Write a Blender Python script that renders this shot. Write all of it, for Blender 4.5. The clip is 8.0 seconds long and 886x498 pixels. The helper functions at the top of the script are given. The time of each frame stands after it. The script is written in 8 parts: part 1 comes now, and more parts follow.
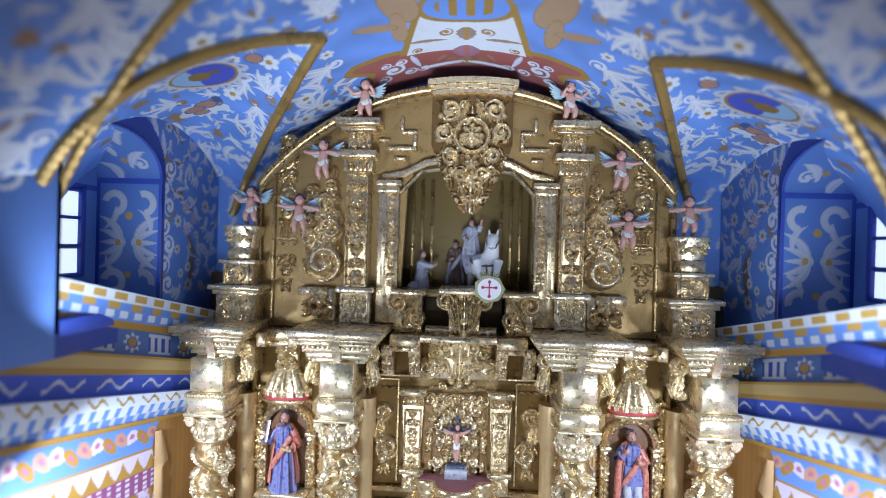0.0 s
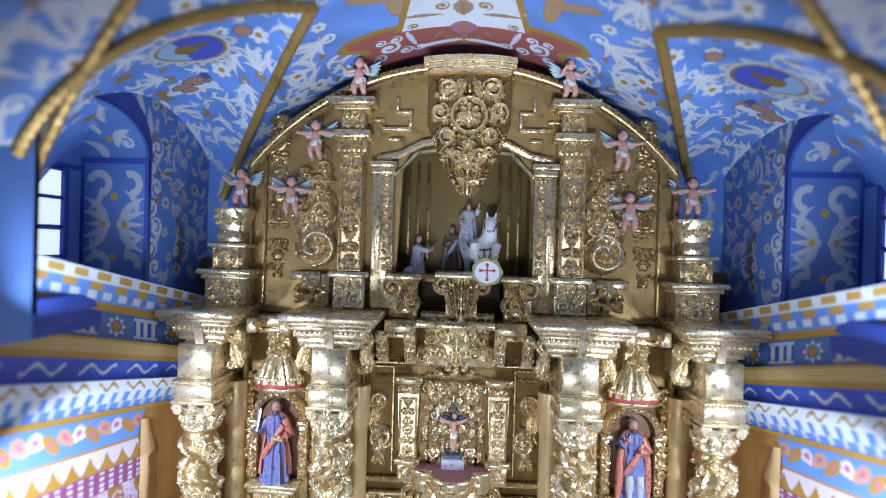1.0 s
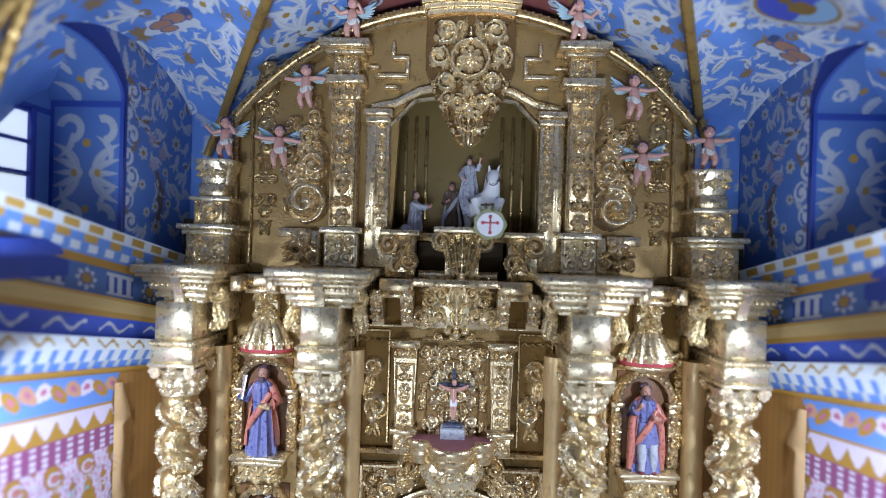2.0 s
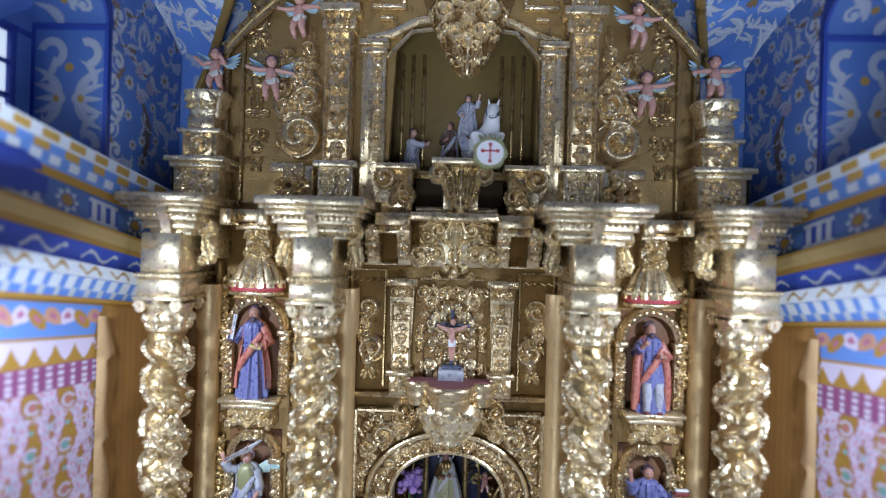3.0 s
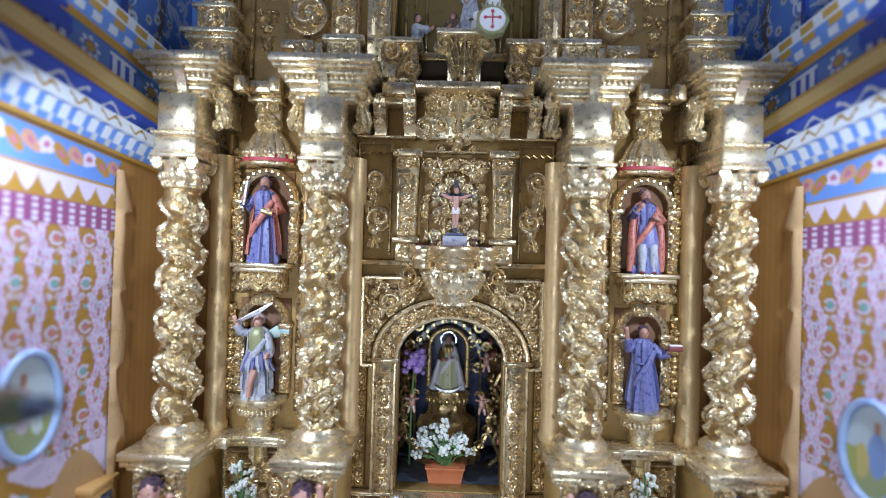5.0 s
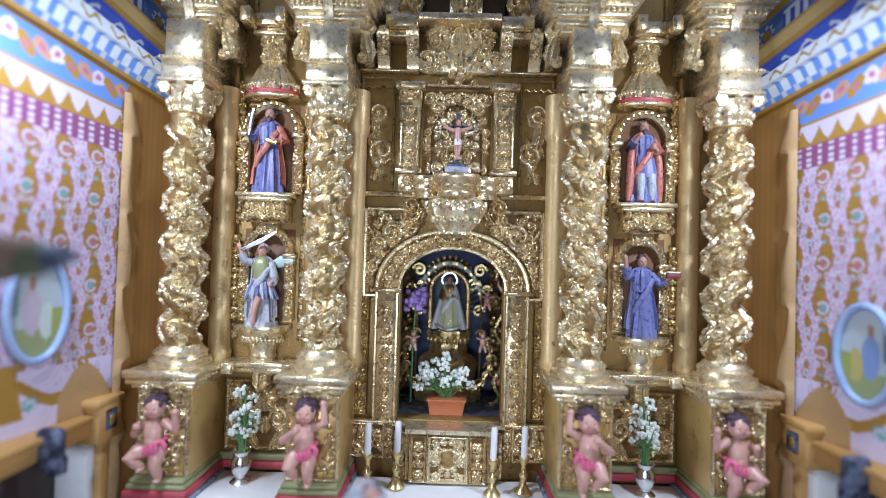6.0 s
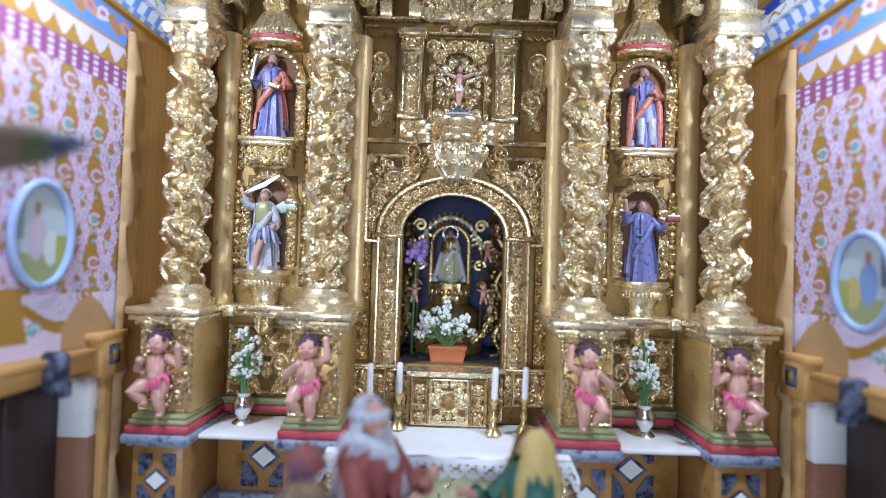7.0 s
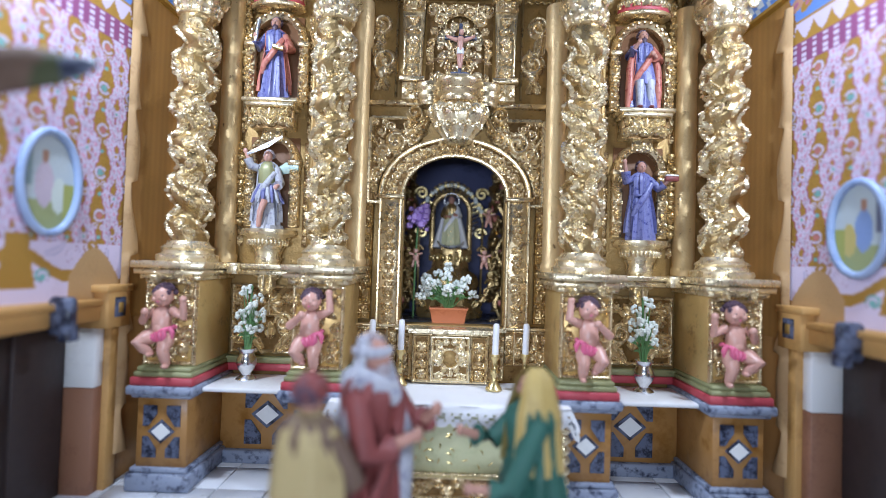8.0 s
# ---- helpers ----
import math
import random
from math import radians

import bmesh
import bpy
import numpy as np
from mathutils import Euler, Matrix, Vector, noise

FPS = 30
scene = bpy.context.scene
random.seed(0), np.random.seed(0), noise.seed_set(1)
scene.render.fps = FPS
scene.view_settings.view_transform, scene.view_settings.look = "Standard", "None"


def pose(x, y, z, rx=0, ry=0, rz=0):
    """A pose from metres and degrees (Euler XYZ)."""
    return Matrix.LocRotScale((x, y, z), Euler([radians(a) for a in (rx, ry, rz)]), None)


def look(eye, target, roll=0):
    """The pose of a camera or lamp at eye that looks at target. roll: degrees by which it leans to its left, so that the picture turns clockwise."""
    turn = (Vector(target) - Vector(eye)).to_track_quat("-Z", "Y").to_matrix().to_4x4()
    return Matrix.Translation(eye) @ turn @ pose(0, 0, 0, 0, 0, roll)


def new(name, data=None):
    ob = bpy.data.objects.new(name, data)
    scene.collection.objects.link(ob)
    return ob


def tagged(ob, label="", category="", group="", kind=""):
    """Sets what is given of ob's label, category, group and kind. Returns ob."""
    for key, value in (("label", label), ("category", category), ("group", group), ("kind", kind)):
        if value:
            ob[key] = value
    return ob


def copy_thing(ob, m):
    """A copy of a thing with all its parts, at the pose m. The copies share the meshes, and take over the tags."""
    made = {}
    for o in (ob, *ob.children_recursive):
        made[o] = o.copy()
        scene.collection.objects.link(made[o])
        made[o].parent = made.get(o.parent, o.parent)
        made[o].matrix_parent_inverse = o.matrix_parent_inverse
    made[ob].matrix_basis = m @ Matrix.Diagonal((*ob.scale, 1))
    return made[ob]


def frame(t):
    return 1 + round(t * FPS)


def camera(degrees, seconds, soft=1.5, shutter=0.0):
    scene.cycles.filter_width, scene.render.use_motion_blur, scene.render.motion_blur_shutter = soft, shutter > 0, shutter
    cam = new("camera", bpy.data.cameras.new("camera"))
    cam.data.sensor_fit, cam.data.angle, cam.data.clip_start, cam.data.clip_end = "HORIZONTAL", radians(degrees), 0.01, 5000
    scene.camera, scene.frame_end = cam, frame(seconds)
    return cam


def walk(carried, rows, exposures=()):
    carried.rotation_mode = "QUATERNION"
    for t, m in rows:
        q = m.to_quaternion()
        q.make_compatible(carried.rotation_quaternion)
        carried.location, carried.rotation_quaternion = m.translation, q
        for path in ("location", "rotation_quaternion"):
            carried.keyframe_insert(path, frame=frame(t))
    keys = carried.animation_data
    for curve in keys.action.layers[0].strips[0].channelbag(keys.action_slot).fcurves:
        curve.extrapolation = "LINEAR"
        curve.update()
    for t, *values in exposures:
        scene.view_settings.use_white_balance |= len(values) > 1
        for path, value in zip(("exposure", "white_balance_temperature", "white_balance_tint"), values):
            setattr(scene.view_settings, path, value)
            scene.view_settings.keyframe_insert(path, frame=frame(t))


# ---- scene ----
cam = camera(84.0, 8.0, soft=0.6)
cam.data.dof.use_dof, cam.data.dof.focus_distance, cam.data.dof.aperture_fstop = True, 0.55, 1.35
PATH = [
    (0, (0.008, 0.101, 0.703), (-0.093, 2.099, 0.694), 1.6),
    (0.5, (0.007, 0.108, 0.692), (-0.089, 2.106, 0.689), 1.6),
    (1, (0.009, 0.118, 0.683), (-0.082, 2.116, 0.676), 1.6),
    (1.5, (0.007, 0.137, 0.663), (-0.077, 2.135, 0.656), 1.6),
    (3, (0.004, 0.174, 0.562), (-0.054, 2.173, 0.569), 1.6),
    (3.5, (0.004, 0.169, 0.527), (-0.051, 2.169, 0.542), 1.6),
    (4, (0.002, 0.162, 0.488), (-0.049, 2.161, 0.511), 1.7),
    (4.5, (0.0, 0.157, 0.455), (-0.046, 2.156, 0.478), 1.6),
    (6, (-0.004, 0.146, 0.336), (-0.032, 2.145, 0.380), 1.7),
    (6.5, (-0.006, 0.144, 0.303), (-0.032, 2.143, 0.352), 1.7),
    (7, (-0.006, 0.144, 0.274), (-0.026, 2.143, 0.323), 1.8),
    (7.5, (-0.004, 0.142, 0.248), (-0.026, 2.141, 0.303), 1.8),
    (8, (-0.006, 0.139, 0.229), (-0.026, 2.138, 0.280), 1.8),
]
walk(cam, [(t, look(eye, target, roll)) for t, eye, target, roll in PATH], [(0, 0.13), (1.5, 0.0), (3, -0.28), (4, -0.23), (5, -0.13), (6.5, 0.05), (8, 0.15)])
# ---------------------------------------------------------------- light
world = bpy.data.worlds.new("world")
scene.world = world
world.use_nodes = True
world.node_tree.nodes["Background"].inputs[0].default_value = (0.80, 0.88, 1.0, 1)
world.node_tree.nodes["Background"].inputs[1].default_value = 0.05


def area_lamp(name, eye, target, sx, sy, watts, colour):
    data = bpy.data.lights.new(name, "AREA")
    data.shape, data.size, data.size_y, data.energy, data.color = "RECTANGLE", sx, sy, watts, colour
    ob = new(name, data)
    ob.matrix_world = look(eye, target)
    return ob


# unseen fill lamps added before the open front and for the vault, then strips and uplights set at the two bright side
# ledges
COOL = (0.67, 0.79, 1.0)
lamp = area_lamp("front_fill", (-0.08, -0.06, 0.24), (0.0, 0.7, 0.16), 0.26, 0.05, 1.05, COOL)
lamp.data.spread = radians(120)
lamp = area_lamp("vault_fill", (-0.03, 0.04, 0.46), (0.0, 0.70, 0.90), 0.20, 0.05, 0.36, COOL)
lamp.data.spread = radians(40)
for s, watts in ((-1, 1.22), (1, 1.16)):
    lamp = area_lamp("ledge_strip", (s * 0.308, 0.44, 0.545), (s * 0.06, 0.70, 0.12), 0.02, 0.05, watts, COOL)
    lamp.data.spread = radians(150)
    lamp = area_lamp("ledge_uplight", (s * 0.290, 0.47, 0.615), (s * 0.24, 0.70, 0.93), 0.06, 0.03, 0.18, COOL)
    lamp.data.spread = radians(125)


# ---------------------------------------------------------------- materials
def material(name, colours, rough=0.5, metal=0.0, grain=300.0, bump=0.3, patch=25.0, paint=False, rough_var=0.12, spec=0.5, edge=(0.35, 0.65)):
    """Mottled surface: two colours mixed by a coarse and a fine noise, with fine relief."""
    m = bpy.data.materials.new(name)
    m.use_nodes = True
    nt = m.node_tree
    N, L = nt.nodes, nt.links
    p = N["Principled BSDF"]
    co = N.new("ShaderNodeTexCoord")
    n1, n2 = N.new("ShaderNodeTexNoise"), N.new("ShaderNodeTexNoise")
    n1.inputs["Scale"].default_value, n2.inputs["Scale"].default_value = patch, grain
    n1.inputs["Detail"].default_value, n2.inputs["Detail"].default_value = 4, 3
    L.new(co.outputs["Object"], n1.inputs["Vector"])
    L.new(co.outputs["Object"], n2.inputs["Vector"])
    add = N.new("ShaderNodeMath")
    add.operation = "MULTIPLY_ADD"
    L.new(n2.outputs["Fac"], add.inputs[0])
    add.inputs[1].default_value = 0.5
    sub = N.new("ShaderNodeMath")
    sub.operation = "SUBTRACT"
    L.new(n1.outputs["Fac"], sub.inputs[0])
    sub.inputs[1].default_value = 0.05
    L.new(sub.outputs[0], add.inputs[2])
    ramp = N.new("ShaderNodeValToRGB")
    ramp.color_ramp.elements[0].position, ramp.color_ramp.elements[1].position = edge
    ramp.color_ramp.elements[0].color = (*colours[0], 1)
    ramp.color_ramp.elements[1].color = (*colours[1], 1)
    L.new(add.outputs[0], ramp.inputs[0])
    if paint:
        at = N.new("ShaderNodeAttribute")
        at.attribute_name = "paint"
        mix = N.new("ShaderNodeMix")
        mix.data_type, mix.blend_type = "RGBA", "MULTIPLY"
        mix.inputs["Factor"].default_value = 1.0
        L.new(at.outputs["Color"], mix.inputs[6])
        L.new(ramp.outputs[0], mix.inputs[7])
        L.new(mix.outputs[2], p.inputs["Base Color"])
    else:
        L.new(ramp.outputs[0], p.inputs["Base Color"])
    rr = N.new("ShaderNodeMapRange")
    rr.inputs[1].default_value, rr.inputs[2].default_value = 0.3, 0.7
    rr.inputs[3].default_value, rr.inputs[4].default_value = max(rough - rough_var, 0.05), min(rough + rough_var, 1)
    L.new(n1.outputs["Fac"], rr.inputs[0])
    L.new(rr.outputs[0], p.inputs["Roughness"])
    p.inputs["Metallic"].default_value = metal
    p.inputs["Specular IOR Level"].default_value = spec
    b = N.new("ShaderNodeBump")
    b.inputs["Strength"].default_value, b.inputs["Distance"].default_value = bump, 0.001
    L.new(n2.outputs["Fac"], b.inputs["Height"])
    L.new(b.outputs[0], p.inputs["Normal"])
    return m


GOLD = material("gold_leaf", ((0.20, 0.095, 0.028), (0.73, 0.575, 0.345)), 0.29, 0.84, 420, 0.34, 150, edge=(0.32, 0.58))
GOLD_PALE = material("pale_gold_leaf", ((0.36, 0.205, 0.075), (0.83, 0.70, 0.465)), 0.30, 0.82, 420, 0.34, 150, edge=(0.32, 0.57))
GOLD_FLAT = material("worn_gold_panel", ((0.085, 0.042, 0.012), (0.37, 0.235, 0.085)), 0.44, 0.55, 380, 0.6, 80, edge=(0.36, 0.62))
GOLD_DEEP = material("deep_gold", ((0.12, 0.062, 0.020), (0.48, 0.335, 0.15)), 0.31, 0.84, 420, 0.35, 120, edge=(0.32, 0.6))
GOLD_BOLE_SHADE = material("bole_and_shade_gold", ((0.045, 0.020, 0.006), (0.20, 0.110, 0.034)), 0.38, 0.6, 420, 0.4, 140, edge=(0.36, 0.62))
GOLD_SIDE = material("ochre_gilt_side", ((0.24, 0.125, 0.032), (0.60, 0.40, 0.15)), 0.40, 0.45, 300, 0.3, 50, edge=(0.30, 0.60))
GOLD_SMOOTH = material("burnished_gold_shaft", ((0.15, 0.070, 0.020), (0.70, 0.49, 0.235)), 0.42, 0.45, 360, 0.4, 90, edge=(0.33, 0.50))
GOLD_RIB = material("gilt_moulding", ((0.16, 0.085, 0.022), (0.46, 0.29, 0.085)), 0.42, 0.45, 300, 0.4, 50)
OCHRE = material("ochre_paint", ((0.40, 0.20, 0.055), (0.56, 0.31, 0.10)), 0.55, 0, 200, 0.15, 18)
WOOD = material("brown_varnished_board", ((0.30, 0.135, 0.035), (0.45, 0.22, 0.07)), 0.45, 0, 120, 0.15, 9)
DARK = material("dark_door_wood", ((0.012, 0.008, 0.008), (0.035, 0.022, 0.02)), 0.6, 0, 200, 0.2, 20)
SHADOW_GAP = material("recess_shadow", ((0.03, 0.018, 0.008), (0.07, 0.045, 0.02)), 0.7, 0, 200, 0.2, 20)
NICHE = material("brown_niche_paint", ((0.10, 0.065, 0.02), (0.22, 0.15, 0.05)), 0.5, 0.3, 150, 0.2, 18)
NICHE_SHADE = material("shaded_red_brown_niche", ((0.11, 0.045, 0.018), (0.19, 0.085, 0.035)), 0.6, 0, 200, 0.2, 20)
MARBLE = material("blue_grey_marble_paint", ((0.036, 0.046, 0.085), (0.28, 0.32, 0.42)), 0.4, 0, 260, 0.1, 110, edge=(0.49, 0.71))
NAVY = material("navy_inlay", ((0.010, 0.012, 0.028), (0.11, 0.13, 0.20)), 0.45, 0, 420, 0.1, 120, edge=(0.57, 0.78))
ORANGE = material("orange_marble_paint", ((0.27, 0.115, 0.022), (0.40, 0.20, 0.06)), 0.42, 0, 160, 0.08, 60, edge=(0.42, 0.72))
WHITE = material("white_paint", ((0.74, 0.74, 0.74), (0.84, 0.84, 0.83)), 0.5, 0, 200, 0.08, 30)
CLOTH = material("white_linen", ((0.76, 0.76, 0.78), (0.86, 0.86, 0.87)), 0.85, 0, 900, 0.5, 40)
RED = material("crimson_paint", ((0.34, 0.03, 0.05), (0.50, 0.07, 0.09)), 0.5, 0, 260, 0.15, 60)
GREEN = material("olive_green_gilt_paint", ((0.16, 0.17, 0.07), (0.34, 0.34, 0.17)), 0.45, 0.2, 260, 0.15, 60)
SILK = material("pale_green_brocade", ((0.50, 0.52, 0.27), (0.66, 0.66, 0.40)), 0.55, 0, 500, 0.3, 90)
SKIN = material("painted_flesh", ((0.46, 0.21, 0.16), (0.64, 0.35, 0.28)), 0.32, 0, 200, 0.1, 80)
SKIN_DARK = material("dark_painted_flesh", ((0.34, 0.155, 0.115), (0.48, 0.25, 0.19)), 0.45, 0, 200, 0.1, 60)
HAIR = material("dark_painted_hair", ((0.030, 0.016, 0.026), (0.085, 0.05, 0.075)), 0.5, 0, 500, 0.5, 90)
GREY_HAIR = material("grey_painted_hair", ((0.24, 0.20, 0.20), (0.40, 0.34, 0.36)), 0.6, 0, 500, 0.5, 90)
PINK = material("pink_loincloth", ((0.60, 0.08, 0.17), (0.75, 0.16, 0.28)), 0.4, 0, 300, 0.2, 80)
BLUE = material("blue_brocade_robe", ((0.026, 0.034, 0.19), (0.17, 0.18, 0.38)), 0.38, 0, 700, 0.3, 260, edge=(0.47, 0.68))
ROSE = material("rose_brocade_robe", ((0.32, 0.030, 0.032), (0.52, 0.19, 0.14)), 0.38, 0, 700, 0.3, 260, edge=(0.47, 0.68))
LILAC = material("lilac_grey_robe", ((0.16, 0.15, 0.27), (0.46, 0.47, 0.52)), 0.4, 0, 600, 0.3, 220, edge=(0.42, 0.68))
MAROON = material("maroon_robe", ((0.14, 0.025, 0.028), (0.23, 0.055, 0.05)), 0.6, 0, 300, 0.3, 60)
TEAL = material("deep_green_robe", ((0.010, 0.06, 0.05), (0.028, 0.12, 0.09)), 0.6, 0, 300, 0.3, 60)
YELLOW = material("mustard_veil", ((0.34, 0.22, 0.05), (0.50, 0.36, 0.12)), 0.6, 0, 300, 0.3, 60)
BROWN = material("brown_robe", ((0.09, 0.05, 0.035), (0.16, 0.10, 0.07)), 0.65, 0, 300, 0.3, 60)
WING = material("teal_wing_paint", ((0.12, 0.28, 0.40), (0.45, 0.58, 0.52)), 0.4, 0, 260, 0.4, 160)
STEEL = material("polished_pewter", ((0.62, 0.62, 0.64), (0.80, 0.80, 0.81)), 0.25, 1.0, 300, 0.1, 60)
BRASS = material("brass", ((0.52, 0.38, 0.15), (0.70, 0.55, 0.26)), 0.32, 0.9, 300, 0.15, 60)
WAX = material("white_wax", ((0.74, 0.74, 0.78), (0.84, 0.84, 0.86)), 0.45, 0, 300, 0.05, 60)
LEAF = material("green_stems", ((0.05, 0.14, 0.04), (0.12, 0.26, 0.09)), 0.55, 0, 300, 0.2, 60)
PETAL = material("white_petals", ((0.58, 0.66, 0.56), (0.80, 0.83, 0.77)), 0.6, 0, 500, 0.3, 150)
TERRACOTTA = material("terracotta", ((0.46, 0.11, 0.04), (0.60, 0.19, 0.08)), 0.55, 0, 300, 0.2, 60)
PLUM = material("plum_cushion", ((0.16, 0.055, 0.06), (0.26, 0.10, 0.11)), 0.6, 0, 400, 0.2, 60)
TILE = material("white_floor_tile", ((0.62, 0.64, 0.68), (0.76, 0.77, 0.80)), 0.35, 0, 120, 0.05, 20)
PAINT = material("painted_plaster", ((0.86, 0.86, 0.86), (1.0, 1.0, 1.0)), 0.55, 0, 380, 0.2, 30, paint=True)
BLUE_FRAME = material("deep_blue_frame", ((0.02, 0.045, 0.30), (0.04, 0.08, 0.42)), 0.5, 0, 300, 0.1, 40)
VIOLET = material("violet_blossom", ((0.30, 0.14, 0.55), (0.48, 0.30, 0.70)), 0.5, 0, 400, 0.3, 150)
GLOW = bpy.data.materials.new("bright_daylight_pane")
GLOW.use_nodes = True
GLOW.node_tree.nodes["Principled BSDF"].inputs["Base Color"].default_value = (0.8, 0.86, 0.9, 1)
GLOW.node_tree.nodes["Principled BSDF"].inputs["Emission Color"].default_value = (0.72, 0.86, 1.0, 1)
GLOW.node_tree.nodes["Principled BSDF"].inputs["Emission Strength"].default_value = 0.9


# ---------------------------------------------------------------- mesh tools
class Solid:
    """Collects pieces of one mesh; every piece may have a material of its own."""

    def __init__(self, *mats):
        self.mats, self.V, self.F, self.M, self.n, self.k = list(mats), [], [], [], 0, 0
        self.turn = None

    def use(self, mat):
        if mat not in self.mats:
            self.mats.append(mat)
        self.k = self.mats.index(mat)
        return self

    def raw(self, verts, faces):
        V = np.asarray(verts, float).reshape(-1, 3)
        if self.turn is not None:
            V = V @ np.array(self.turn.to_3x3()).T + np.array(self.turn.translation)
        self.V.append(V)
        self.F += [tuple(i + self.n for i in f) for f in faces]
        self.M += [self.k] * len(faces)
        self.n += len(V)
        return self

    def box(self, x0, x1, y0, y1, z0, z1, b=0.0008):
        """A block with chamfered edges."""
        x0, x1 = min(x0, x1), max(x0, x1)
        y0, y1 = min(y0, y1), max(y0, y1)
        b = min(b, (x1 - x0) / 3, (y1 - y0) / 3, (z1 - z0) / 3)
        V, idx = [], {}
        for i, x in enumerate((x0, x1)):
            for j, y in enumerate((y0, y1)):
                for k, z in enumerate((z0, z1)):
                    sx, sy, sz = b * (1 - 2 * i), b * (1 - 2 * j), b * (1 - 2 * k)
                    for a, p in enumerate(((x, y + sy, z + sz), (x + sx, y, z + sz), (x + sx, y + sy, z))):
                        idx[i, j, k, a] = len(V)
                        V.append(p)
        g = lambda i, j, k, a: idx[i, j, k, a]
        F = []
        for i in (0, 1):
            F.append([g(i, 0, 0, 0), g(i, 1, 0, 0), g(i, 1, 1, 0), g(i, 0, 1, 0)])
            F.append([g(0, i, 0, 1), g(1, i, 0, 1), g(1, i, 1, 1), g(0, i, 1, 1)])
            F.append([g(0, 0, i, 2), g(1, 0, i, 2), g(1, 1, i, 2), g(0, 1, i, 2)])
        for i in (0, 1):
            for j in (0, 1):
                F.append([g(i, j, 0, 0), g(i, j, 1, 0), g(i, j, 1, 1), g(i, j, 0, 1)])
                F.append([g(i, 0, j, 0), g(i, 1, j, 0), g(i, 1, j, 2), g(i, 0, j, 2)])
                F.append([g(0, i, j, 1), g(1, i, j, 1), g(1, i, j, 2), g(0, i, j, 2)])
                for k in (0, 1):
                    F.append([g(i, j, k, 0), g(i, j, k, 1), g(i, j, k, 2)])
        return self.raw(V, F)

    def lathe(self, profile, cx=0.0, cy=0.0, n=24, flat=1.0, folds=0, deep=0.0, a0=0.0, a1=360.0, seed=0.0, square=0.0):
        """Turned body: profile of (radius, z); folds: upright pleats."""
        full = a1 - a0 >= 359.9
        m = n if full else n + 1
        V, F = [], []
        for r, z in profile:
            for i in range(m):
                a = radians(a0 + (a1 - a0) * i / n)
                q = r
                if folds:
                    q = r * (1 + deep * math.sin(folds * a + seed + 14 * z) + 0.5 * deep * math.sin((2 * folds + 1) * a + 2 * seed - 25 * z))
                if square:
                    q *= 1 + square * (1 / max(abs(math.cos(a)), abs(math.sin(a))) - 1)
                V.append((cx + q * math.cos(a), cy + flat * q * math.sin(a), z))
        for j in range(len(profile) - 1):
            for i in range(n):
                k = (i + 1) % m
                F.append((j * m + i, j * m + k, (j + 1) * m + k, (j + 1) * m + i))
        if full:
            F.append(tuple(range(m - 1, -1, -1)))
            F.append(tuple((len(profile) - 1) * m + i for i in range(m)))
        return self.raw(V, F)

    def ball(self, c, rx, ry=None, rz=None, n=10):
        ry, rz = ry or rx, rz or rx
        V, F = [], []
        for j in range(n // 2 + 1):
            b = math.pi * (j + 0.02) / (n // 2 + 0.04)
            for i in range(n):
                a = 2 * math.pi * i / n
                V.append((c[0] + rx * math.sin(b) * math.cos(a), c[1] + ry * math.sin(b) * math.sin(a), c[2] - rz * math.cos(b)))
        for j in range(n // 2):
            for i in range(n):
                F.append((j * n + i, j * n + (i + 1) % n, (j + 1) * n + (i + 1) % n, (j + 1) * n + i))
        return self.raw(V, F)

    def tube(self, pts, radii, n=7, flat=1.0):
        """A limb through pts with a radius at each."""
        P = [Vector(p) for p in pts]
        if not hasattr(radii, "__len__"):
            radii = [radii] * len(P)
        V, F = [], []
        for i, p in enumerate(P):
            d = (P[min(i + 1, len(P) - 1)] - P[max(i - 1, 0)]).normalized()
            side = d.cross(Vector((0, 1, 0.013)))
            side = side.normalized() if side.length > 1e-4 else Vector((1, 0, 0))
            up = side.cross(d).normalized()
            for k in range(n):
                a = 2 * math.pi * k / n
                V.append(p + radii[i] * (math.cos(a) * side + flat * math.sin(a) * up))
        for i in range(len(P) - 1):
            for k in range(n):
                F.append((i * n + k, i * n + (k + 1) % n, (i + 1) * n + (k + 1) % n, (i + 1) * n + k))
        F.append(tuple(range(n)))
        F.append(tuple((len(P) - 1) * n + k for k in range(n - 1, -1, -1)))
        return self.raw(V, F)

    def prism(self, outline, y0, y1):
        """An upright outline of (x, z) carried from y0 to y1."""
        n = len(outline)
        V = [(x, y0, z) for x, z in outline] + [(x, y1, z) for x, z in outline]
        F = [tuple(range(n)), tuple(range(2 * n - 1, n - 1, -1))]
        F += [(i, (i + 1) % n, n + (i + 1) % n, n + i) for i in range(n)]
        return self.raw(V, F)

    def relief(self, cx, cz, w, h, y0, motifs, step=0.001, mask=None, base=None, grain=0.0001):
        """Carving on an upright plane that faces the front: only where motifs rise, or over a ground of depth base."""
        nx, nz = max(int(w / step), 3), max(int(h / step), 3)
        u, v = np.linspace(-w / 2, w / 2, nx), np.linspace(-h / 2, h / 2, nz)
        H = 1.35 * carving(u, v, motifs)
        U, W = np.meshgrid(u, v, indexing="ij")
        if mask is not None:
            H = np.where(mask(U + cx, W + cz), H, 0)
        rough = np.sin(U * 2900 + 3 * np.sin(W * 1700)) * np.sin(W * 3300 + 2 * np.sin(U * 2100))
        H = np.where(H > 1e-5, H + grain * rough, H)
        keep = H > 1e-5
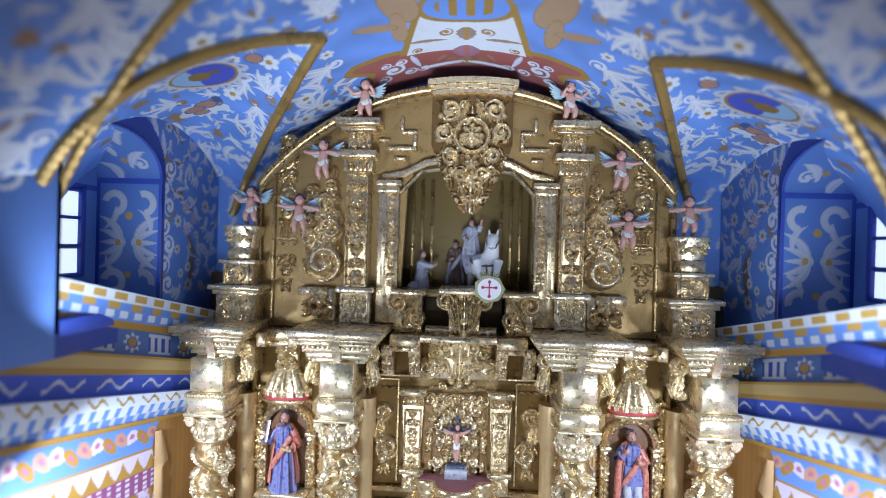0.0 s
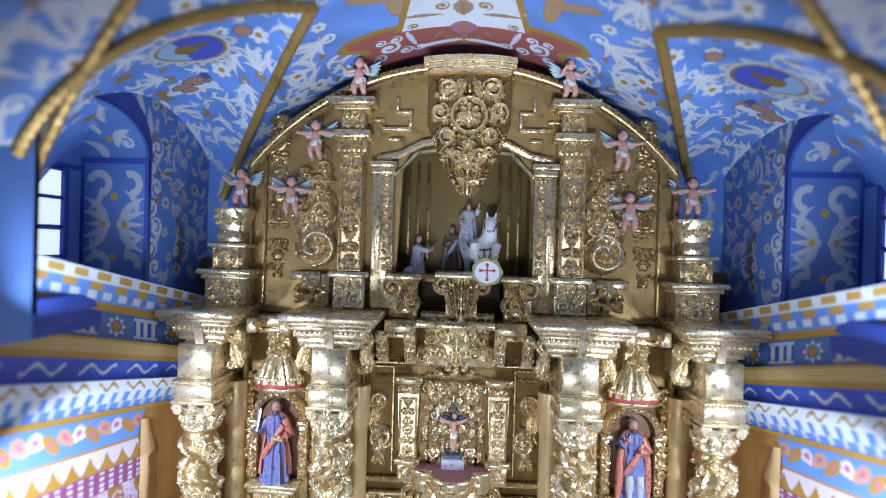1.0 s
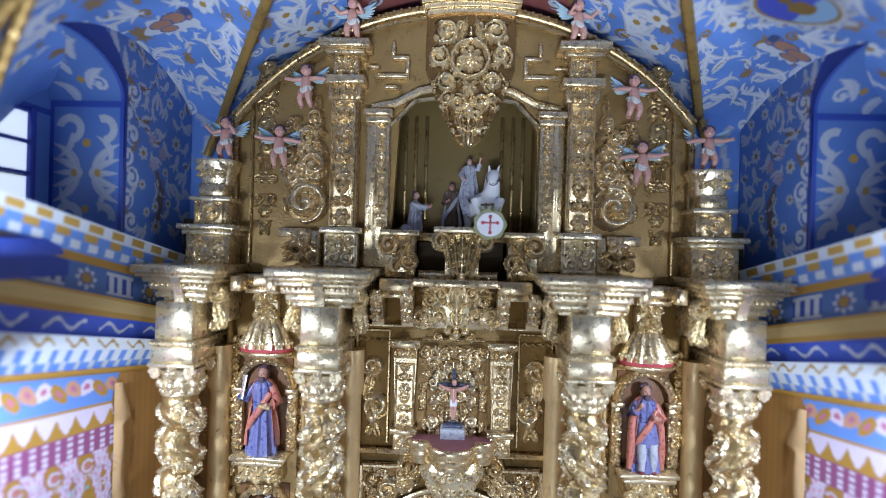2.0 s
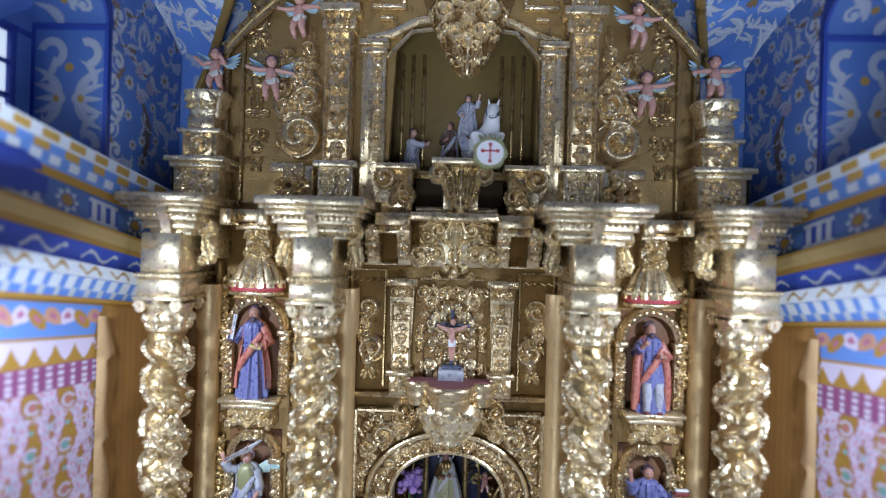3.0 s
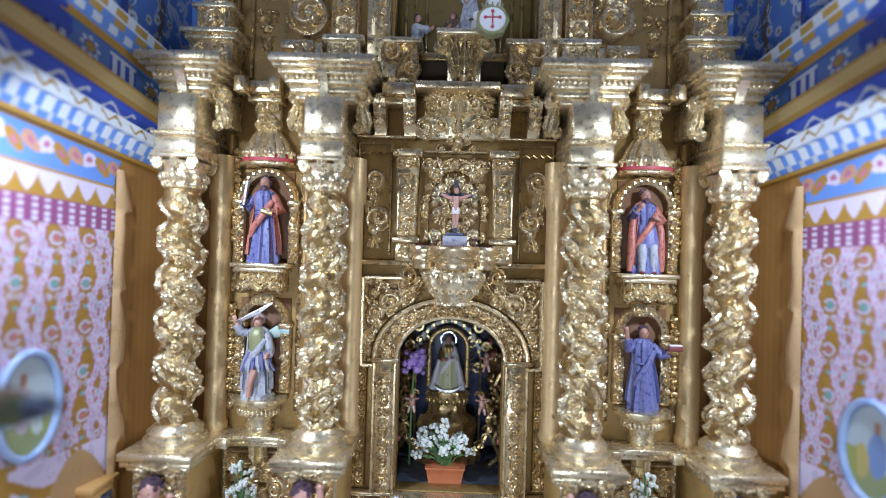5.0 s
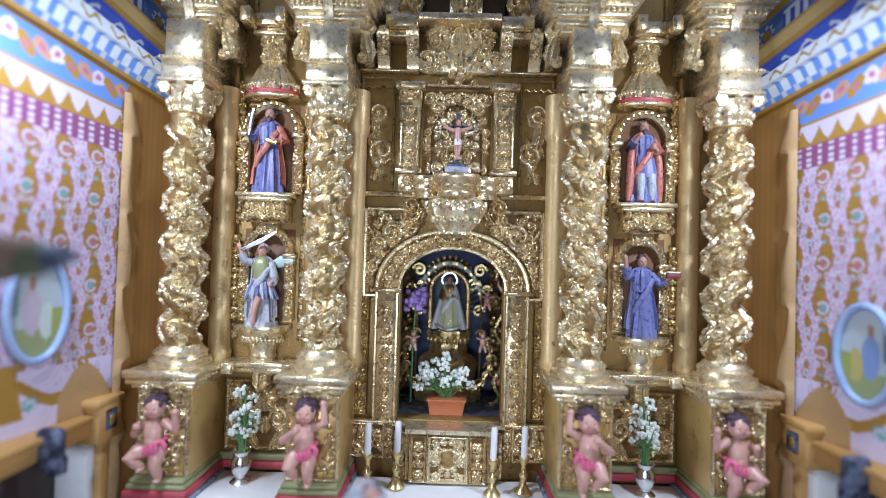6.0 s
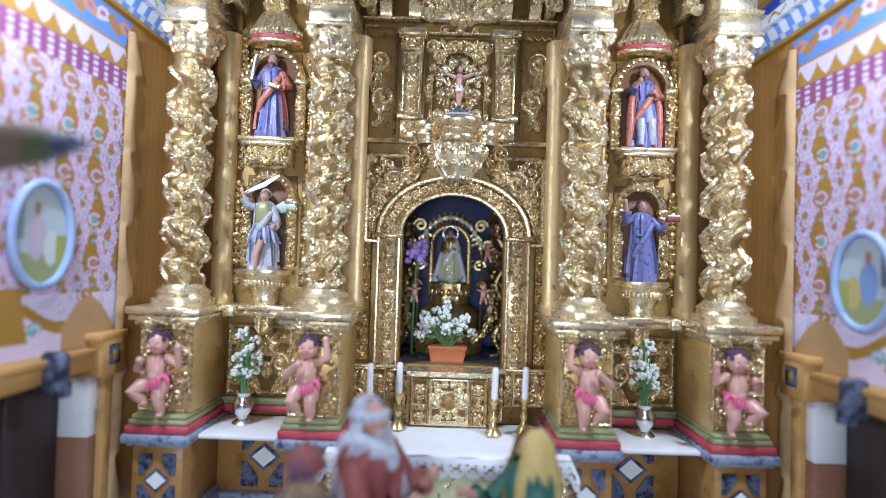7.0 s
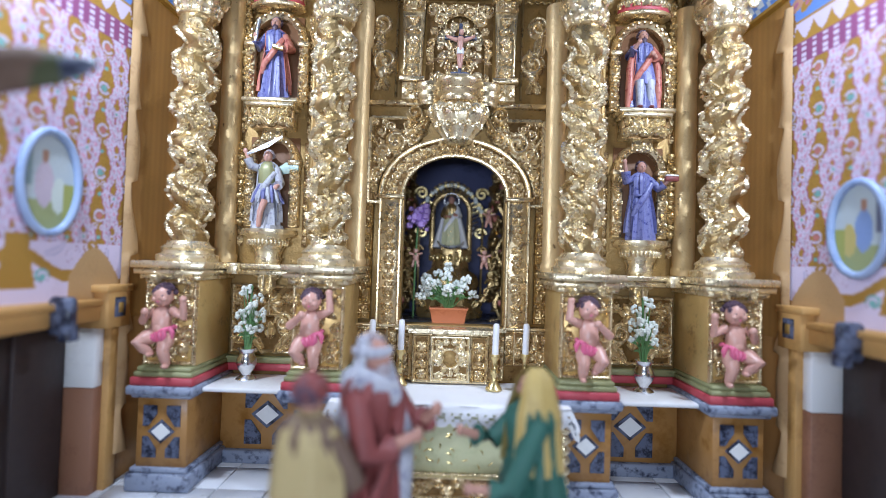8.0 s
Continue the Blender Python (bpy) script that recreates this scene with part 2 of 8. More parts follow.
        if base is not None:
            keep = np.ones_like(keep) if mask is None else mask(U + cx, W + cz)
            H = np.maximum(H, base)
        q = keep[:-1, :-1] | keep[1:, :-1] | keep[1:, 1:] | keep[:-1, 1:]
        V = np.stack([U + cx, y0 - H + np.where(keep, 0, 0.0006), W + cz], -1).reshape(-1, 3)
        I = np.arange(nx * nz).reshape(nx, nz)
        F = np.stack([I[:-1, :-1], I[1:, :-1], I[1:, 1:], I[:-1, 1:]], -1)[q]
        used = np.unique(F)
        new_index = np.zeros(nx * nz, int)
        new_index[used] = np.arange(len(used))
        if len(used):
            self.raw(V[used], new_index[F].tolist())
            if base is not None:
                # low carving gets dark brown: bole, with crevice shade put into the colour
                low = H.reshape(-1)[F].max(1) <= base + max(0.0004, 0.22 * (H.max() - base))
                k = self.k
                self.use(GOLD_BOLE_SHADE)
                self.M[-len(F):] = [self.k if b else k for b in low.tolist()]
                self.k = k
        return self

    def mesh(self, name, smooth=True, colours=None):
        me = bpy.data.meshes.new(name)
        V = np.concatenate(self.V)
        me.from_pydata(V.tolist(), [], self.F)
        for m in self.mats:
            me.materials.append(m)
        me.polygons.foreach_set("material_index", self.M)
        bm = bmesh.new()
        bm.from_mesh(me)
        if colours is None:
            bmesh.ops.recalc_face_normals(bm, faces=bm.faces)
        bm.to_mesh(me)
        bm.free()
        if smooth:
            me.polygons.foreach_set("use_smooth", [True] * len(me.polygons))
            me.set_sharp_from_angle(angle=radians(48))
        if colours is not None:
            at = me.color_attributes.new("paint", "FLOAT_COLOR", "POINT")
            at.data.foreach_set("color", np.concatenate([colours, np.ones((len(colours), 1))], 1).astype(np.float32).ravel())
        return me


def thing(name, base, label, category, group="", kind=""):
    ob = new(name)
    ob.empty_display_size = 0.02
    ob.location = base
    return tagged(ob, label, category, group, kind)


def part(name, solid, parent, label="", smooth=True):
    """Links a solid as one mesh under a thing or a part; the solid is in the world's metres."""
    ob = new(name, solid.mesh(name, smooth))
    at = parent.location if parent.parent is None and parent.data is None else Vector((0, 0, 0))
    ob.parent = parent
    ob.matrix_parent_inverse = Matrix.Translation(-at)
    if label:
        ob["label"] = label
    return ob


def single(name, solid, label, category, group="", kind="", base=(0, 0, 0), smooth=True):
    ob = new(name, solid.mesh(name, smooth))
    ob.location = base
    return tagged(ob, label, category, group, kind)


# ---------------------------------------------------------------- carving: scrolls, leaves, flowers, beads
def carving(u, v, motifs, tag=None):
    """Heights on the grid u x v. A motif: kind, place, size ... ; tag: an array that takes the motif's number where it is on top."""
    H = np.zeros((len(u), len(v)))
    for num, m in enumerate(motifs):
        kind, x, z, r = m[0], m[1], m[2], m[3]
        i0, i1 = np.searchsorted(u, x - r), np.searchsorted(u, x + r)
        j0, j1 = np.searchsorted(v, z - r), np.searchsorted(v, z + r)
        if i1 <= i0 or j1 <= j0:
            continue
        X, Z = u[i0:i1, None] - x, v[None, j0:j1] - z
        d, a = np.hypot(X, Z), np.arctan2(Z, X)
        amp = m[4]
        if kind == "v":  # volute
            hand, turn = m[5], m[6]
            f = np.mod(d / (r / 1.45) - hand * a / (2 * np.pi) + turn, 1)
            h = amp * (0.12 + 0.88 * np.sin(np.pi * f) ** 1.15) * np.clip(1 - (d / r) ** 2, 0, 1) ** 0.25
            h = np.maximum(h, 1.1 * amp * np.sqrt(np.clip(1 - (d / (0.24 * r)) ** 2, 0, 1)))
        elif kind == "l":  # leaf
            t, wide = m[5], m[6]
            s, q = X * np.cos(t) + Z * np.sin(t), -X * np.sin(t) + Z * np.cos(t)
            k = np.clip((s / r + 1) / 2, 0, 1)
            edge = wide * r * np.sin(np.pi * k ** 0.8) ** 0.7 * (0.93 + 0.07 * np.cos(k * 24)) + 1e-6
            g = q / edge
            h = np.where(np.abs(g) < 1, amp * np.sqrt(np.clip(1 - g * g, 0, 1)) * (0.65 + 0.35 * np.cos(g * 7)), 0)
        elif kind == "p":  # curved plume, round at its root and drawn to a tip
            t, wide, bend = m[5], m[6], m[7]
            s, q = X * np.cos(t) + Z * np.sin(t), -X * np.sin(t) + Z * np.cos(t)
            k = np.clip((s / r + 1) / 2, 0, 1)
            q = q - bend * r * (k - 0.5) ** 2 * 2 + bend * r * 0.25
            edge = wide * r * np.sin(np.pi * np.clip(k, 0.001, 1) ** 0.62) ** 0.8 + 1e-6
            g = q / edge
            h = np.where((np.abs(g) < 1) & (np.abs(s) < r), amp * np.sqrt(np.clip(1 - g * g, 0, 1)) * (0.72 + 0.28 * np.cos(g * 6 + 1.2)), 0)
        elif kind == "f":  # flower
            n = m[5]
            e = r * (0.72 + 0.28 * np.abs(np.cos(n * a / 2)))
            h = np.where(d < e, amp * (0.55 + 0.45 * np.abs(np.cos(n * a / 2))) * np.sqrt(np.clip(1 - (d / e) ** 4, 0, 1)), 0)
            h = np.maximum(h, 1.2 * amp * np.sqrt(np.clip(1 - (d / (0.3 * r)) ** 2, 0, 1)))
        elif kind == "b":  # bead
            h = amp * np.sqrt(np.clip(1 - (d / r) ** 2, 0, 1))
        elif kind == "r":  # rod: half length r, turned by t, half width w
            t, wide = m[5], m[6]
            s, q = X * np.cos(t) + Z * np.sin(t), -X * np.sin(t) + Z * np.cos(t)
            h = np.where(np.abs(s) < r, amp * np.sqrt(np.clip(1 - (q / wide) ** 2, 0, 1)), 0)
        else:  # "c": arc of ring, half width w, from a0 to a1
            wide, a0, a1 = m[5], m[6], m[7]
            on = (np.mod(a - a0, 2 * np.pi) < a1 - a0)
            h = np.where(on, amp * np.sqrt(np.clip(1 - ((d - r + wide) / wide) ** 2, 0, 1)), 0)
        old = H[i0:i1, j0:j1]
        if tag is not None:
            tag[i0:i1, j0:j1] = np.where(h > old, num, tag[i0:i1, j0:j1])
        H[i0:i1, j0:j1] = np.maximum(old, h)
    return H


def foliage(w, h, size, seed, amp=0.003, both=True):
    """Mirrored scrollwork that fills w x h: volutes with leaves between them and flowers on the axis."""
    rnd = random.Random(seed)
    out, placed = [], []
    tries = 0
    while tries < 260:
        tries += 1
        r = size * rnd.uniform(0.75, 1.45)
        x, z = rnd.uniform(0, w / 2), rnd.uniform(-h / 2, h / 2)
        x = 0 if (x < r * 0.5 and both) else x
        if x + r * 0.8 > w / 2 or abs(z) + r * 0.8 > h / 2 or (x and both and x < r * 0.75):
            continue
        if any(math.hypot(x - q[0], z - q[1]) < 0.72 * (r + q[2]) for q in placed):
            continue
        placed.append((x, z, r))
        turn, hand = rnd.random(), rnd.choice((-1, 1))
        if x == 0 and both:
            out.append(("f", 0, z, r, amp * 1.1, rnd.choice((5, 6, 8))) if rnd.random() < 0.5 else ("l", 0, z, r, amp, math.pi / 2, 0.7))
            continue
        pick = rnd.random()
        for s in (-1, 1):
            if pick < 0.68:
                out.append(("v", s * x, z, r, amp * rnd.uniform(0.9, 1.0), s * hand, turn))
                for k in range(2):
                    t = turn * 6 + k * 2.4
                    out.append(("l", s * (x + r * 1.05 * math.cos(t)), z + r * 1.05 * math.sin(t), r * 0.75, amp * 0.75, t + 0.9 if s > 0 else math.pi - t - 0.9, 0.42))
            elif pick < 0.88:
                out.append(("l", s * x, z, r * 1.3, amp, turn * 6 if s > 0 else math.pi - turn * 6, 0.45))
            else:
                out.append(("f", s * x, z, r * 0.8, amp, 6))
    return out


def string_of(h, size, seed, amp=0.0025):
    """A hanging string of flowers, husks and beads for a narrow pilaster."""
    rnd = random.Random(seed)
    out, z, k = [], -h / 2 + size, 0
    while z < h / 2 - size * 0.7:
        if k % 3 == 0:
            out.append(("f", 0, z, size, amp, rnd.choice((5, 6, 8))))
            z += size * 1.75
        elif k % 3 == 1:
            for s in (-1, 1):
                out.append(("v", s * size * 0.55, z, size * 0.62, amp, s, rnd.random()))
            out.append(("l", 0, z + size * 0.5, size * 0.8, amp, math.pi / 2, 0.4))
            z += size * 1.6
        else:
            for s in (-1, 1):
                out.append(("l", s * size * 0.4, z, size * 0.9, amp, math.pi / 2 - s * 0.5, 0.4))
            out.append(("b", 0, z, size * 0.35, amp * 1.1))
            z += size * 1.5
        k += 1
    return out


def frame_of(w, h, wide, amp):
    """Four rods round a panel."""
    return [("r", 0, s * (h / 2 - wide), w / 2, amp, 0, wide) for s in (-1, 1)] + [("r", s * (w / 2 - wide), 0, h / 2, amp, math.pi / 2, wide) for s in (-1, 1)]


# ---------------------------------------------------------------- the chapel: floor, walls, vault
def painted(name, V, F, colours, label="", category="", kind="structure"):
    s = Solid(PAINT)
    s.raw(V, F)
    me = s.mesh(name, True, colours)
    return tagged(new(name, me), label, category, kind=kind)


def grid_faces(nu, nv):
    I = np.arange(nu * nv).reshape(nu, nv)
    return np.stack([I[:-1, :-1], I[1:, :-1], I[1:, 1:], I[:-1, 1:]], -1).reshape(-1, 4).tolist()


C_BLUE, C_DEEP, C_WHITE, C_GOLD = np.array([0.15, 0.31, 0.76]), np.array([0.035, 0.075, 0.38]), np.array([0.72, 0.78, 0.86]), np.array([0.36, 0.22, 0.05])
C_LINE, C_RED, C_PINK, C_TEAL = np.array([0.06, 0.09, 0.22]), np.array([0.40, 0.09, 0.07]), np.array([0.60, 0.20, 0.34]), np.array([0.20, 0.48, 0.46])
C_OCHRE, C_LILAC, C_PURPLE, C_FLESH = np.array([0.42, 0.23, 0.04]), np.array([0.66, 0.58, 0.74]), np.array([0.28, 0.08, 0.20]), np.array([0.55, 0.30, 0.20])

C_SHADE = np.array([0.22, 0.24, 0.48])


def lay(col, where, colour):
    col[where] = colour


def brush(col, u, v, motifs, colours, line=None):
    """Paints motifs with a dark outline and a lighter ridge; colours: one for each motif."""
    tag = np.full((len(u), len(v)), -1)
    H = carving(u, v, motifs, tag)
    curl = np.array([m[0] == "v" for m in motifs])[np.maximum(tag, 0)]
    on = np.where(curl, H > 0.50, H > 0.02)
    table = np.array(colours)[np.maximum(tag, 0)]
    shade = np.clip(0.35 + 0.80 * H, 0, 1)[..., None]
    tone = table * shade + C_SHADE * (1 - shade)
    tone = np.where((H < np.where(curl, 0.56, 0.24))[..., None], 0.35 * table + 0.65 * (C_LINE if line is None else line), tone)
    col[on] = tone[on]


GROINS = ((-1, 0.131, 0.30, 0.27, 0.233 / 0.185), (1, 0.169, 0.42, 0.45, 0.233 / 0.130))  # side, foot, dip and rise of the front groin, slope of the back one


def vault_height(x, y):
    """A barrel along y, with a higher cross vault between the groins over each window."""
    z = 0.93 - 1.13 * np.abs(x) ** 1.7
    for g, foot, dip, rise, slope in GROINS:
        d = np.maximum(g * x - foot, 0)
        k = d / 0.253
        near, far = 0.547 - dip * k + rise * k * k, np.minimum(0.547 + slope * d, 0.80)
        w = np.clip((y - near) / np.maximum(far - near, 1e-6), 0, 1)
        z = z + 0.40 * d * 4 * w * (1 - w)
    return z


def wall_x(y):
    return 0.327 + 0.2 * (0.64 - np.maximum(y, 0.10))


def build_vault():
    x = np.concatenate([np.linspace(-0.45, -0.37, 30)[:-1], np.linspace(-0.37, 0.37, 760), np.linspace(0.37, 0.45, 30)[1:]])
    y = np.concatenate([np.linspace(0.10, 0.42, 110)[:-1], np.linspace(0.42, 0.76, 350)])
    nx, ny = len(x), len(y)
    X, Y = np.meshgrid(x, y, indexing="ij")
    Z = vault_height(X, Y)
    # the carved strips follow the surface: a length along the arch and the depth
    ds = np.hypot(np.diff(x), np.diff(0.93 - 1.13 * np.abs(x) ** 1.7))
    s = np.concatenate([[0], np.cumsum(ds)])
    s -= s[-1] / 2
    col = np.empty((nx, ny, 3))
    tone = 0.5 + 0.5 * np.sin(X * 60 + 2 * np.sin(Y * 45)) * np.sin(Y * 52 + np.sin(X * 37))
    col[:] = C_BLUE * (0.85 + 0.3 * tone[..., None])
    rnd = random.Random(5)
    motifs, cols, placed = [], [], []
    keep_out = [(0.0, 0.66, 0.135), (0.300, 0.578, 0.036), (0.05, 0.58, 0.08)]
    tries = 0
    while tries < 3600:
        tries += 1
        r = rnd.uniform(0.011, 0.020) if tries < 2400 else rnd.uniform(0.005, 0.009)
        u, v = rnd.uniform(0, 0.44), rnd.uniform(0.22, 0.745)
        if any(math.hypot(u - a, v - b) < c + r * 0.6 for a, b, c in keep_out) or u < r:
            continue
        if any(math.hypot(u - a, v - b) < 0.86 * (r + c) for a, b, c in placed):
            continue
        placed.append((u, v, r))
        kind, t, hand, turn = rnd.random(), rnd.uniform(0, 6.28), rnd.choice((-1, 1)), rnd.random()
        for g in (-1, 1):
            t2 = t if g > 0 else math.pi - t
            if kind < 0.40:  # feathery acanthus fan with a curl at its root
                for k in range(5):
                    b = t2 + g * (k - 2) * 0.50
                    q = (1.25, 1.0, 1.45, 1.05, 0.8)[k] * r
                    motifs.append(("p", g * u + 0.75 * q * math.cos(b), v + 0.75 * q * math.sin(b), q, 1, b, 0.26, g * (0.5 if k > 2 else -0.5)))
                    cols.append(C_WHITE)
                motifs.append(("v", g * u - 0.5 * r * math.cos(t2), v - 0.5 * r * math.sin(t2), r * 0.6, 1, g * hand, turn))
                cols.append(C_WHITE if turn < 0.75 else C_GOLD)
            elif kind < 0.70:  # pair of long curved leaves
                for k in (-1, 1):
                    motifs.append(("p", g * u + k * 0.3 * r, v, r * 1.3, 1, t2 + k * 0.55, 0.24, k * 0.9))
                    cols.append(C_WHITE)
                motifs.append(("p", g * u, v + 0.2 * r, r * 0.8, 1, t2, 0.22, 0.2 * hand))
                cols.append(C_GOLD if turn > 0.6 else C_WHITE)
            elif kind < 0.90:  # daisies
                motifs.append(("f", g * u, v, min(r * 0.7, 0.0125), 1.3, 6))
                cols.append(C_WHITE)
                motifs.append(("b", g * u, v, min(r * 0.7, 0.0125) * 0.36, 1.9))
                cols.append(C_GOLD * 1.2)
            else:  # brown-gold leaf sprig
                for k in (-1, 0, 1):
                    motifs.append(("p", g * u, v, r * 0.8, 1, t2 + 0.8 * k, 0.30, 0.5 * k))
                    cols.append(C_GOLD)
    for g, u, v in ((-1, 0.182, 0.656), (-1, 0.171, 0.701), (-1, 0.199, 0.706), (1, 0.190, 0.645), (1, 0.178, 0.668), (1, 0.205, 0.690)):
        q = np.interp(u, x, s)
        motifs += [("f", g * q, v, 0.0135, 1.6, 6), ("b", g * q, v, 0.0048, 2.6)]
        cols += [C_WHITE, C_GOLD * 1.2]
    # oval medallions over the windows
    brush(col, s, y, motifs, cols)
    S = np.broadcast_to(s[:, None], X.shape)
    for g, c in ((-1, 0.287), (1, 0.313)):
        u, v = g * S - c, Y - 0.579
        a = u + 0.25 * v
        ring = np.arctan2(v, a)
        e = np.hypot(a / 0.036, v / 0.027)
        lay(col, (e < 1.30 + 0.10 * np.sin(ring * 13)) & (e >= 1.0), C_WHITE * 0.72)
        lay(col, (e < 1.22 + 0.08 * np.sin(ring * 13 + 1)) & (e >= 1.12) & (np.sin(ring * 21) > 0.2), C_SHADE)
        lay(col, e < 1.0, C_GOLD * 0.9)
        lay(col, e < 0.91, np.array([0.07, 0.10, 0.52]))
        lay(col, (e < 0.91) & (a > 0.010 + 0.4 * v), np.array([0.28, 0.46, 0.66]))
        lay(col, np.hypot((a - 0.006) / 0.012, (v - 0.001 * np.sin(a * 500)) / 0.0095) < 1, C_GOLD * 0.7)
        lay(col, np.hypot((a + 0.012) / 0.007, v / 0.004) < 1, C_GOLD * 0.6)
        # small painted child on a cloud, and a round head over it
        cloud = np.hypot((u - 0.045) / 0.034, (v - 0.062) / 0.013) < 1 + 0.15 * np.sin(9 * np.arctan2(v - 0.062, u - 0.045))
        lay(col, cloud, C_WHITE * 0.9)
        for du, dv, ru, rv in ((0.020, 0.054, 0.007, 0.007), (0.036, 0.056, 0.014, 0.0065), (0.055, 0.060, 0.013, 0.0050), (0.050, 0.068, 0.010, 0.0038), (-0.064, -0.006, 0.009, 0.008)):
            b = np.hypot((u - du) / ru, (v - dv) / rv)
            lay(col, b < 1.22, C_LINE * 1.6)
            lay(col, b < 1.0, C_FLESH * 0.8)
        lay(col, np.hypot((u - 0.017) / 0.006, (v - 0.051) / 0.006) < 1, C_LINE * 1.2)
    # red cartouche on the crown, with its white scrolls
    wide = 0.122 - 0.10 * (Y - 0.66) + 0.010 * np.sin((Y - 0.64) * 120)
    body = (np.abs(S) < wide) & (Y > 0.652 - 0.20 * np.clip(np.abs(S) - 0.06, 0, 0.03)) & (Y < 0.757)
    edge = (np.abs(S) < wide + 0.011) & (Y > 0.642 - 0.20 * np.clip(np.abs(S) - 0.06, 0, 0.03)) & (Y < 0.757)
    lay(col, edge & ~body, C_GOLD)
    lay(col, body, np.array([0.36, 0.11, 0.09]))
    half = 0.040 + 0.28 * (Y - 0.57)
    lay(col, (np.abs(S) < half + 0.012) & (Y > 0.55) & (Y < 0.655), C_GOLD)
    lay(col, (np.abs(S) < half + 0.004) & (Y > 0.55) & (Y < 0.668 - 0.15 * np.abs(S)), C_WHITE * 0.95)
    ring = np.hypot(S / 0.040, (Y - 0.562) / 0.030)
    lay(col, ring < 1.2, C_GOLD)
    lay(col, ring < 1.03, C_BLUE)
    lay(col, (ring < 0.75) & (np.mod(S * 60, 1) < 0.5), C_GOLD)
    for g in (-1, 1):
        o = 0.010 * (1 + g)
        for du, dv, ru, rv, lean in ((0.062, 0.545, 0.016, 0.034, 0.2), (0.068, 0.588, 0.0085, 0.030, 0.0), (0.090, 0.575, 0.026, 0.0075, -0.5)):
            a, b = g * S - du - o, Y - dv
            leg = np.hypot((a + lean * b) / ru, (b - (lean * a if lean < 0 else 0)) / rv)
            lay(col, leg < 1.06, C_GOLD * 0.8)
            lay(col, leg < 1.0, np.array([0.42, 0.28, 0.17]))
    ms, cs = [], []
    for g in (-1, 1):
        for u, v, r in ((0.088, 0.688, 0.015), (0.070, 0.705, 0.010), (0.104, 0.708, 0.011), (0.078, 0.672, 0.009), (0.096, 0.670, 0.008)):
            ms.append(("v", g * u, v, r, 1, g, 0.3))
            cs.append(C_WHITE)
        ms += [("v", g * 0.052, 0.705, 0.009, 1, -g, 0.6), ("r", g * 0.027, 0.704, 0.026, 1, 0.1 * g, 0.0045), ("l", g * 0.060, 0.680, 0.020, 1, 1.57 + 0.2 * g, 0.2)]
        cs += [C_WHITE] * 3
        ms += [("v", g * 0.018, 0.692, 0.006, 1, -g, 0.2), ("l", g * 0.030, 0.685, 0.010, 1, 1.57 - g * 0.6, 0.3), ("v", g * 0.022, 0.618, 0.009, 1, g, 0.2), ("l", g * 0.042, 0.632, 0.022, 1, -0.2 * g, 0.16), ("v", g * 0.055, 0.652, 0.007, 1, g, 0.6)]
        cs += [C_GOLD] * 5
    ms += [("f", 0, 0.700, 0.011, 1, 5), ("l", 0, 0.625, 0.016, 1, 1.57, 0.7), ("l", 0, 0.672, 0.018, 1, 1.57, 0.9)]
    cs += [C_GOLD, C_GOLD, np.array([0.42, 0.16, 0.13])]
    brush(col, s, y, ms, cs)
    # inner skin and an outer one for thickness
    V = np.stack([X, Y, Z], -1).reshape(-1, 3)
    inner = painted("ceiling", V, grid_faces(nx, ny), col.reshape(-1, 3), "blue painted barrel vault with white scrollwork and a red cartouche", "ceiling")
    out = Solid(WHITE)
    out.box(-0.48, 0.48, -0.45, 0.88, 0.955, 0.975)
    single("roof_shell", out, "plain white outer shell over the painted vault", "ceiling", kind="structure")
    return inner


build_vault()


def rib(name, pts, r, label):
    s = Solid(GOLD_RIB)
    s.tube(pts, r, 8)
    for i in range(0, len(pts) - 1):
        s.tube([pts[i], tuple((a + b) / 2 for a, b in zip(pts[i], pts[i + 1]))], r * 1.08, 6)
    return single(name, s, label, "vault rib", "gilded vault ribs", "structure")


def on_vault(x, y):
    return (x, y, 0.93 - 1.13 * abs(x) ** 1.7 - 0.003)


# the groins of the two window vaults meet the barrel a little off its axis
for g, foot, dip, rise, run in ((-1, 0.131, 0.30, 0.27, 0.185), (1, 0.169, 0.42, 0.45, 0.130)):
    pts = [on_vault(g * (foot + run * 0.88 * i / 24), 0.547 + 0.205 * i / 24) for i in range(25)]
    pts += [(g * (abs(pts[-1][0]) + 0.006 * i), 0.752, pts[-1][2] - 0.016 * i) for i in range(1, 4)]
    rib("rib", pts, 0.0050, "slim gilded rib running down the blue vault")
    pts = []
    for i in range(37):
        k = i / 36
        pts.append(on_vault(g * (foot + 0.253 * k), 0.547 - dip * k + rise * k * k))
    rib("rib", pts, 0.0054, "gilded arch rib curving down to the wall")
    pts = [on_vault(g * 0.355 * i / 36, 0.37 + 0.11 * (0.355 * i / 36 / 0.3) ** 1.6) for i in range(37)]
    rib("rib", pts, 0.0042, "gilded transverse arch rib across the vault")


# side walls: t is a height at the far end; upper courses rise towards the front
def course(t, y):
    return t + np.interp(t, [0.2, 0.45, 0.5, 0.56, 0.66], [0.0, 0.06, 0.16, 0.27, 0.27]) * (0.65 - np.maximum(y, 0.10))


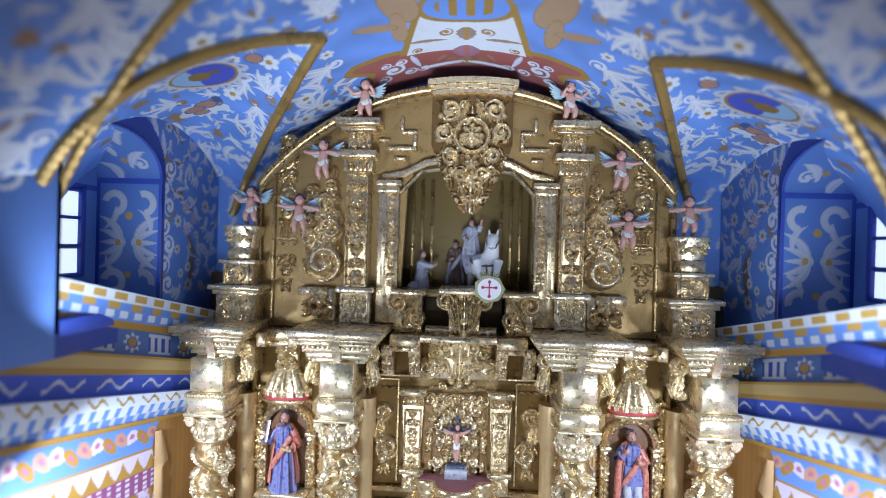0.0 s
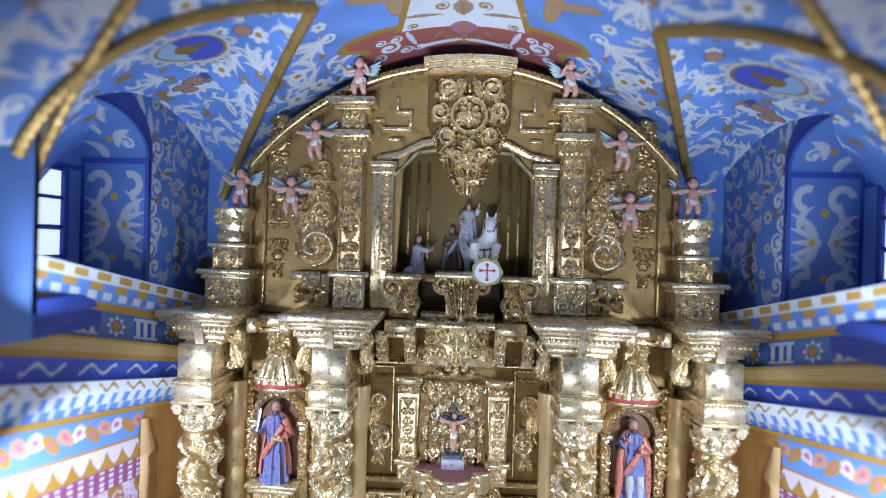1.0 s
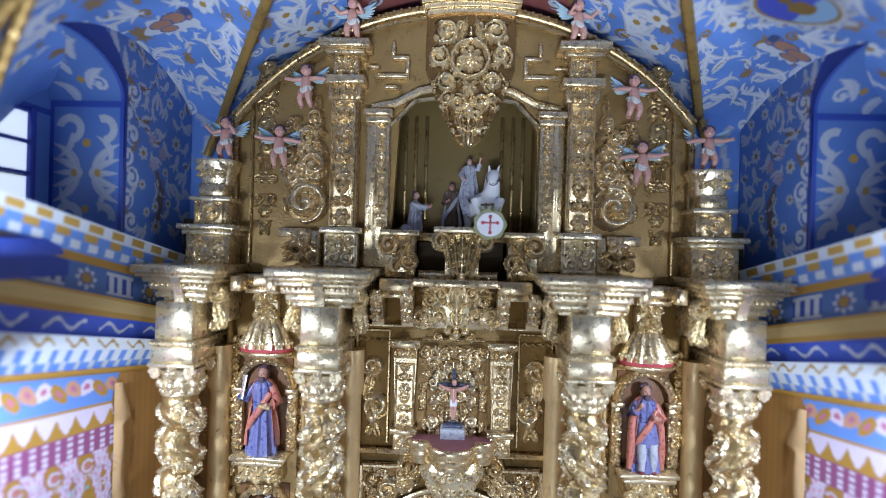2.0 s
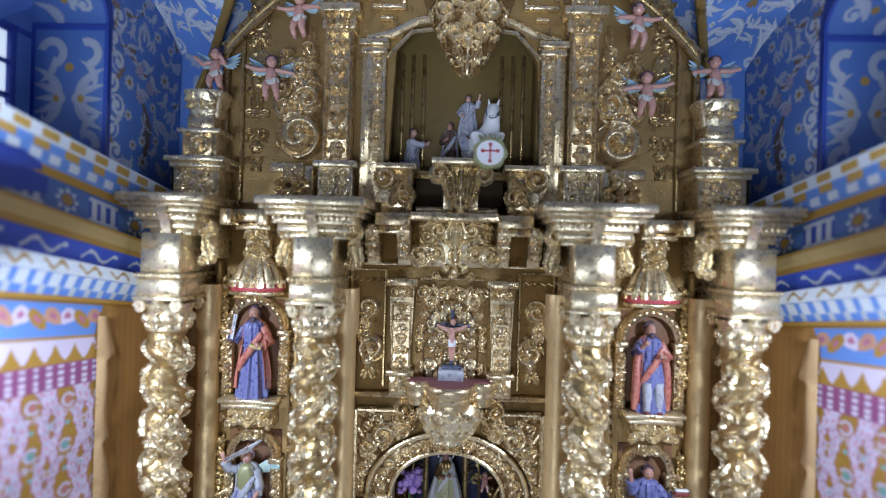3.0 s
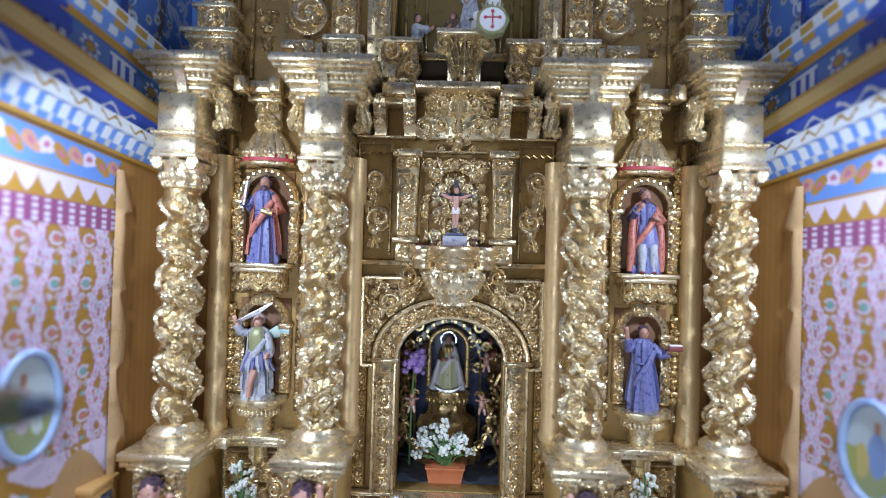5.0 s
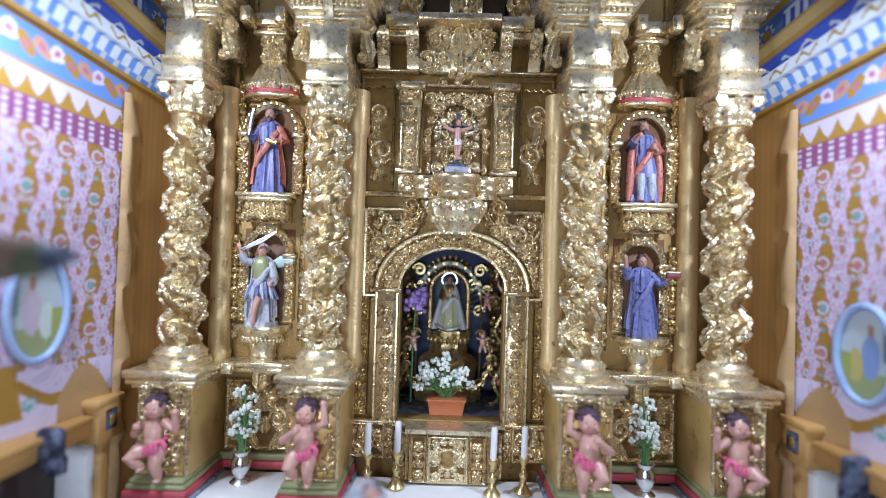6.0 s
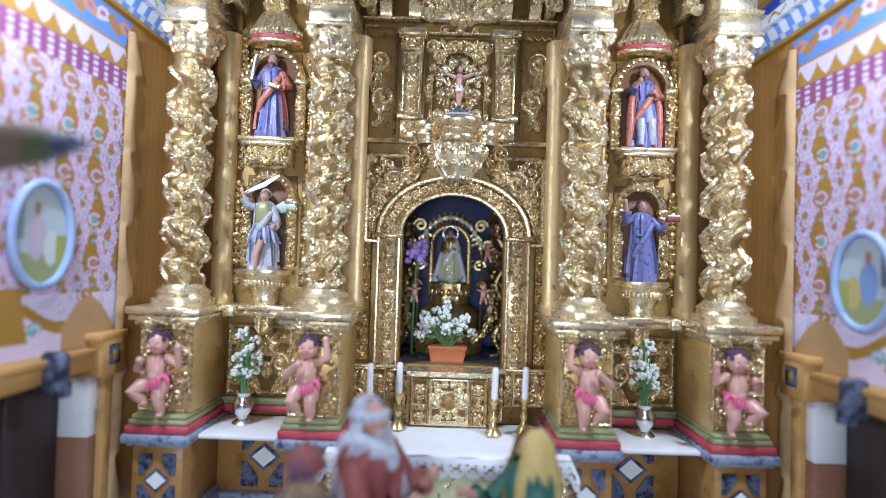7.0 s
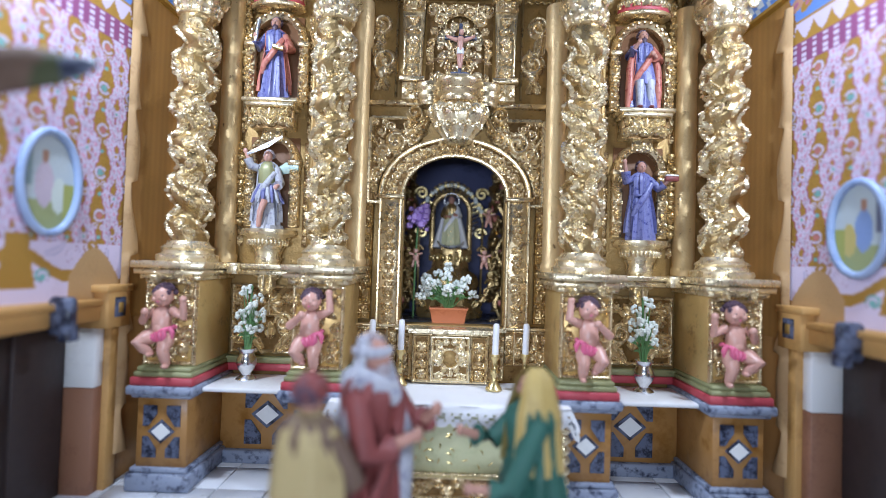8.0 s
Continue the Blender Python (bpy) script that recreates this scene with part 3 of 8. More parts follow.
PROUD_T = [0.0, 0.4995, 0.500, 0.5035, 0.504, 0.5195, 0.520, 0.5305, 0.531, 0.5475, 0.548, 0.566, 0.567, 0.5915, 0.592, 0.600, 0.603, 0.628]
PROUD_X = [0.0, 0.000, 0.006, 0.006, 0.002, 0.010, 0.017, 0.017, 0.005, 0.007, 0.012, 0.014, 0.006, 0.006, 0.009, 0.010, 0.013, 0.017]


def build_wall(g, name):
    t = np.unique(np.concatenate([np.linspace(0.163, 0.628, 400), PROUD_T[1:]]))
    y = np.concatenate([np.linspace(-0.42, 0.33, 26)[:-1], np.linspace(0.33, 0.745, 330)])
    Y, T = np.meshgrid(y, t, indexing="ij")
    proud = np.interp(T, PROUD_T, PROUD_X)
    V = np.stack([g * (wall_x(Y) - proud), Y, course(T, Y)], -1).reshape(-1, 3)
    col = np.empty((*Y.shape, 3))
    col[:] = C_OCHRE
    # hanging: lilac rosettes, diamonds and curls on ochre
    rnd = random.Random(17)
    P, Q = 0.030, 0.040
    ph = np.mod((Y - 0.628 + 0.0022 * np.sin(T * 75)) / P + 100, 1) - 0.5
    vz = T / Q + 0.10 * np.sin(Y * 60) + 0.07 * np.sin(Y * 210 + T * 90)
    dist = np.abs(np.abs(ph) - 0.165 - 0.085 * np.cos(2 * np.pi * vz) + 0.018 * np.sin(T * 800))
    lay(col, dist < 0.155, C_PINK * 0.85)
    lay(col, dist < 0.120, C_LILAC)
    lay(col, (dist < 0.045) & (np.mod(vz * 5 + ph * 3, 1) < 0.42), C_PINK * 0.8 + C_LILAC * 0.3)
    ms, cs = [], []
    rose = C_LILAC * 0.80 + C_PINK * 0.16
    for i in range(14):
        for j in range(6):
            a, b = 0.613 - P * i + rnd.uniform(-0.001, 0.001), 0.240 + Q * j + rnd.uniform(-0.0015, 0.0015)
            for k in range(4):
                w = math.pi / 4 + k * math.pi / 2
                ms.append(("p", a + 0.0035 * math.cos(w), b + 0.0050 * math.sin(w), 0.0050, 1, w, 0.34, 0.5 * (-1) ** k))
                cs.append(rose)
            ms += [("f", a, b, 0.0040, 1.2, 6), ("b", a, b, 0.0018, 1.7)]
            cs += [C_LILAC, C_TEAL if (i + j) % 2 else C_OCHRE * 1.3]
            c, d = a + P / 2, b + Q / 2
            ms += [("c", c, d, 0.0062, 0.9, 0.0012, 0.4, 5.9), ("f", c, d, 0.0036, 1.4, 5), ("b", c, b, 0.0020, 1.2)]
            cs += [C_LILAC, C_TEAL * 0.9 if j % 2 else np.array([0.55, 0.20, 0.18]), C_TEAL]
            for h in (-1, 1):
                ms += [("v", c + h * 0.0042, b + Q * 0.24, 0.0040, 1, h, rnd.random()), ("v", a + h * 0.0035, b + Q * 0.40, 0.0034, 1, -h, rnd.random())]
                cs += [C_LILAC, rose]
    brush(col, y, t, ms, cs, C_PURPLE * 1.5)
    rag = np.sin(Y * 900 + np.sin(T * 700) * 2) * np.sin(T * 820 + np.sin(Y * 650) * 2)
    col *= (0.90 + 0.16 * rag)[..., None]
    # lower field round the oval: white with ochre arms
    low = T < 0.235
    lay(col, low, C_LILAC * 1.05)
    arm = np.abs(T - 0.216 - 0.010 * np.cos((Y - 0.528) * 75)) < 0.005
    lay(col, low & arm & (np.abs(Y - 0.528) < 0.075), C_OCHRE)
    lay(col, (T < 0.24) & (T > 0.196) & (np.abs(Y - 0.528) < 0.010 - 0.2 * (T - 0.225) * (T < 0.225)), C_OCHRE * 0.95)
    ms = [("v", 0.575, 0.224, 0.009, 1, 1, 0.2), ("v", 0.592, 0.232, 0.008, 1, -1, 0.5), ("p", 0.560, 0.230, 0.012, 1, 0.6, 0.3, 0.6), ("v", 0.490, 0.226, 0.010, 1, 1, 0.7), ("p", 0.470, 0.222, 0.013, 1, 2.4, 0.3, -0.6), ("v", 0.548, 0.206, 0.007, 1, -1, 0.1), ("p", 0.606, 0.224, 0.011, 1, 1.2, 0.28, 0.6)]
    brush(col, y, t, ms, [C_LILAC * 1.1, C_OCHRE, C_LILAC, C_OCHRE, C_LILAC, C_TEAL, C_LILAC], C_PURPLE)
    hump = (np.abs(Y - 0.598) < 0.026) & (T < 0.203 + 0.028 * np.cos((Y - 0.596) * 60))
    lay(col, hump, np.array([0.50, 0.31, 0.14]))
    # trims over the hanging
    lay(col, (T > 0.430) & (T < 0.452), C_PURPLE)
    lay(col, (T > 0.432) & (T < 0.450) & (np.mod(Y * 95, 1) < 0.45) & (np.mod(T * 190, 1) < 0.6), C_LILAC)
    scal = (T > 0.452) & (T < 0.470)
    lay(col, scal, C_OCHRE)
    lay(col, scal & (T > 0.454 + 0.013 * np.abs(np.mod(Y * 58, 1) - 0.5) ** 1.6 * 3), C_LILAC)
    lay(col, (T > 0.470) & (T < 0.4725), C_OCHRE)
    flo = (T > 0.4725) & (T < 0.498)
    lay(col, flo, C_BLUE * 0.9)
    for k, c in ((0.0, C_LILAC), (0.33, C_FLESH), (0.66, C_OCHRE)):
        dd = np.hypot((np.mod(Y * 26 + k, 1) - 0.5) / 26, (T - 0.485 - 0.004 * np.sin(Y * 160 + k * 9)) * 1.2)
        lay(col, flo & (dd < 0.0075), c)
        lay(col, flo & (dd < 0.003), C_PINK * 0.8)
    # mouldings
    lay(col, (T >= 0.498) & (T < 0.5038), C_OCHRE)
    m = (T >= 0.5038) & (T < 0.5198)
    lay(col, m, C_BLUE)
    lay(col, m & (np.mod(Y * 75, 1) < 0.6) & (T > 0.510), C_WHITE)
    lay(col, m & (np.mod(Y * 75 + 0.5, 1) < 0.35) & (T < 0.511), C_WHITE * 0.8)
    m = (T >= 0.5198) & (T < 0.5308)
    lay(col, m, C_WHITE * 1.05)
    wig = np.abs(T - 0.5253 - 0.0027 * np.sin(Y * 430)) < 0.0014
    lay(col, m & wig & (np.mod(Y * 34, 1) < 0.7), C_GOLD * 1.2)
    m = (T >= 0.5308) & (T < 0.548)
    lay(col, m, C_DEEP * 1.5)
    wig = np.abs(T - 0.5395 - 0.0035 * np.sin(Y * 260)) < 0.0014
    lay(col, m & wig & (np.mod(Y * 20, 1) < 0.75), C_WHITE * 0.85)
    m = (T >= 0.548) & (T < 0.567)
    lay(col, m, np.array([0.40, 0.23, 0.05]))
    lay(col, (T >= 0.553) & (T < 0.563), np.array([0.52, 0.37, 0.15]))
    fz = (T >= 0.567) & (T < 0.592)
    lay(col, fz, C_BLUE * 0.55)
    py = np.mod(Y * 14.5 + 0.2, 1)
    tri = fz & (py < 0.42)
    lay(col, tri & (T > 0.569) & (T < 0.590), C_WHITE * 0.75)
    lay(col, tri & (T > 0.572) & (T < 0.587) & (np.mod(py / 0.42 * 3 + 0.25, 1) < 0.45), C_DEEP)
    rose = np.hypot((py - 0.71) / 14.5, T - 0.5795)
    lay(col, fz & (rose < 0.0105 * (0.8 + 0.2 * np.cos(8 * np.arctan2(T - 0.5795, (py - 0.71) / 14.5)))), C_WHITE * 0.75)
    lay(col, fz & (rose < 0.0062), C_DEEP)
    lay(col, fz & (rose < 0.0048), C_GOLD)
    lay(col, (T >= 0.592) & (T < 0.600), C_OCHRE)
    m = T >= 0.600
    lay(col, m, C_BLUE * 0.8)
    lay(col, m & (np.mod(Y * 62, 1) < 0.55) & (T < 0.609) & (T > 0.602), C_WHITE * 0.8)
    lay(col, m & (np.mod(Y * 40, 1) < 0.5) & (T > 0.610) & (T < 0.6165), C_GOLD * 1.2)
    lay(col, m & (T > 0.617), C_WHITE * 0.8)
    lay(col, m & (T > 0.619) & (T < 0.626) & (np.mod(Y * 45, 1) < 0.6), C_GOLD * 1.2)
    # plain board next to the altarpiece
    fold = 0.6265 + 0.004 * np.sin(T * 90)
    board = (Y > fold) & (T < 0.498)
    grain = 0.92 + 0.06 * np.sin(Y * 230 + 0.6 * np.sin(T * 22)) + 0.05 * np.sin(Y * 900)
    col[board] = (np.array([0.40, 0.20, 0.055]) * grain[..., None])[board]
    w = painted(name, V, grid_faces(len(y), len(t)), col.reshape(-1, 3), "painted side wall with floral hanging, frieze and blue cornice", "wall")
    # wall below the frieze's foot and above the ledge, with real thickness behind
    s = Solid(WOOD)
    s.box(g * 0.333, g * 0.42, 0.628, 0.745, -0.01, 0.20)
    s.use(WHITE).box(g * 0.46, g * 0.48, -0.45, 0.79, -0.01, 0.61)
    s.use(OCHRE)
    s.box(g * 0.352, g * 0.40, -0.42, 0.30, -0.01, 0.165)
    part("backing", s, w)
    return w


for g in (-1, 1):
    build_wall(g, "wall_west" if g < 0 else "wall_east")


def build_upper_wall(g):
    """Wall over the cornice with the deep arched window recess."""
    y0, y1, zs, zt = 0.500, 0.635, 0.770, 0.812
    top = lambda y: zs + (zt - zs) * np.sqrt(np.clip(1 - ((y - 0.5665) / 0.0665) ** 2, 0, 1))
    y, z = np.linspace(0.05, 0.757, 470), np.linspace(0.60, 0.86, 220)
    Y, Z = np.meshgrid(y, z, indexing="ij")
    hole = (Y > y0) & (Y < y1) & (Z > 0.625) & (Z < top(Y))
    skin = Z < 2
    col = np.empty((*Y.shape, 3))
    col[:] = C_BLUE * 0.85
    ms, cs = [], []
    for k in range(7):
        zz = 0.652 + 0.022 * k
        ms.append(("v", 0.645 + 0.004 * (-1) ** k, zz, 0.012, 1, (-1) ** k, 0.2 * k))
        cs.append(C_WHITE)
        ms.append(("l", 0.646 - 0.006 * (-1) ** k, zz + 0.011, 0.012, 1, 1.57 + 0.7 * (-1) ** k, 0.3))
        cs.append(C_WHITE if k % 3 else C_GOLD)
    for k in range(9):
        a = math.pi * (k + 0.5) / 9
        ms.append(("l", 0.5665 + 0.080 * math.cos(a), zs + 0.078 * math.sin(a), 0.016, 1, a + 1.2, 0.3))
        cs.append(C_WHITE if k % 3 else C_GOLD)
    for a, b in ((0.682, 0.742), (0.700, 0.730), (0.684, 0.716)):
        ms.append(("f", a, b, 0.0085, 1, 7))
        cs.append(C_LILAC * 0.7)
    for k in range(3):
        ms.append(("l", 0.695, 0.66 + 0.018 * k, 0.02, 1, 1.2 + 0.4 * k, 0.25))
        cs.append(C_GOLD * 0.5)
    rnd = random.Random(21)
    spots = []
    for k in range(900):
        a, b, r = rnd.uniform(0.640, 0.750), rnd.uniform(0.640, 0.860), rnd.uniform(0.007, 0.012)
        if a < 0.662 and b < 0.80 or any(math.hypot(a - q[0], b - q[1]) < 0.9 * (r + q[2]) for q in spots):
            continue
        spots.append((a, b, r))
        w = rnd.uniform(0, 6.28)
        if len(spots) % 4 == 0:
            ms += [("f", a, b, r * 0.85, 1.2, 7), ("b", a, b, r * 0.32, 1.9)]
            cs += [C_WHITE * 0.75, C_GOLD]
        else:
            for q in (-1, 0, 1):
                ms.append(("p", a + 0.3 * r * q, b, r * 1.2, 1, w + 0.6 * q, 0.26, 0.7 * q))
                cs.append(C_GOLD * 0.7 if len(spots) % 5 == 1 and q == 0 else C_WHITE * 0.8)
    rnd = random.Random(12)
    for k in range(26):
        a, b = rnd.uniform(0.10, 0.47), rnd.uniform(0.66, 0.85)
        ms.append(("v", a, b, 0.016, 1, rnd.choice((-1, 1)), rnd.random()))
        cs.append(C_WHITE)
        for t in (0.3, 1.3, 2.3):
            ms.append(("l", a + 0.018 * math.cos(t + k), b + 0.018 * math.sin(t + k), 0.018, 1, t + k, 0.28))
            cs.append(C_WHITE if k % 3 else C_GOLD)
    brush(col, y, z, ms, cs)
    yc = np.hypot((Y - 0.5665) / 0.0705, np.maximum(Z - zs, 0) / 0.068)
    edge = ((Z > zs) & (yc < 1.06)) | ((Z <= zs) & (Y > y0 - 0.004) & (Y < y1 + 0.005))
    lay(col, edge, C_DEEP)
    X = g * (0.335 + 0.2 * np.maximum(0.49 - Y, 0))
    I = np.arange(Y.size).reshape(Y.shape)
    ok = (~hole & skin)
    q = ok[:-1, :-1] & ok[1:, :-1] & ok[1:, 1:] & ok[:-1, 1:]
    F = np.stack([I[:-1, :-1], I[1:, :-1], I[1:, 1:], I[:-1, 1:]], -1)[q].tolist()
    w = painted("wall_upper", np.stack([X, Y, Z], -1).reshape(-1, 3), F, col.reshape(-1, 3), "blue painted upper wall with an arched window recess", "wall")
    # far reveal: blue panel with white dolphins of scrollwork inside a deep blue frame; blue and white dimmed for the
    # recess's shade
    nu, nv = 100, 150
    u, v = np.linspace(0, 0.076, nu), np.linspace(0.630, 0.772, nv)
    U, W = np.meshgrid(u, v, indexing="ij")
    col = np.empty((nu, nv, 3))
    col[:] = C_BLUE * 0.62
    ms, cs = [], []
    for h in (-1, 1):
        for z0, m in ((0.742, 1), (0.654, -1)):
            ms += [("c", 0.038 + h * 0.017, z0, 0.0150, 1, 0.0042, 0.2 if h > 0 else 1.2, 3.4 if h < 0 and m < 0 else 4.6), ("p", 0.038 + h * 0.020, z0 - m * 0.018, 0.015, 1, -1.0 * h * m, 0.26, 0.7 * h)]
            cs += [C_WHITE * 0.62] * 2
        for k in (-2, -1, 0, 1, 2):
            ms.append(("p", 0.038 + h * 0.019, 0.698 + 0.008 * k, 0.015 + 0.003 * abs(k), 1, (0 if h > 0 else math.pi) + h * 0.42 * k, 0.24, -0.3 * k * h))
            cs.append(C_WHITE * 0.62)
    ms += [("b", 0.038, 0.728, 0.0045, 1.3), ("b", 0.026, 0.698, 0.0042, 1.3), ("b", 0.050, 0.698, 0.0042, 1.3), ("b", 0.038, 0.662, 0.004, 1.3)]
    cs += [C_GOLD * 1.3] * 4
    brush(col, u, v, ms, cs)
    edge = (U < 0.0045) | (U > 0.0715) | (W > 0.764)
    lay(col, edge, C_DEEP)
    V = np.stack([g * (0.335 + U), 0 * U + y1, W], -1).reshape(-1, 3)
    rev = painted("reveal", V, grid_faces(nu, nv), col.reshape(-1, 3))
    # near reveal, soffit, back wall round the window; the last two have shade mixed into their paint
    s = Solid(BLUE_FRAME)
    s.box(g * 0.335, g * 0.414, y0 - 0.006, y0, 0.62, zs)
    s.box(g * 0.333, g * 0.416, y0, y1, 0.618, 0.632)
    part("recess_lining", s, w, "deep blue recess lining")
    nu, nv = 90, 190
    u, v = np.linspace(y0, y1, nu), np.linspace(0.63, zt + 0.004, nv)
    U, W = np.meshgrid(u, v, indexing="ij")
    col = np.empty((nu, nv, 3))
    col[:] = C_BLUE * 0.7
    ms = [("l", 0.5665 + 0.026 * k, 0.775 + 0.006 * math.cos(k), 0.016, 1, 0.4 * k, 0.4) for k in (-1.6, -0.8, 0, 0.8, 1.6)]
    ms += [("v", 0.5665 + 0.032 * k, 0.789, 0.008, 1, 1 if k > 0 else -1, 0.3) for k in (-1, 0.1, 1)]
    brush(col, u, v, ms, [C_WHITE * 0.8] * 5 + [C_GOLD] * 3)
    lay(col, np.abs(W - 0.757) < 0.003, C_DEEP)
    pane = (U > 0.520) & (U < 0.612) & (W > 0.664) & (W < 0.752)
    I = np.arange(nu * nv).reshape(nu, nv)
    q = ~(pane[:-1, :-1] & pane[1:, 1:])
    F = np.stack([I[:-1, :-1], I[1:, :-1], I[1:, 1:], I[:-1, 1:]], -1)[q].tolist()
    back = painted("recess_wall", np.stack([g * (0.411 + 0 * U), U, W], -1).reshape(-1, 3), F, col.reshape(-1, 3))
    nu, nv = 120, 60
    u, v = np.linspace(0, 0.170, nu), np.linspace(0, 0.080, nv)
    A, D = np.meshgrid(math.pi * u / 0.170, v, indexing="ij")
    col = np.empty((nu, nv, 3))
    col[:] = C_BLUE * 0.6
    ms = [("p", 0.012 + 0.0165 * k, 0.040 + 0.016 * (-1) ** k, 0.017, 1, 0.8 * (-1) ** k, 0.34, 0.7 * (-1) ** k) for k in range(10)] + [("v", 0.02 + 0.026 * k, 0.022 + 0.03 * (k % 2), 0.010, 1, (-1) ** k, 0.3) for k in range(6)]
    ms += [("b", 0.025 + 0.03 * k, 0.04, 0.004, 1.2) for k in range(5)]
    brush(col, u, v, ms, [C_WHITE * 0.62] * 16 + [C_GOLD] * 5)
    lay(col, D < 0.004, C_DEEP)
    arc = np.stack([g * (0.334 + D), 0.5665 + 0.0672 * np.cos(A), zs + (zt - zs) * np.sin(A)], -1).reshape(-1, 3)
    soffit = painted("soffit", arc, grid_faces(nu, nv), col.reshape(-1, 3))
    for o in (rev, back, soffit):
        o.parent = w
        o["kind"] = ""
        del o["kind"]
    win = thing("window_1" if g < 0 else "window_2", (g * 0.412, 0.566, 0.664), "small bright window with three stacked panes and dark bars", "window", kind="structure")
    s = Solid(BLUE_FRAME)
    for a, b in ((0.516, 0.521), (0.611, 0.617)):
        s.box(g * 0.408, g * 0.415, a, b, 0.660, 0.756)
    for b in (0.660, 0.6915, 0.7215, 0.751):
        s.box(g * 0.4085, g * 0.415, 0.521, 0.611, b, b + 0.0035)
    part("window_frame", s, win, "dark blue glazing bars")
    for b in (0.6635, 0.695, 0.725):
        s = Solid(GLOW)
        s.box(g * 0.4125, g * 0.4145, 0.521, 0.611, b, b + 0.0265, 0.0003)
        part("pane", s, win)


for g in (-1, 1):
    build_upper_wall(g)

# floor of white tiles, on a slab that closes the model below
s = Solid(WHITE)
s.box(-0.49, 0.49, -0.46, 0.88, -0.03, -0.0035)
floor = single("floor", s, "pale chapel floor of white square tiles", "floor", kind="structure")
tile = Solid(TILE)
tile.box(-0.0243, 0.0243, -0.0243, 0.0243, -0.004, 0.0, 0.0005)
tile_mesh = tile.mesh("tile")
for i in range(-7, 8):
    for j in range(-1, 9):
        ob = new("tile", tile_mesh)
        ob.location = (0.05 * i, 0.70 - 0.05 * j, 0)
        ob.parent = floor
# dark sheets standing for the shadow behind the altarpiece, and the end wall
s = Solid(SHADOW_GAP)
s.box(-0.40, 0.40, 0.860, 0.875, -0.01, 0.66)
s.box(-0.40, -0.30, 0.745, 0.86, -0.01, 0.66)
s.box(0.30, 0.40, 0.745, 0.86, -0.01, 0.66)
single("wall_north", s, "dark sheets standing for the shadow behind the altarpiece", "wall", kind="structure")
nx, nz = 200, 110
x, z = np.linspace(-0.37, 0.37, nx), np.linspace(0.60, 0.93, nz)
U, W = np.meshgrid(x, z, indexing="ij")
col = np.empty((nx, nz, 3))
col[:] = C_BLUE * 0.9
ms, cs = [], []
rnd = random.Random(3)
for k in range(40):
    a, b = rnd.uniform(0.24, 0.36), rnd.uniform(0.61, 0.85)
    for g in (-1, 1):
        ms.append(("l", g * a, b, 0.018, 1, 1.57 + g * rnd.uniform(-0.8, 0.8), 0.25))
        cs.append(C_WHITE * 0.75 if k % 4 else C_GOLD * 0.6)
brush(col, x, z, ms, cs)
painted("wall_end", np.stack([U, 0 * U + 0.759, W], -1).reshape(-1, 3), grid_faces(nx, nz), col.reshape(-1, 3), "blue end wall painted with pale leaves", "wall")


# doorways in the side walls, with ochre frames, and the oval pictures over them
BROWN_JAMB = material("brown_jamb_paint", ((0.20, 0.085, 0.05), (0.32, 0.15, 0.085)), 0.55, 0, 260, 0.15, 40)


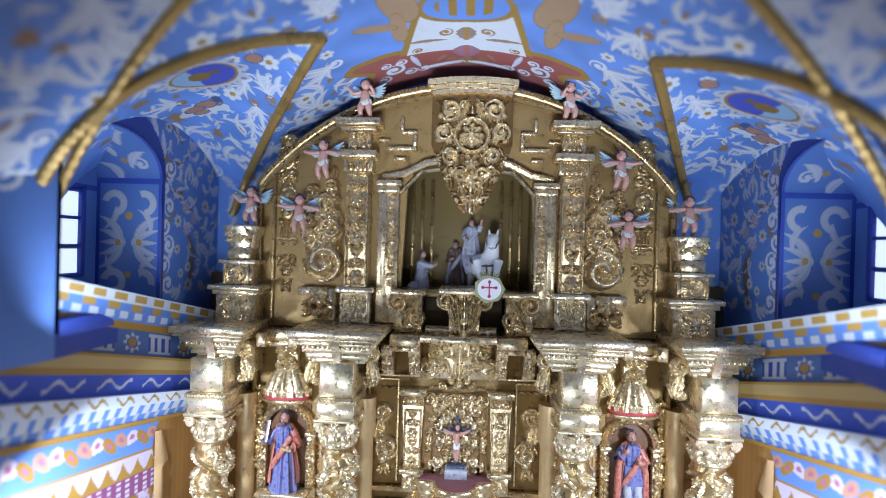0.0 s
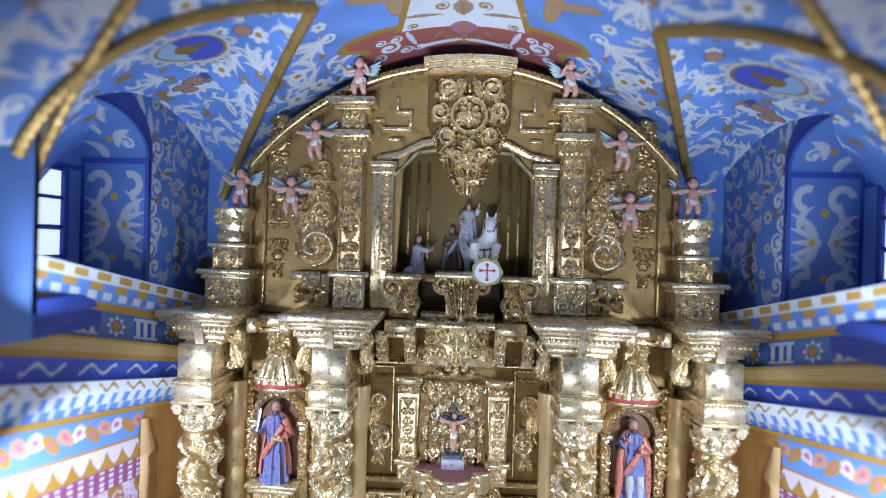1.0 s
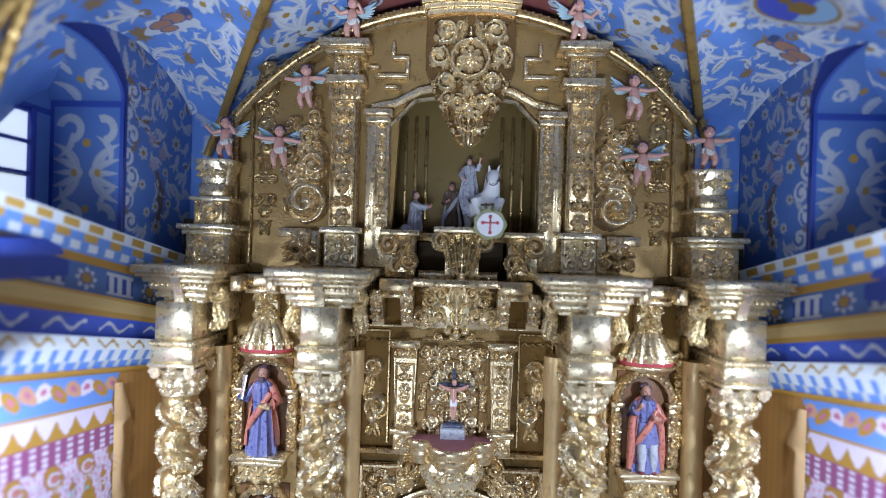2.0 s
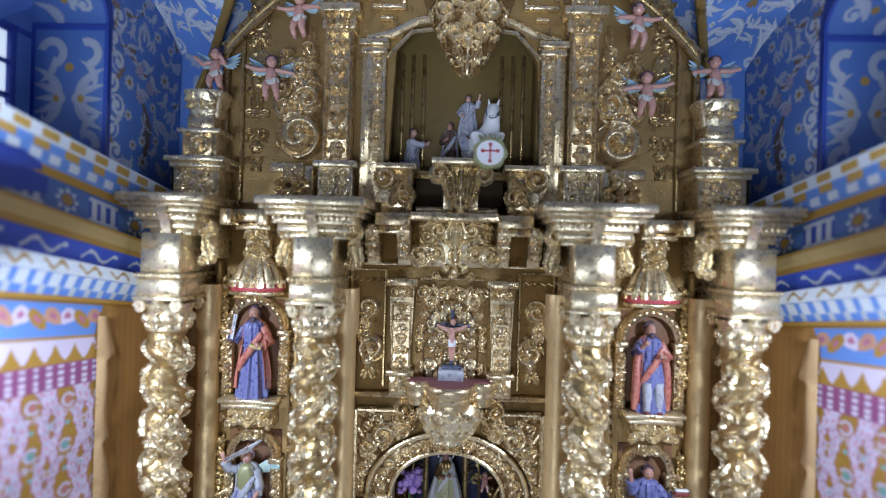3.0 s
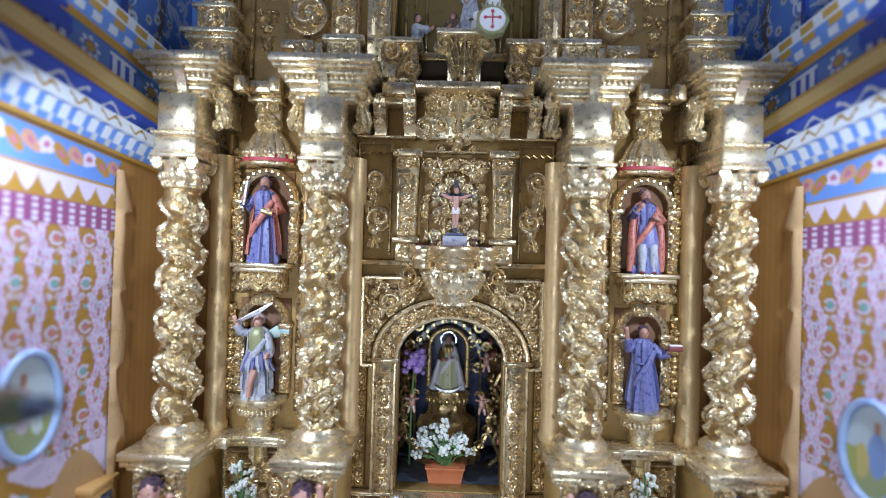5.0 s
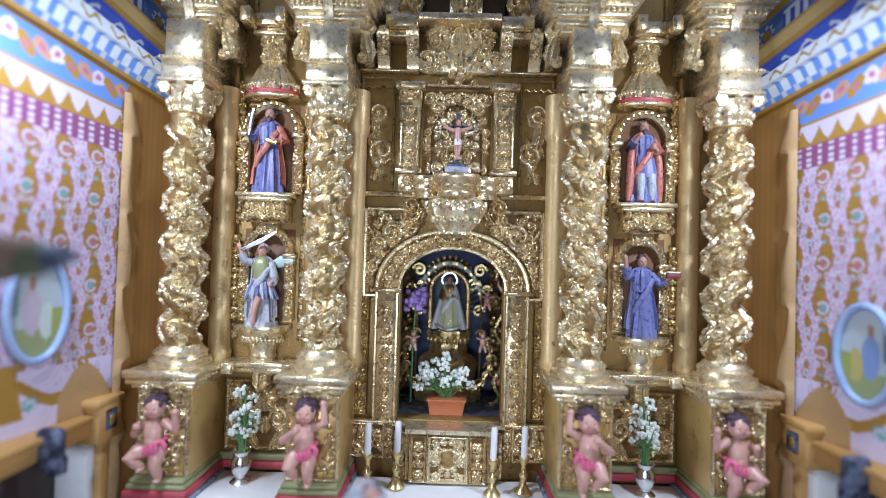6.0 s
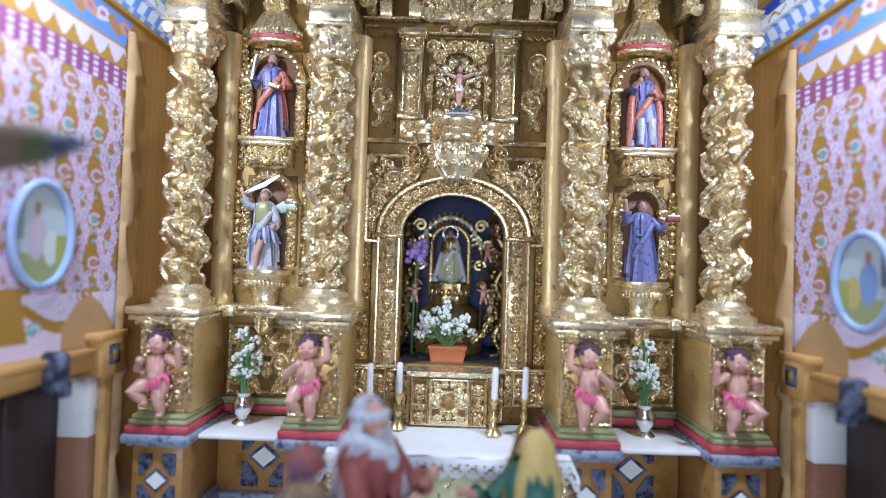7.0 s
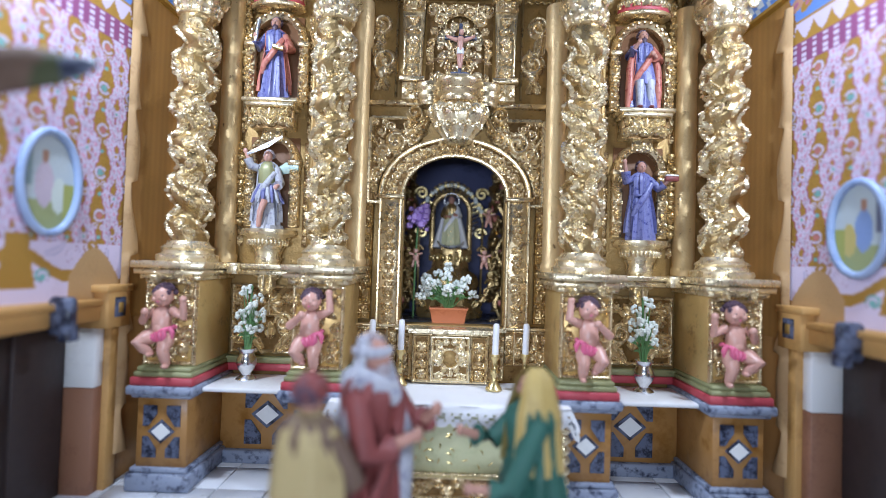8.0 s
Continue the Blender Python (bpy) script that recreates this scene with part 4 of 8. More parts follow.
def build_doorway(g, k):
    d = thing("door_%d" % k, (g * 0.345, 0.50, 0), "closed dark wooden door in an ochre stepped frame", "door", kind="structure")
    s = Solid(DARK)
    s.box(g * 0.362, g * 0.372, 0.30, 0.600, 0, 0.165)
    for i in range(5):
        s.box(g * 0.360, g * 0.364, 0.302 + 0.06 * i, 0.356 + 0.06 * i, 0.004, 0.16)
    part("leaf", s, d, "dark brown boards")
    s = Solid(OCHRE)
    xw = lambda y: g * (float(wall_x(np.array(y))) - 0.0)
    s.box(g * 0.322, g * 0.37, 0.598, 0.630, 0.156, 0.196)
    s.box(g * 0.320, g * 0.37, 0.594, 0.631, 0.190, 0.197)
    s.box(g * 0.329, g * 0.37, 0.30, 0.598, 0.164, 0.180)
    s.box(g * 0.325, g * 0.37, 0.30, 0.596, 0.178, 0.184)
    s.use(NAVY).box(g * 0.3208, g * 0.323, 0.607, 0.622, 0.166, 0.185)
    s.use(GOLD_RIB).box(g * 0.3203, g * 0.322, 0.611, 0.618, 0.170, 0.180)
    part("lintel", s, d, "ochre lintel with a small dark inset square")
    s = Solid(WHITE)
    s.box(g * 0.334, g * 0.37, 0.600, 0.612, 0.10, 0.157)
    s.use(BROWN_JAMB).box(g * 0.334, g * 0.37, 0.600, 0.612, 0.0, 0.0995)
    s.use(OCHRE).box(g * 0.328, g * 0.37, 0.612, 0.6275, 0.0, 0.1565)
    part("jamb", s, d, "jamb with a white upper and brown lower strip")
    s = Solid(NAVY)
    s.box(g * 0.312, g * 0.333, 0.539, 0.549, 0.158, 0.190, 0.003)
    s.tube([(g * 0.317, 0.544, 0.154), (g * 0.317, 0.544, 0.166)], 0.007, 10)
    lamp = single("wall_bracket", s, "small dark iron bracket fixed on the door lintel", "bracket", "lintel brackets")
    # oval picture
    ZO, YO, RY, RZ = (0.2855, 0.549, 0.0245, 0.043) if g < 0 else (0.268, 0.5585, 0.0235, 0.040)
    o = thing("oval_picture", (g * 0.345, YO, ZO), "oval painted picture in a pale blue frame", "picture", "oval pictures")
    s = Solid(material_cache("pale_blue_frame", ((0.20, 0.30, 0.56), (0.34, 0.45, 0.68)), 0.45))
    pts = [(g * (float(wall_x(np.array(YO + RY * math.cos(a)))) - 0.003), YO + RY * math.cos(a), ZO + RZ * math.sin(a)) for a in np.linspace(0, 2 * math.pi, 41)]
    s.tube(pts, 0.0034, 8)
    part("frame", s, o, "pale blue frame")
    n = 40
    u, v = np.linspace(-1, 1, n), np.linspace(-1, 1, n)
    U, W = np.meshgrid(u, v, indexing="ij")
    c = np.empty((n, n, 3))
    c[:] = np.array([0.45, 0.52, 0.55])
    lay(c, W < -0.35, np.array([0.30, 0.34, 0.16]))
    lay(c, np.hypot((U + 0.15) / 0.32, (W + 0.05) / 0.45) < 1, np.array([0.20, 0.30, 0.55]) if g > 0 else np.array([0.50, 0.42, 0.50]))
    lay(c, np.hypot((U - 0.35) / 0.25, (W + 0.25) / 0.35) < 1, np.array([0.55, 0.62, 0.58]) if g < 0 else np.array([0.50, 0.42, 0.15]))
    lay(c, np.hypot((U + 0.15) / 0.12, (W - 0.5) / 0.14) < 1, C_FLESH * 0.7)
    lay(c, (U > 0.5) & (W < 0.0), np.array([0.34, 0.36, 0.10]))
    lay(c, (U < -0.55) & (W > -0.1), np.array([0.12, 0.14, 0.22]) if g > 0 else np.array([0.24, 0.34, 0.36]))
    V = np.stack([g * (wall_x(YO + RY * U) - 0.0015), YO + RY * U, ZO + RZ * W], -1).reshape(-1, 3)
    I = np.arange(n * n).reshape(n, n)
    q = (np.hypot(U, W) < 1.0)
    q = q[:-1, :-1] & q[1:, 1:] & q[1:, :-1] & q[:-1, 1:]
    s = Solid(PAINT)
    s.raw(V, np.stack([I[:-1, :-1], I[1:, :-1], I[1:, 1:], I[:-1, 1:]], -1)[q].tolist())
    ob = new("canvas", s.mesh("canvas", True, c.reshape(-1, 3)))
    ob.parent = o
    ob.matrix_parent_inverse = Matrix.Translation(-o.location)
    # folded brown drape at the edge of the hanging
    s = Solid(material_cache("tan_drape", ((0.36, 0.20, 0.08), (0.52, 0.33, 0.16)), 0.6))
    nv, nu = 120, 7
    V = []
    for j in range(nv):
        zz = 0.03 + 0.462 * j / (nv - 1)
        saw = (zz / 0.075) % 1.0
        wide = 0.007 + 0.010 * (1 - saw) ** 0.7 + 0.003 * math.sin(zz * 60)
        for i in range(nu):
            k = i / (nu - 1)
            yy = 0.6225 + wide * k
            V.append((g * (float(wall_x(np.array(yy))) - 0.0022 - 0.004 * math.sin(math.pi * k) * (0.4 + 0.6 * saw)), yy, zz))
    s.raw(V, grid_faces(nv, nu))
    single("drape", s, "tan folded drape edging the floral wall hanging", "drape", "wall drapes")


_made = {}


def material_cache(name, colours, rough):
    if name not in _made:
        _made[name] = material(name, colours, rough, 0, 300, 0.2, 40)
    return _made[name]


build_doorway(-1, 1)
build_doorway(1, 2)


# ---------------------------------------------------------------- the gilded altarpiece
altar = thing("altarpiece", (0, 0.70, 0), "tall gilded carved baroque altarpiece model with twisted columns", "altarpiece")
YB = 0.70  # face of the panelled back
COLS = (0.278, 0.132)

# back board with the openings of the main niche and the upper niche
def board(s, x0, x1, z0, z1):
    s = Solid(GOLD_FLAT)
    s.box(x0, x1, YB, YB + 0.02, z0, z1, 0.0003)
    part("back_board", s, altar, "brown-gold panelled back")


s = Solid(GOLD_FLAT)


board(s, -0.33, -0.1105, 0.0, 0.598)
board(s, 0.1105, 0.33, 0.0, 0.598)
board(s, -0.110, 0.110, 0.0, 0.157)
board(s, -0.110, 0.110, 0.353, 0.598)
for g in (-1, 1):
    board(s, g * 0.058, g * 0.110, 0.1575, 0.3525)
n = 20
V = []
for i in range(n + 1):
    a = math.pi * i / n
    x = 0.0578 * math.cos(a)
    V += [(x, YB + 0.0005, 0.303 + 0.045 * math.sin(a)), (x, YB + 0.0005, 0.3535)]
s.raw(V, [(2 * i, 2 * i + 1, 2 * i + 3, 2 * i + 2) for i in range(n)])
part("arch_board", s, altar, "brown-gold panel over the arch")

# ---- painted dado: pedestals, recessed panels, marble bands


def inlay(s, cx, cz, y, w, h):
    """Four navy corner pieces round a white lozenge."""
    for a in (-1, 1):
        for b in (-1, 1):
            p = [(cx + a * w * 0.5, cz + b * h * 0.5), (cx + a * w * 0.13, cz + b * h * 0.5), (cx + a * w * 0.13, cz + b * h * 0.34), (cx + a * w * 0.36, cz + b * h * 0.10), (cx + a * w * 0.5, cz + b * h * 0.10)]
            s.use(NAVY).prism(p, y - 0.0012, y + 0.001)
    s.use(NAVY).prism([(cx - w * 0.36, cz), (cx, cz - h * 0.23), (cx + w * 0.36, cz), (cx, cz + h * 0.23)], y - 0.0012, y + 0.001)
    s.use(WHITE).prism([(cx - w * 0.26, cz), (cx, cz - h * 0.165), (cx + w * 0.26, cz), (cx, cz + h * 0.165)], y - 0.002, y + 0.001)


for g in (-1, 1):
    for c in COLS:
        x = g * c
        p = Solid(ORANGE)
        p.box(x - 0.0245, x + 0.0245, 0.618, YB - 0.001, 0.020, 0.089)
        dado = part("pedestal", p, altar, "orange marbled pedestal")
        p = Solid(NAVY)
        inlay(p, x, 0.056, 0.618, 0.036, 0.050)
        part("inlay", p, dado, "navy and white lozenge inlay")
        p = Solid(MARBLE)
        p.box(x - 0.031, x + 0.031, 0.611, YB - 0.001, 0, 0.017, 0.0015)
        p.box(x - 0.028, x + 0.028, 0.614, YB - 0.001, 0.017, 0.022, 0.001)
        part("plinth", p, dado, "blue-grey marbled plinth")
        p = Solid(MARBLE)
        p.box(x - 0.033, x + 0.033, 0.610, YB - 0.001, 0.092, 0.1005, 0.0015)
        p.box(x - 0.029, x + 0.029, 0.614, YB - 0.001, 0.0885, 0.092, 0.001)
        part("marble_band", p, dado, "blue-grey marbled band")
        p = Solid(RED)
        p.box(x - 0.0305, x + 0.0305, 0.6125, YB - 0.001, 0.1005, 0.1085, 0.001)
        part("red_band", p, dado, "crimson band")
        p = Solid(GREEN)
        p.box(x - 0.0285, x + 0.0285, 0.6145, YB - 0.001, 0.1085, 0.1135, 0.001)
        p.box(x - 0.0265, x + 0.0265, 0.6165, YB - 0.001, 0.1135, 0.118, 0.001)
        part("green_band", p, dado, "olive green band")
    # recess between the two pedestals
    x0, x1 = 0.1565, 0.2535
    xm = g * (x0 + x1) / 2
    p = Solid(ORANGE)
    p.box(g * x0, g * x1, 0.690, YB + 0.001, 0.014, 0.0915)
    dado = part("dado_panel", p, altar, "orange marbled dado panel")
    p = Solid(NAVY)
    inlay(p, xm - g * 0.004, 0.053, 0.690, 0.050, 0.066)
    part("inlay", p, dado, "navy and white lozenge inlay")
    p = Solid(MARBLE)
    p.box(g * x0, g * x1, 0.684, YB, 0, 0.014, 0.001)
    part("plinth", p, dado, "blue-grey marbled plinth")
    p = Solid(RED)
    p.box(g * x0, g * x1, 0.690, YB, 0.1005, 0.1085)
    p.use(GREEN).box(g * x0, g * x1, 0.692, YB, 0.1085, 0.116)
    part("colour_band", p, dado, "crimson and green bands")
    p = Solid(WHITE)
    p.box(g * 0.1645, g * 0.2475, 0.628, 0.6925, 0.0925, 0.0968, 0.001)
    part("shelf", p, dado, "white shelf")
p = Solid(ORANGE)
p.box(-0.108, 0.108, 0.690, YB + 0.001, 0.0, 0.092)
part("dado_panel", p, altar, "orange marbled dado panel")

# ---- gilded pedestals with caps and sides
for g in (-1, 1):
    for c in COLS:
        x = g * c
        p = Solid(GOLD_SIDE)
        p.box(x - 0.0265, x + 0.0265, 0.6265, YB - 0.001, 0.118, 0.203, 0.001)
        ped = part("gilded_pedestal", p, altar, "gilded pedestal block")
        p = Solid(GOLD)
        p.relief(x, 0.160, 0.052, 0.084, 0.6268, foliage(0.05, 0.08, 0.0075, int(c * 1000), 0.004) + frame_of(0.052, 0.084, 0.0022, 0.003))
        part("carving", p, ped)
        p = Solid(GOLD_PALE)
        p.box(x - 0.030, x + 0.030, 0.620, YB - 0.001, 0.203, 0.208)
        p.box(x - 0.034, x + 0.034, 0.616, YB - 0.001, 0.208, 0.213)
        p.box(x - 0.036, x + 0.036, 0.614, YB - 0.001, 0.214, 0.221)
        p.relief(x, 0.207, 0.050, 0.016, 0.620, foliage(0.05, 0.016, 0.006, 5, 0.004))
        part("pedestal_cap", p, ped, "pale gilt moulded cap")
    # carved field between the pedestals, and its little cornice
    p = Solid(GOLD)
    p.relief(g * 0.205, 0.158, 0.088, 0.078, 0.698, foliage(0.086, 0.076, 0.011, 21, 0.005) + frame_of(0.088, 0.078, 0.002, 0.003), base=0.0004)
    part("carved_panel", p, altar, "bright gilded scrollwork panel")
    p = Solid(GOLD_PALE)
    p.box(g * 0.164, g * 0.246, 0.676, YB, 0.208, 0.214)
    p.box(g * 0.164, g * 0.246, 0.672, YB, 0.2145, 0.220)
    for k in (0.172, 0.237):
        p.box(g * (k - 0.006), g * (k + 0.006), 0.664, 0.68, 0.2085, 0.2205)
    p.relief(g * 0.207, 0.205, 0.030, 0.040, 0.688, [("v", -0.008, 0.008, 0.009, 0.008, -1, 0.2), ("v", 0.008, 0.008, 0.009, 0.008, 1, 0.2), ("l", 0, -0.002, 0.017, 0.009, math.pi / 2, 0.6), ("b", 0, -0.014, 0.004, 0.006)])
    part("small_cornice", p, altar, "pale gilt moulding")


# ---- twisted columns
def twisted_shaft(hand, seed):
    """Shaft of a winding column, wound with vine leaves and curls; axis at the origin, z from 0."""
    H, R, nz, na = 0.238, 0.0175, 310, 140
    turns = 5.6
    z = np.linspace(0, H, nz)[:, None]
    a = np.linspace(0, 2 * np.pi, na, endpoint=False)[None, :]
    w = hand * 2 * np.pi * turns * z / H
    end = np.clip(np.minimum(z, H - z) / 0.014, 0, 1)
    cx, cy = 0.0036 * end * np.cos(w), 0.0036 * end * np.sin(w)
    r = R + 0.0018 * end * np.cos(2 * (a - w)) + 0 * z
    # curls and leaves on the unrolled surface
    u, v = np.linspace(-np.pi * R, np.pi * R, na), z[:, 0]
    rnd = random.Random(seed)
    ms = []
    for k in range(38):
        zz = 0.006 + (k + 0.5) / 38 * (H - 0.012)
        for j in range(5):
            ang = (hand * 2 * math.pi * turns * zz / H + j * 1.2566 + rnd.uniform(-0.22, 0.22) + math.pi) % (2 * math.pi) - math.pi
            uu, z2 = ang * R, zz + rnd.uniform(-0.002, 0.002)
            rr = rnd.uniform(0.0046, 0.0064)
            if (j + k) % 3 == 0:
                ms.append(("l", uu, z2, rr * 1.45, 0.0038, 1.05 * hand + rnd.uniform(-0.5, 0.5), 0.34))
            elif (j + 2 * k) % 5 == 0:
                ms.append(("b", uu, z2, rr * 0.6, 0.0034))
            elif k % 2 == 0:
                ms.append(("v", uu, z2, rr * 1.1, 0.0044, rnd.choice((-1, 1)), rnd.random()))
    ms += [("c", m[1], m[2], m[3] * 1.5, 0.0030, 0.0011, m[6] * 6, m[6] * 6 + 3.3) for m in ms if m[0] == "v"]
    D = carving(u, v, ms).T
    veins = np.where(D > 0.0012, 0.00045 * np.sin(2 * np.pi * (u[None, :] * hand + 0.6 * v[:, None]) / 0.0026), 0)
    r = r + end * (D + veins) + 0.00025 * np.sin(a * 23 + 3 * np.sin(z * 900)) * np.sin(z * 2100 + 2 * np.sin(a * 11))
    X, Y = cx + r * np.cos(a - math.pi / 2), cy + r * np.sin(a - math.pi / 2)
    V = np.stack([X, Y, z + 0 * a], -1).reshape(-1, 3)
    I = np.arange(nz * na).reshape(nz, na)
    J = np.roll(I, -1, axis=1)
    F = np.stack([I[:-1], J[:-1], J[1:], I[1:]], -1).reshape(-1, 4)
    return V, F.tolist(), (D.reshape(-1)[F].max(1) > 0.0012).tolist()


def capital(s, x, y, z):
    s.lathe([(0.0172, z), (0.020, z + 0.002), (0.0185, z + 0.004), (0.019, z + 0.008), (0.0215, z + 0.011), (0.020, z + 0.013), (0.0205, z + 0.022), (0.0235, z + 0.028)], x, y, 28)
    for k in range(12):
        a = 2 * math.pi * k / 12
        for zz, rr, q in ((z + 0.013, 0.0040, 0.0205), (z + 0.006, 0.0028, 0.019)):
            s.ball((x + q * math.cos(a), y + q * math.sin(a), zz), rr, rr, rr * 1.3, 8)
    for sx in (-1, 1):
        for sy in (-1, 1):
            for r0, r1, th in ((0.0066, 0.0066, 0.0024),):
                pts = []
                for i in range(26):
                    t = i / 25
                    b, rr = t * 2.3 * 2 * math.pi, r0 * (1 - 0.82 * t)
                    pts.append((x + sx * (0.0175 + rr * math.cos(b) * 0.8), y + sy * 0.0195, z + 0.0255 + rr * math.sin(b)))
                s.tube(pts, [0.0019] * 26, 6)
    s.relief(x, z + 0.024, 0.03, 0.02, y - 0.020, [("f", 0, 0.002, 0.007, 0.004, 6), ("l", 0, -0.006, 0.006, 0.003, 1.57, 0.5)])
    s.box(x - 0.0235, x + 0.0235, y - 0.0235, y + 0.0235, z + 0.031, z + 0.035)


YC = 0.652
for g in (-1, 1):
    for c in COLS:
        x = g * c
        V, F, raised = twisted_shaft(g if c > 0.2 else -g, int(c * 977))
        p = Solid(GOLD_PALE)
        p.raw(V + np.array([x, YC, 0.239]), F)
        # deeper gold in the hollows paints crevice shade between the vines
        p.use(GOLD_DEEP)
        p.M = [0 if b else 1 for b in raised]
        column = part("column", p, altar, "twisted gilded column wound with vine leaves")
        p = Solid(GOLD_PALE)
        p.lathe([(0.029, 0.2212), (0.030, 0.224), (0.0295, 0.2275), (0.0255, 0.229), (0.0245, 0.232), (0.0262, 0.2345), (0.0235, 0.237), (0.0205, 0.2395), (0.0195, 0.242)], x, YC, 40)
        part("base", p, column)
        p = Solid(GOLD_PALE)
        capital(p, x, YC, 0.476)
        part("capital", p, column, "scrolled capital")
        p = Solid(GOLD_PALE)
        p.box(x - 0.021, x + 0.021, YC - 0.021, YB, 0.511, 0.528, 0.001)
        p.box(x - 0.0228, x + 0.0228, YC - 0.023, YB, 0.5285, 0.5335, 0.0012)
        for k in range(12):
            p.ball((x - 0.021 + 0.0038 * k, YC - 0.0235, 0.531), 0.0017, n=6)
        p.box(x - 0.019, x + 0.019, YC - 0.019, YB, 0.534, 0.572, 0.001)
        part("impost_block", p, column, "plain pale gilt impost block")
        # smooth engaged half column behind
        p = Solid(GOLD_SMOOTH)
        p.lathe([(0.0130, 0.221), (0.0135, 0.228), (0.0115, 0.231), (0.0110, 0.47), (0.0135, 0.475), (0.0135, 0.52)], g * (c - 0.021), 0.691, 24)
        p.lathe([(0.0100, 0.221), (0.0105, 0.228), (0.0090, 0.231), (0.0088, 0.47), (0.0105, 0.475), (0.0105, 0.52)], g * (c + 0.021), 0.693, 24)
        part("engaged_shaft", p, altar, "smooth gilded engaged shafts")

# ---- main entablature: broken cornice over the columns, lower cornice between


def cornice(s, x0, x1, front, z, steps):
    for dz0, dz1, out in steps:
        s.box(x0 - out, x1 + out, front - out, YB - 0.001, z + dz0, z + dz1, 0.0008)


STEPS = [(-0.039, -0.033, 0.000), (-0.033, -0.026, 0.005), (-0.0255, -0.018, 0.009), (-0.0175, -0.0125, 0.014), (-0.012, -0.0085, 0.0185), (-0.008, 0.0, 0.0215)]
for g in (-1, 1):
    for c, half in ((0.2735, 0.0205), (0.1325, 0.0300)):
        p = Solid(GOLD_PALE)
        cornice(p, g * c - half, g * c + half, 0.6415, 0.609, STEPS[-1:])
        blk = part("cornice", p, altar, "projecting moulded gilt cornice")
        for step in STEPS[:-1]:
            p = Solid(GOLD_PALE)
            cornice(p, g * c - half, g * c + half, 0.6415, 0.609, [step])
            part("moulding", p, blk)
        p = Solid(RED)
        p.box(g * c - half - 0.0128, g * c + half + 0.0128, 0.6287, YB - 0.001, 0.5917, 0.5937, 0.0003)
        for k in range(int((2 * half + 0.02) / 0.0055)):
            p.use(GOLD_PALE).box(g * c - half - 0.008 + 0.0055 * k, g * c - half - 0.0045 + 0.0055 * k, 0.6295, 0.64, 0.587, 0.5912, 0.0004)
        part("dentil_band", p, blk, "red line and small gilt dentils")
        # scrolled consoles under the cornice
        p = Solid(GOLD_PALE)
        for off in (0.0,):
            prof = [(0.626, 0.600), (0.624, 0.592), (0.630, 0.586), (0.634, 0.574), (0.633, 0.562), (0.639, 0.558), (0.643, 0.570), (0.6445, 0.600)]
            V = [(g * c + off - 0.0045, y, z) for y, z in prof] + [(g * c + off + 0.0045, y, z) for y, z in prof]
            m = len(prof)
            p.raw(V, [tuple(range(m)), tuple(range(2 * m - 1, m - 1, -1))] + [(i, (i + 1) % m, m + (i + 1) % m, m + i) for i in range(m)])
        part("console", p, blk)
    # side consoles like leaves, hanging beside the imposts
    for c, sgn in ((0.278, -1), (0.132, 1), (0.132, -1)):
        p = Solid(GOLD_PALE)
        ms = [("v", 0, 0.012, 0.010, 0.007, sgn * g, 0.1), ("l", 0.002 * sgn * g, -0.008, 0.016, 0.006, math.pi / 2 + 0.25 * sgn * g, 0.5), ("v", -0.003 * sgn * g, -0.020, 0.0055, 0.005, -sgn * g, 0.4)]
        p.relief(g * (c + sgn * 0.033), 0.566, 0.028, 0.054, 0.657, ms)
        p.box(g * (c + sgn * 0.033) - 0.005, g * (c + sgn * 0.033) + 0.005, 0.657, YB, 0.548, 0.586)
        part("leaf_console", p, altar, "leafy gilt scroll console")
    # low cornice in the recess over the saints
    p = Solid(GOLD)
    p.box(g * 0.185, g * 0.232, 0.672, YB, 0.586, 0.599)
    p.box(g * 0.190, g * 0.227, 0.678, YB, 0.578, 0.5855)
    for k in (0.190, 0.227):
        p.box(g * (k - 0.0055), g * (k + 0.0055), 0.655, 0.675, 0.582, 0.598)
    part("recess_cornice", p, altar)
for g in (-1, 1):
    p = Solid(GOLD)
    p.box(g * 0.045, g * 0.080, 0.668, YB, 0.586, 0.599)
    p.box(g * 0.045, g * 0.083, 0.676, YB, 0.578, 0.5855)
    p.box(g * 0.045, g * 0.110, 0.690, YB, 0.545, 0.548)
    part("middle_cornice", p, altar)
p = Solid(GOLD)
p.box(-0.0445, 0.0445, 0.664, YB, 0.592, 0.600)
part("middle_cornice", p, altar)
for g in (-1, 1):
    for c in (0.051, 0.083):
        p = Solid(GOLD)
        prof = [(0.672, 0.586), (0.667, 0.581), (0.669, 0.574), (0.679, 0.568), (0.678, 0.558), (0.686, 0.553), (0.688, 0.547), (0.699, 0.547), (0.699, 0.586)]
        V = [(g * c - 0.0065, y, z) for y, z in prof] + [(g * c + 0.0065, y, z) for y, z in prof]
        m = len(prof)
        p.raw(V, [tuple(range(m)), tuple(range(2 * m - 1, m - 1, -1))] + [(i, (i + 1) % m, m + (i + 1) % m, m + i) for i in range(m)])
        p.relief(g * c, 0.570, 0.011, 0.034, 0.669, string_of(0.034, 0.005, 9, 0.002))
        part("corbel", p, altar)

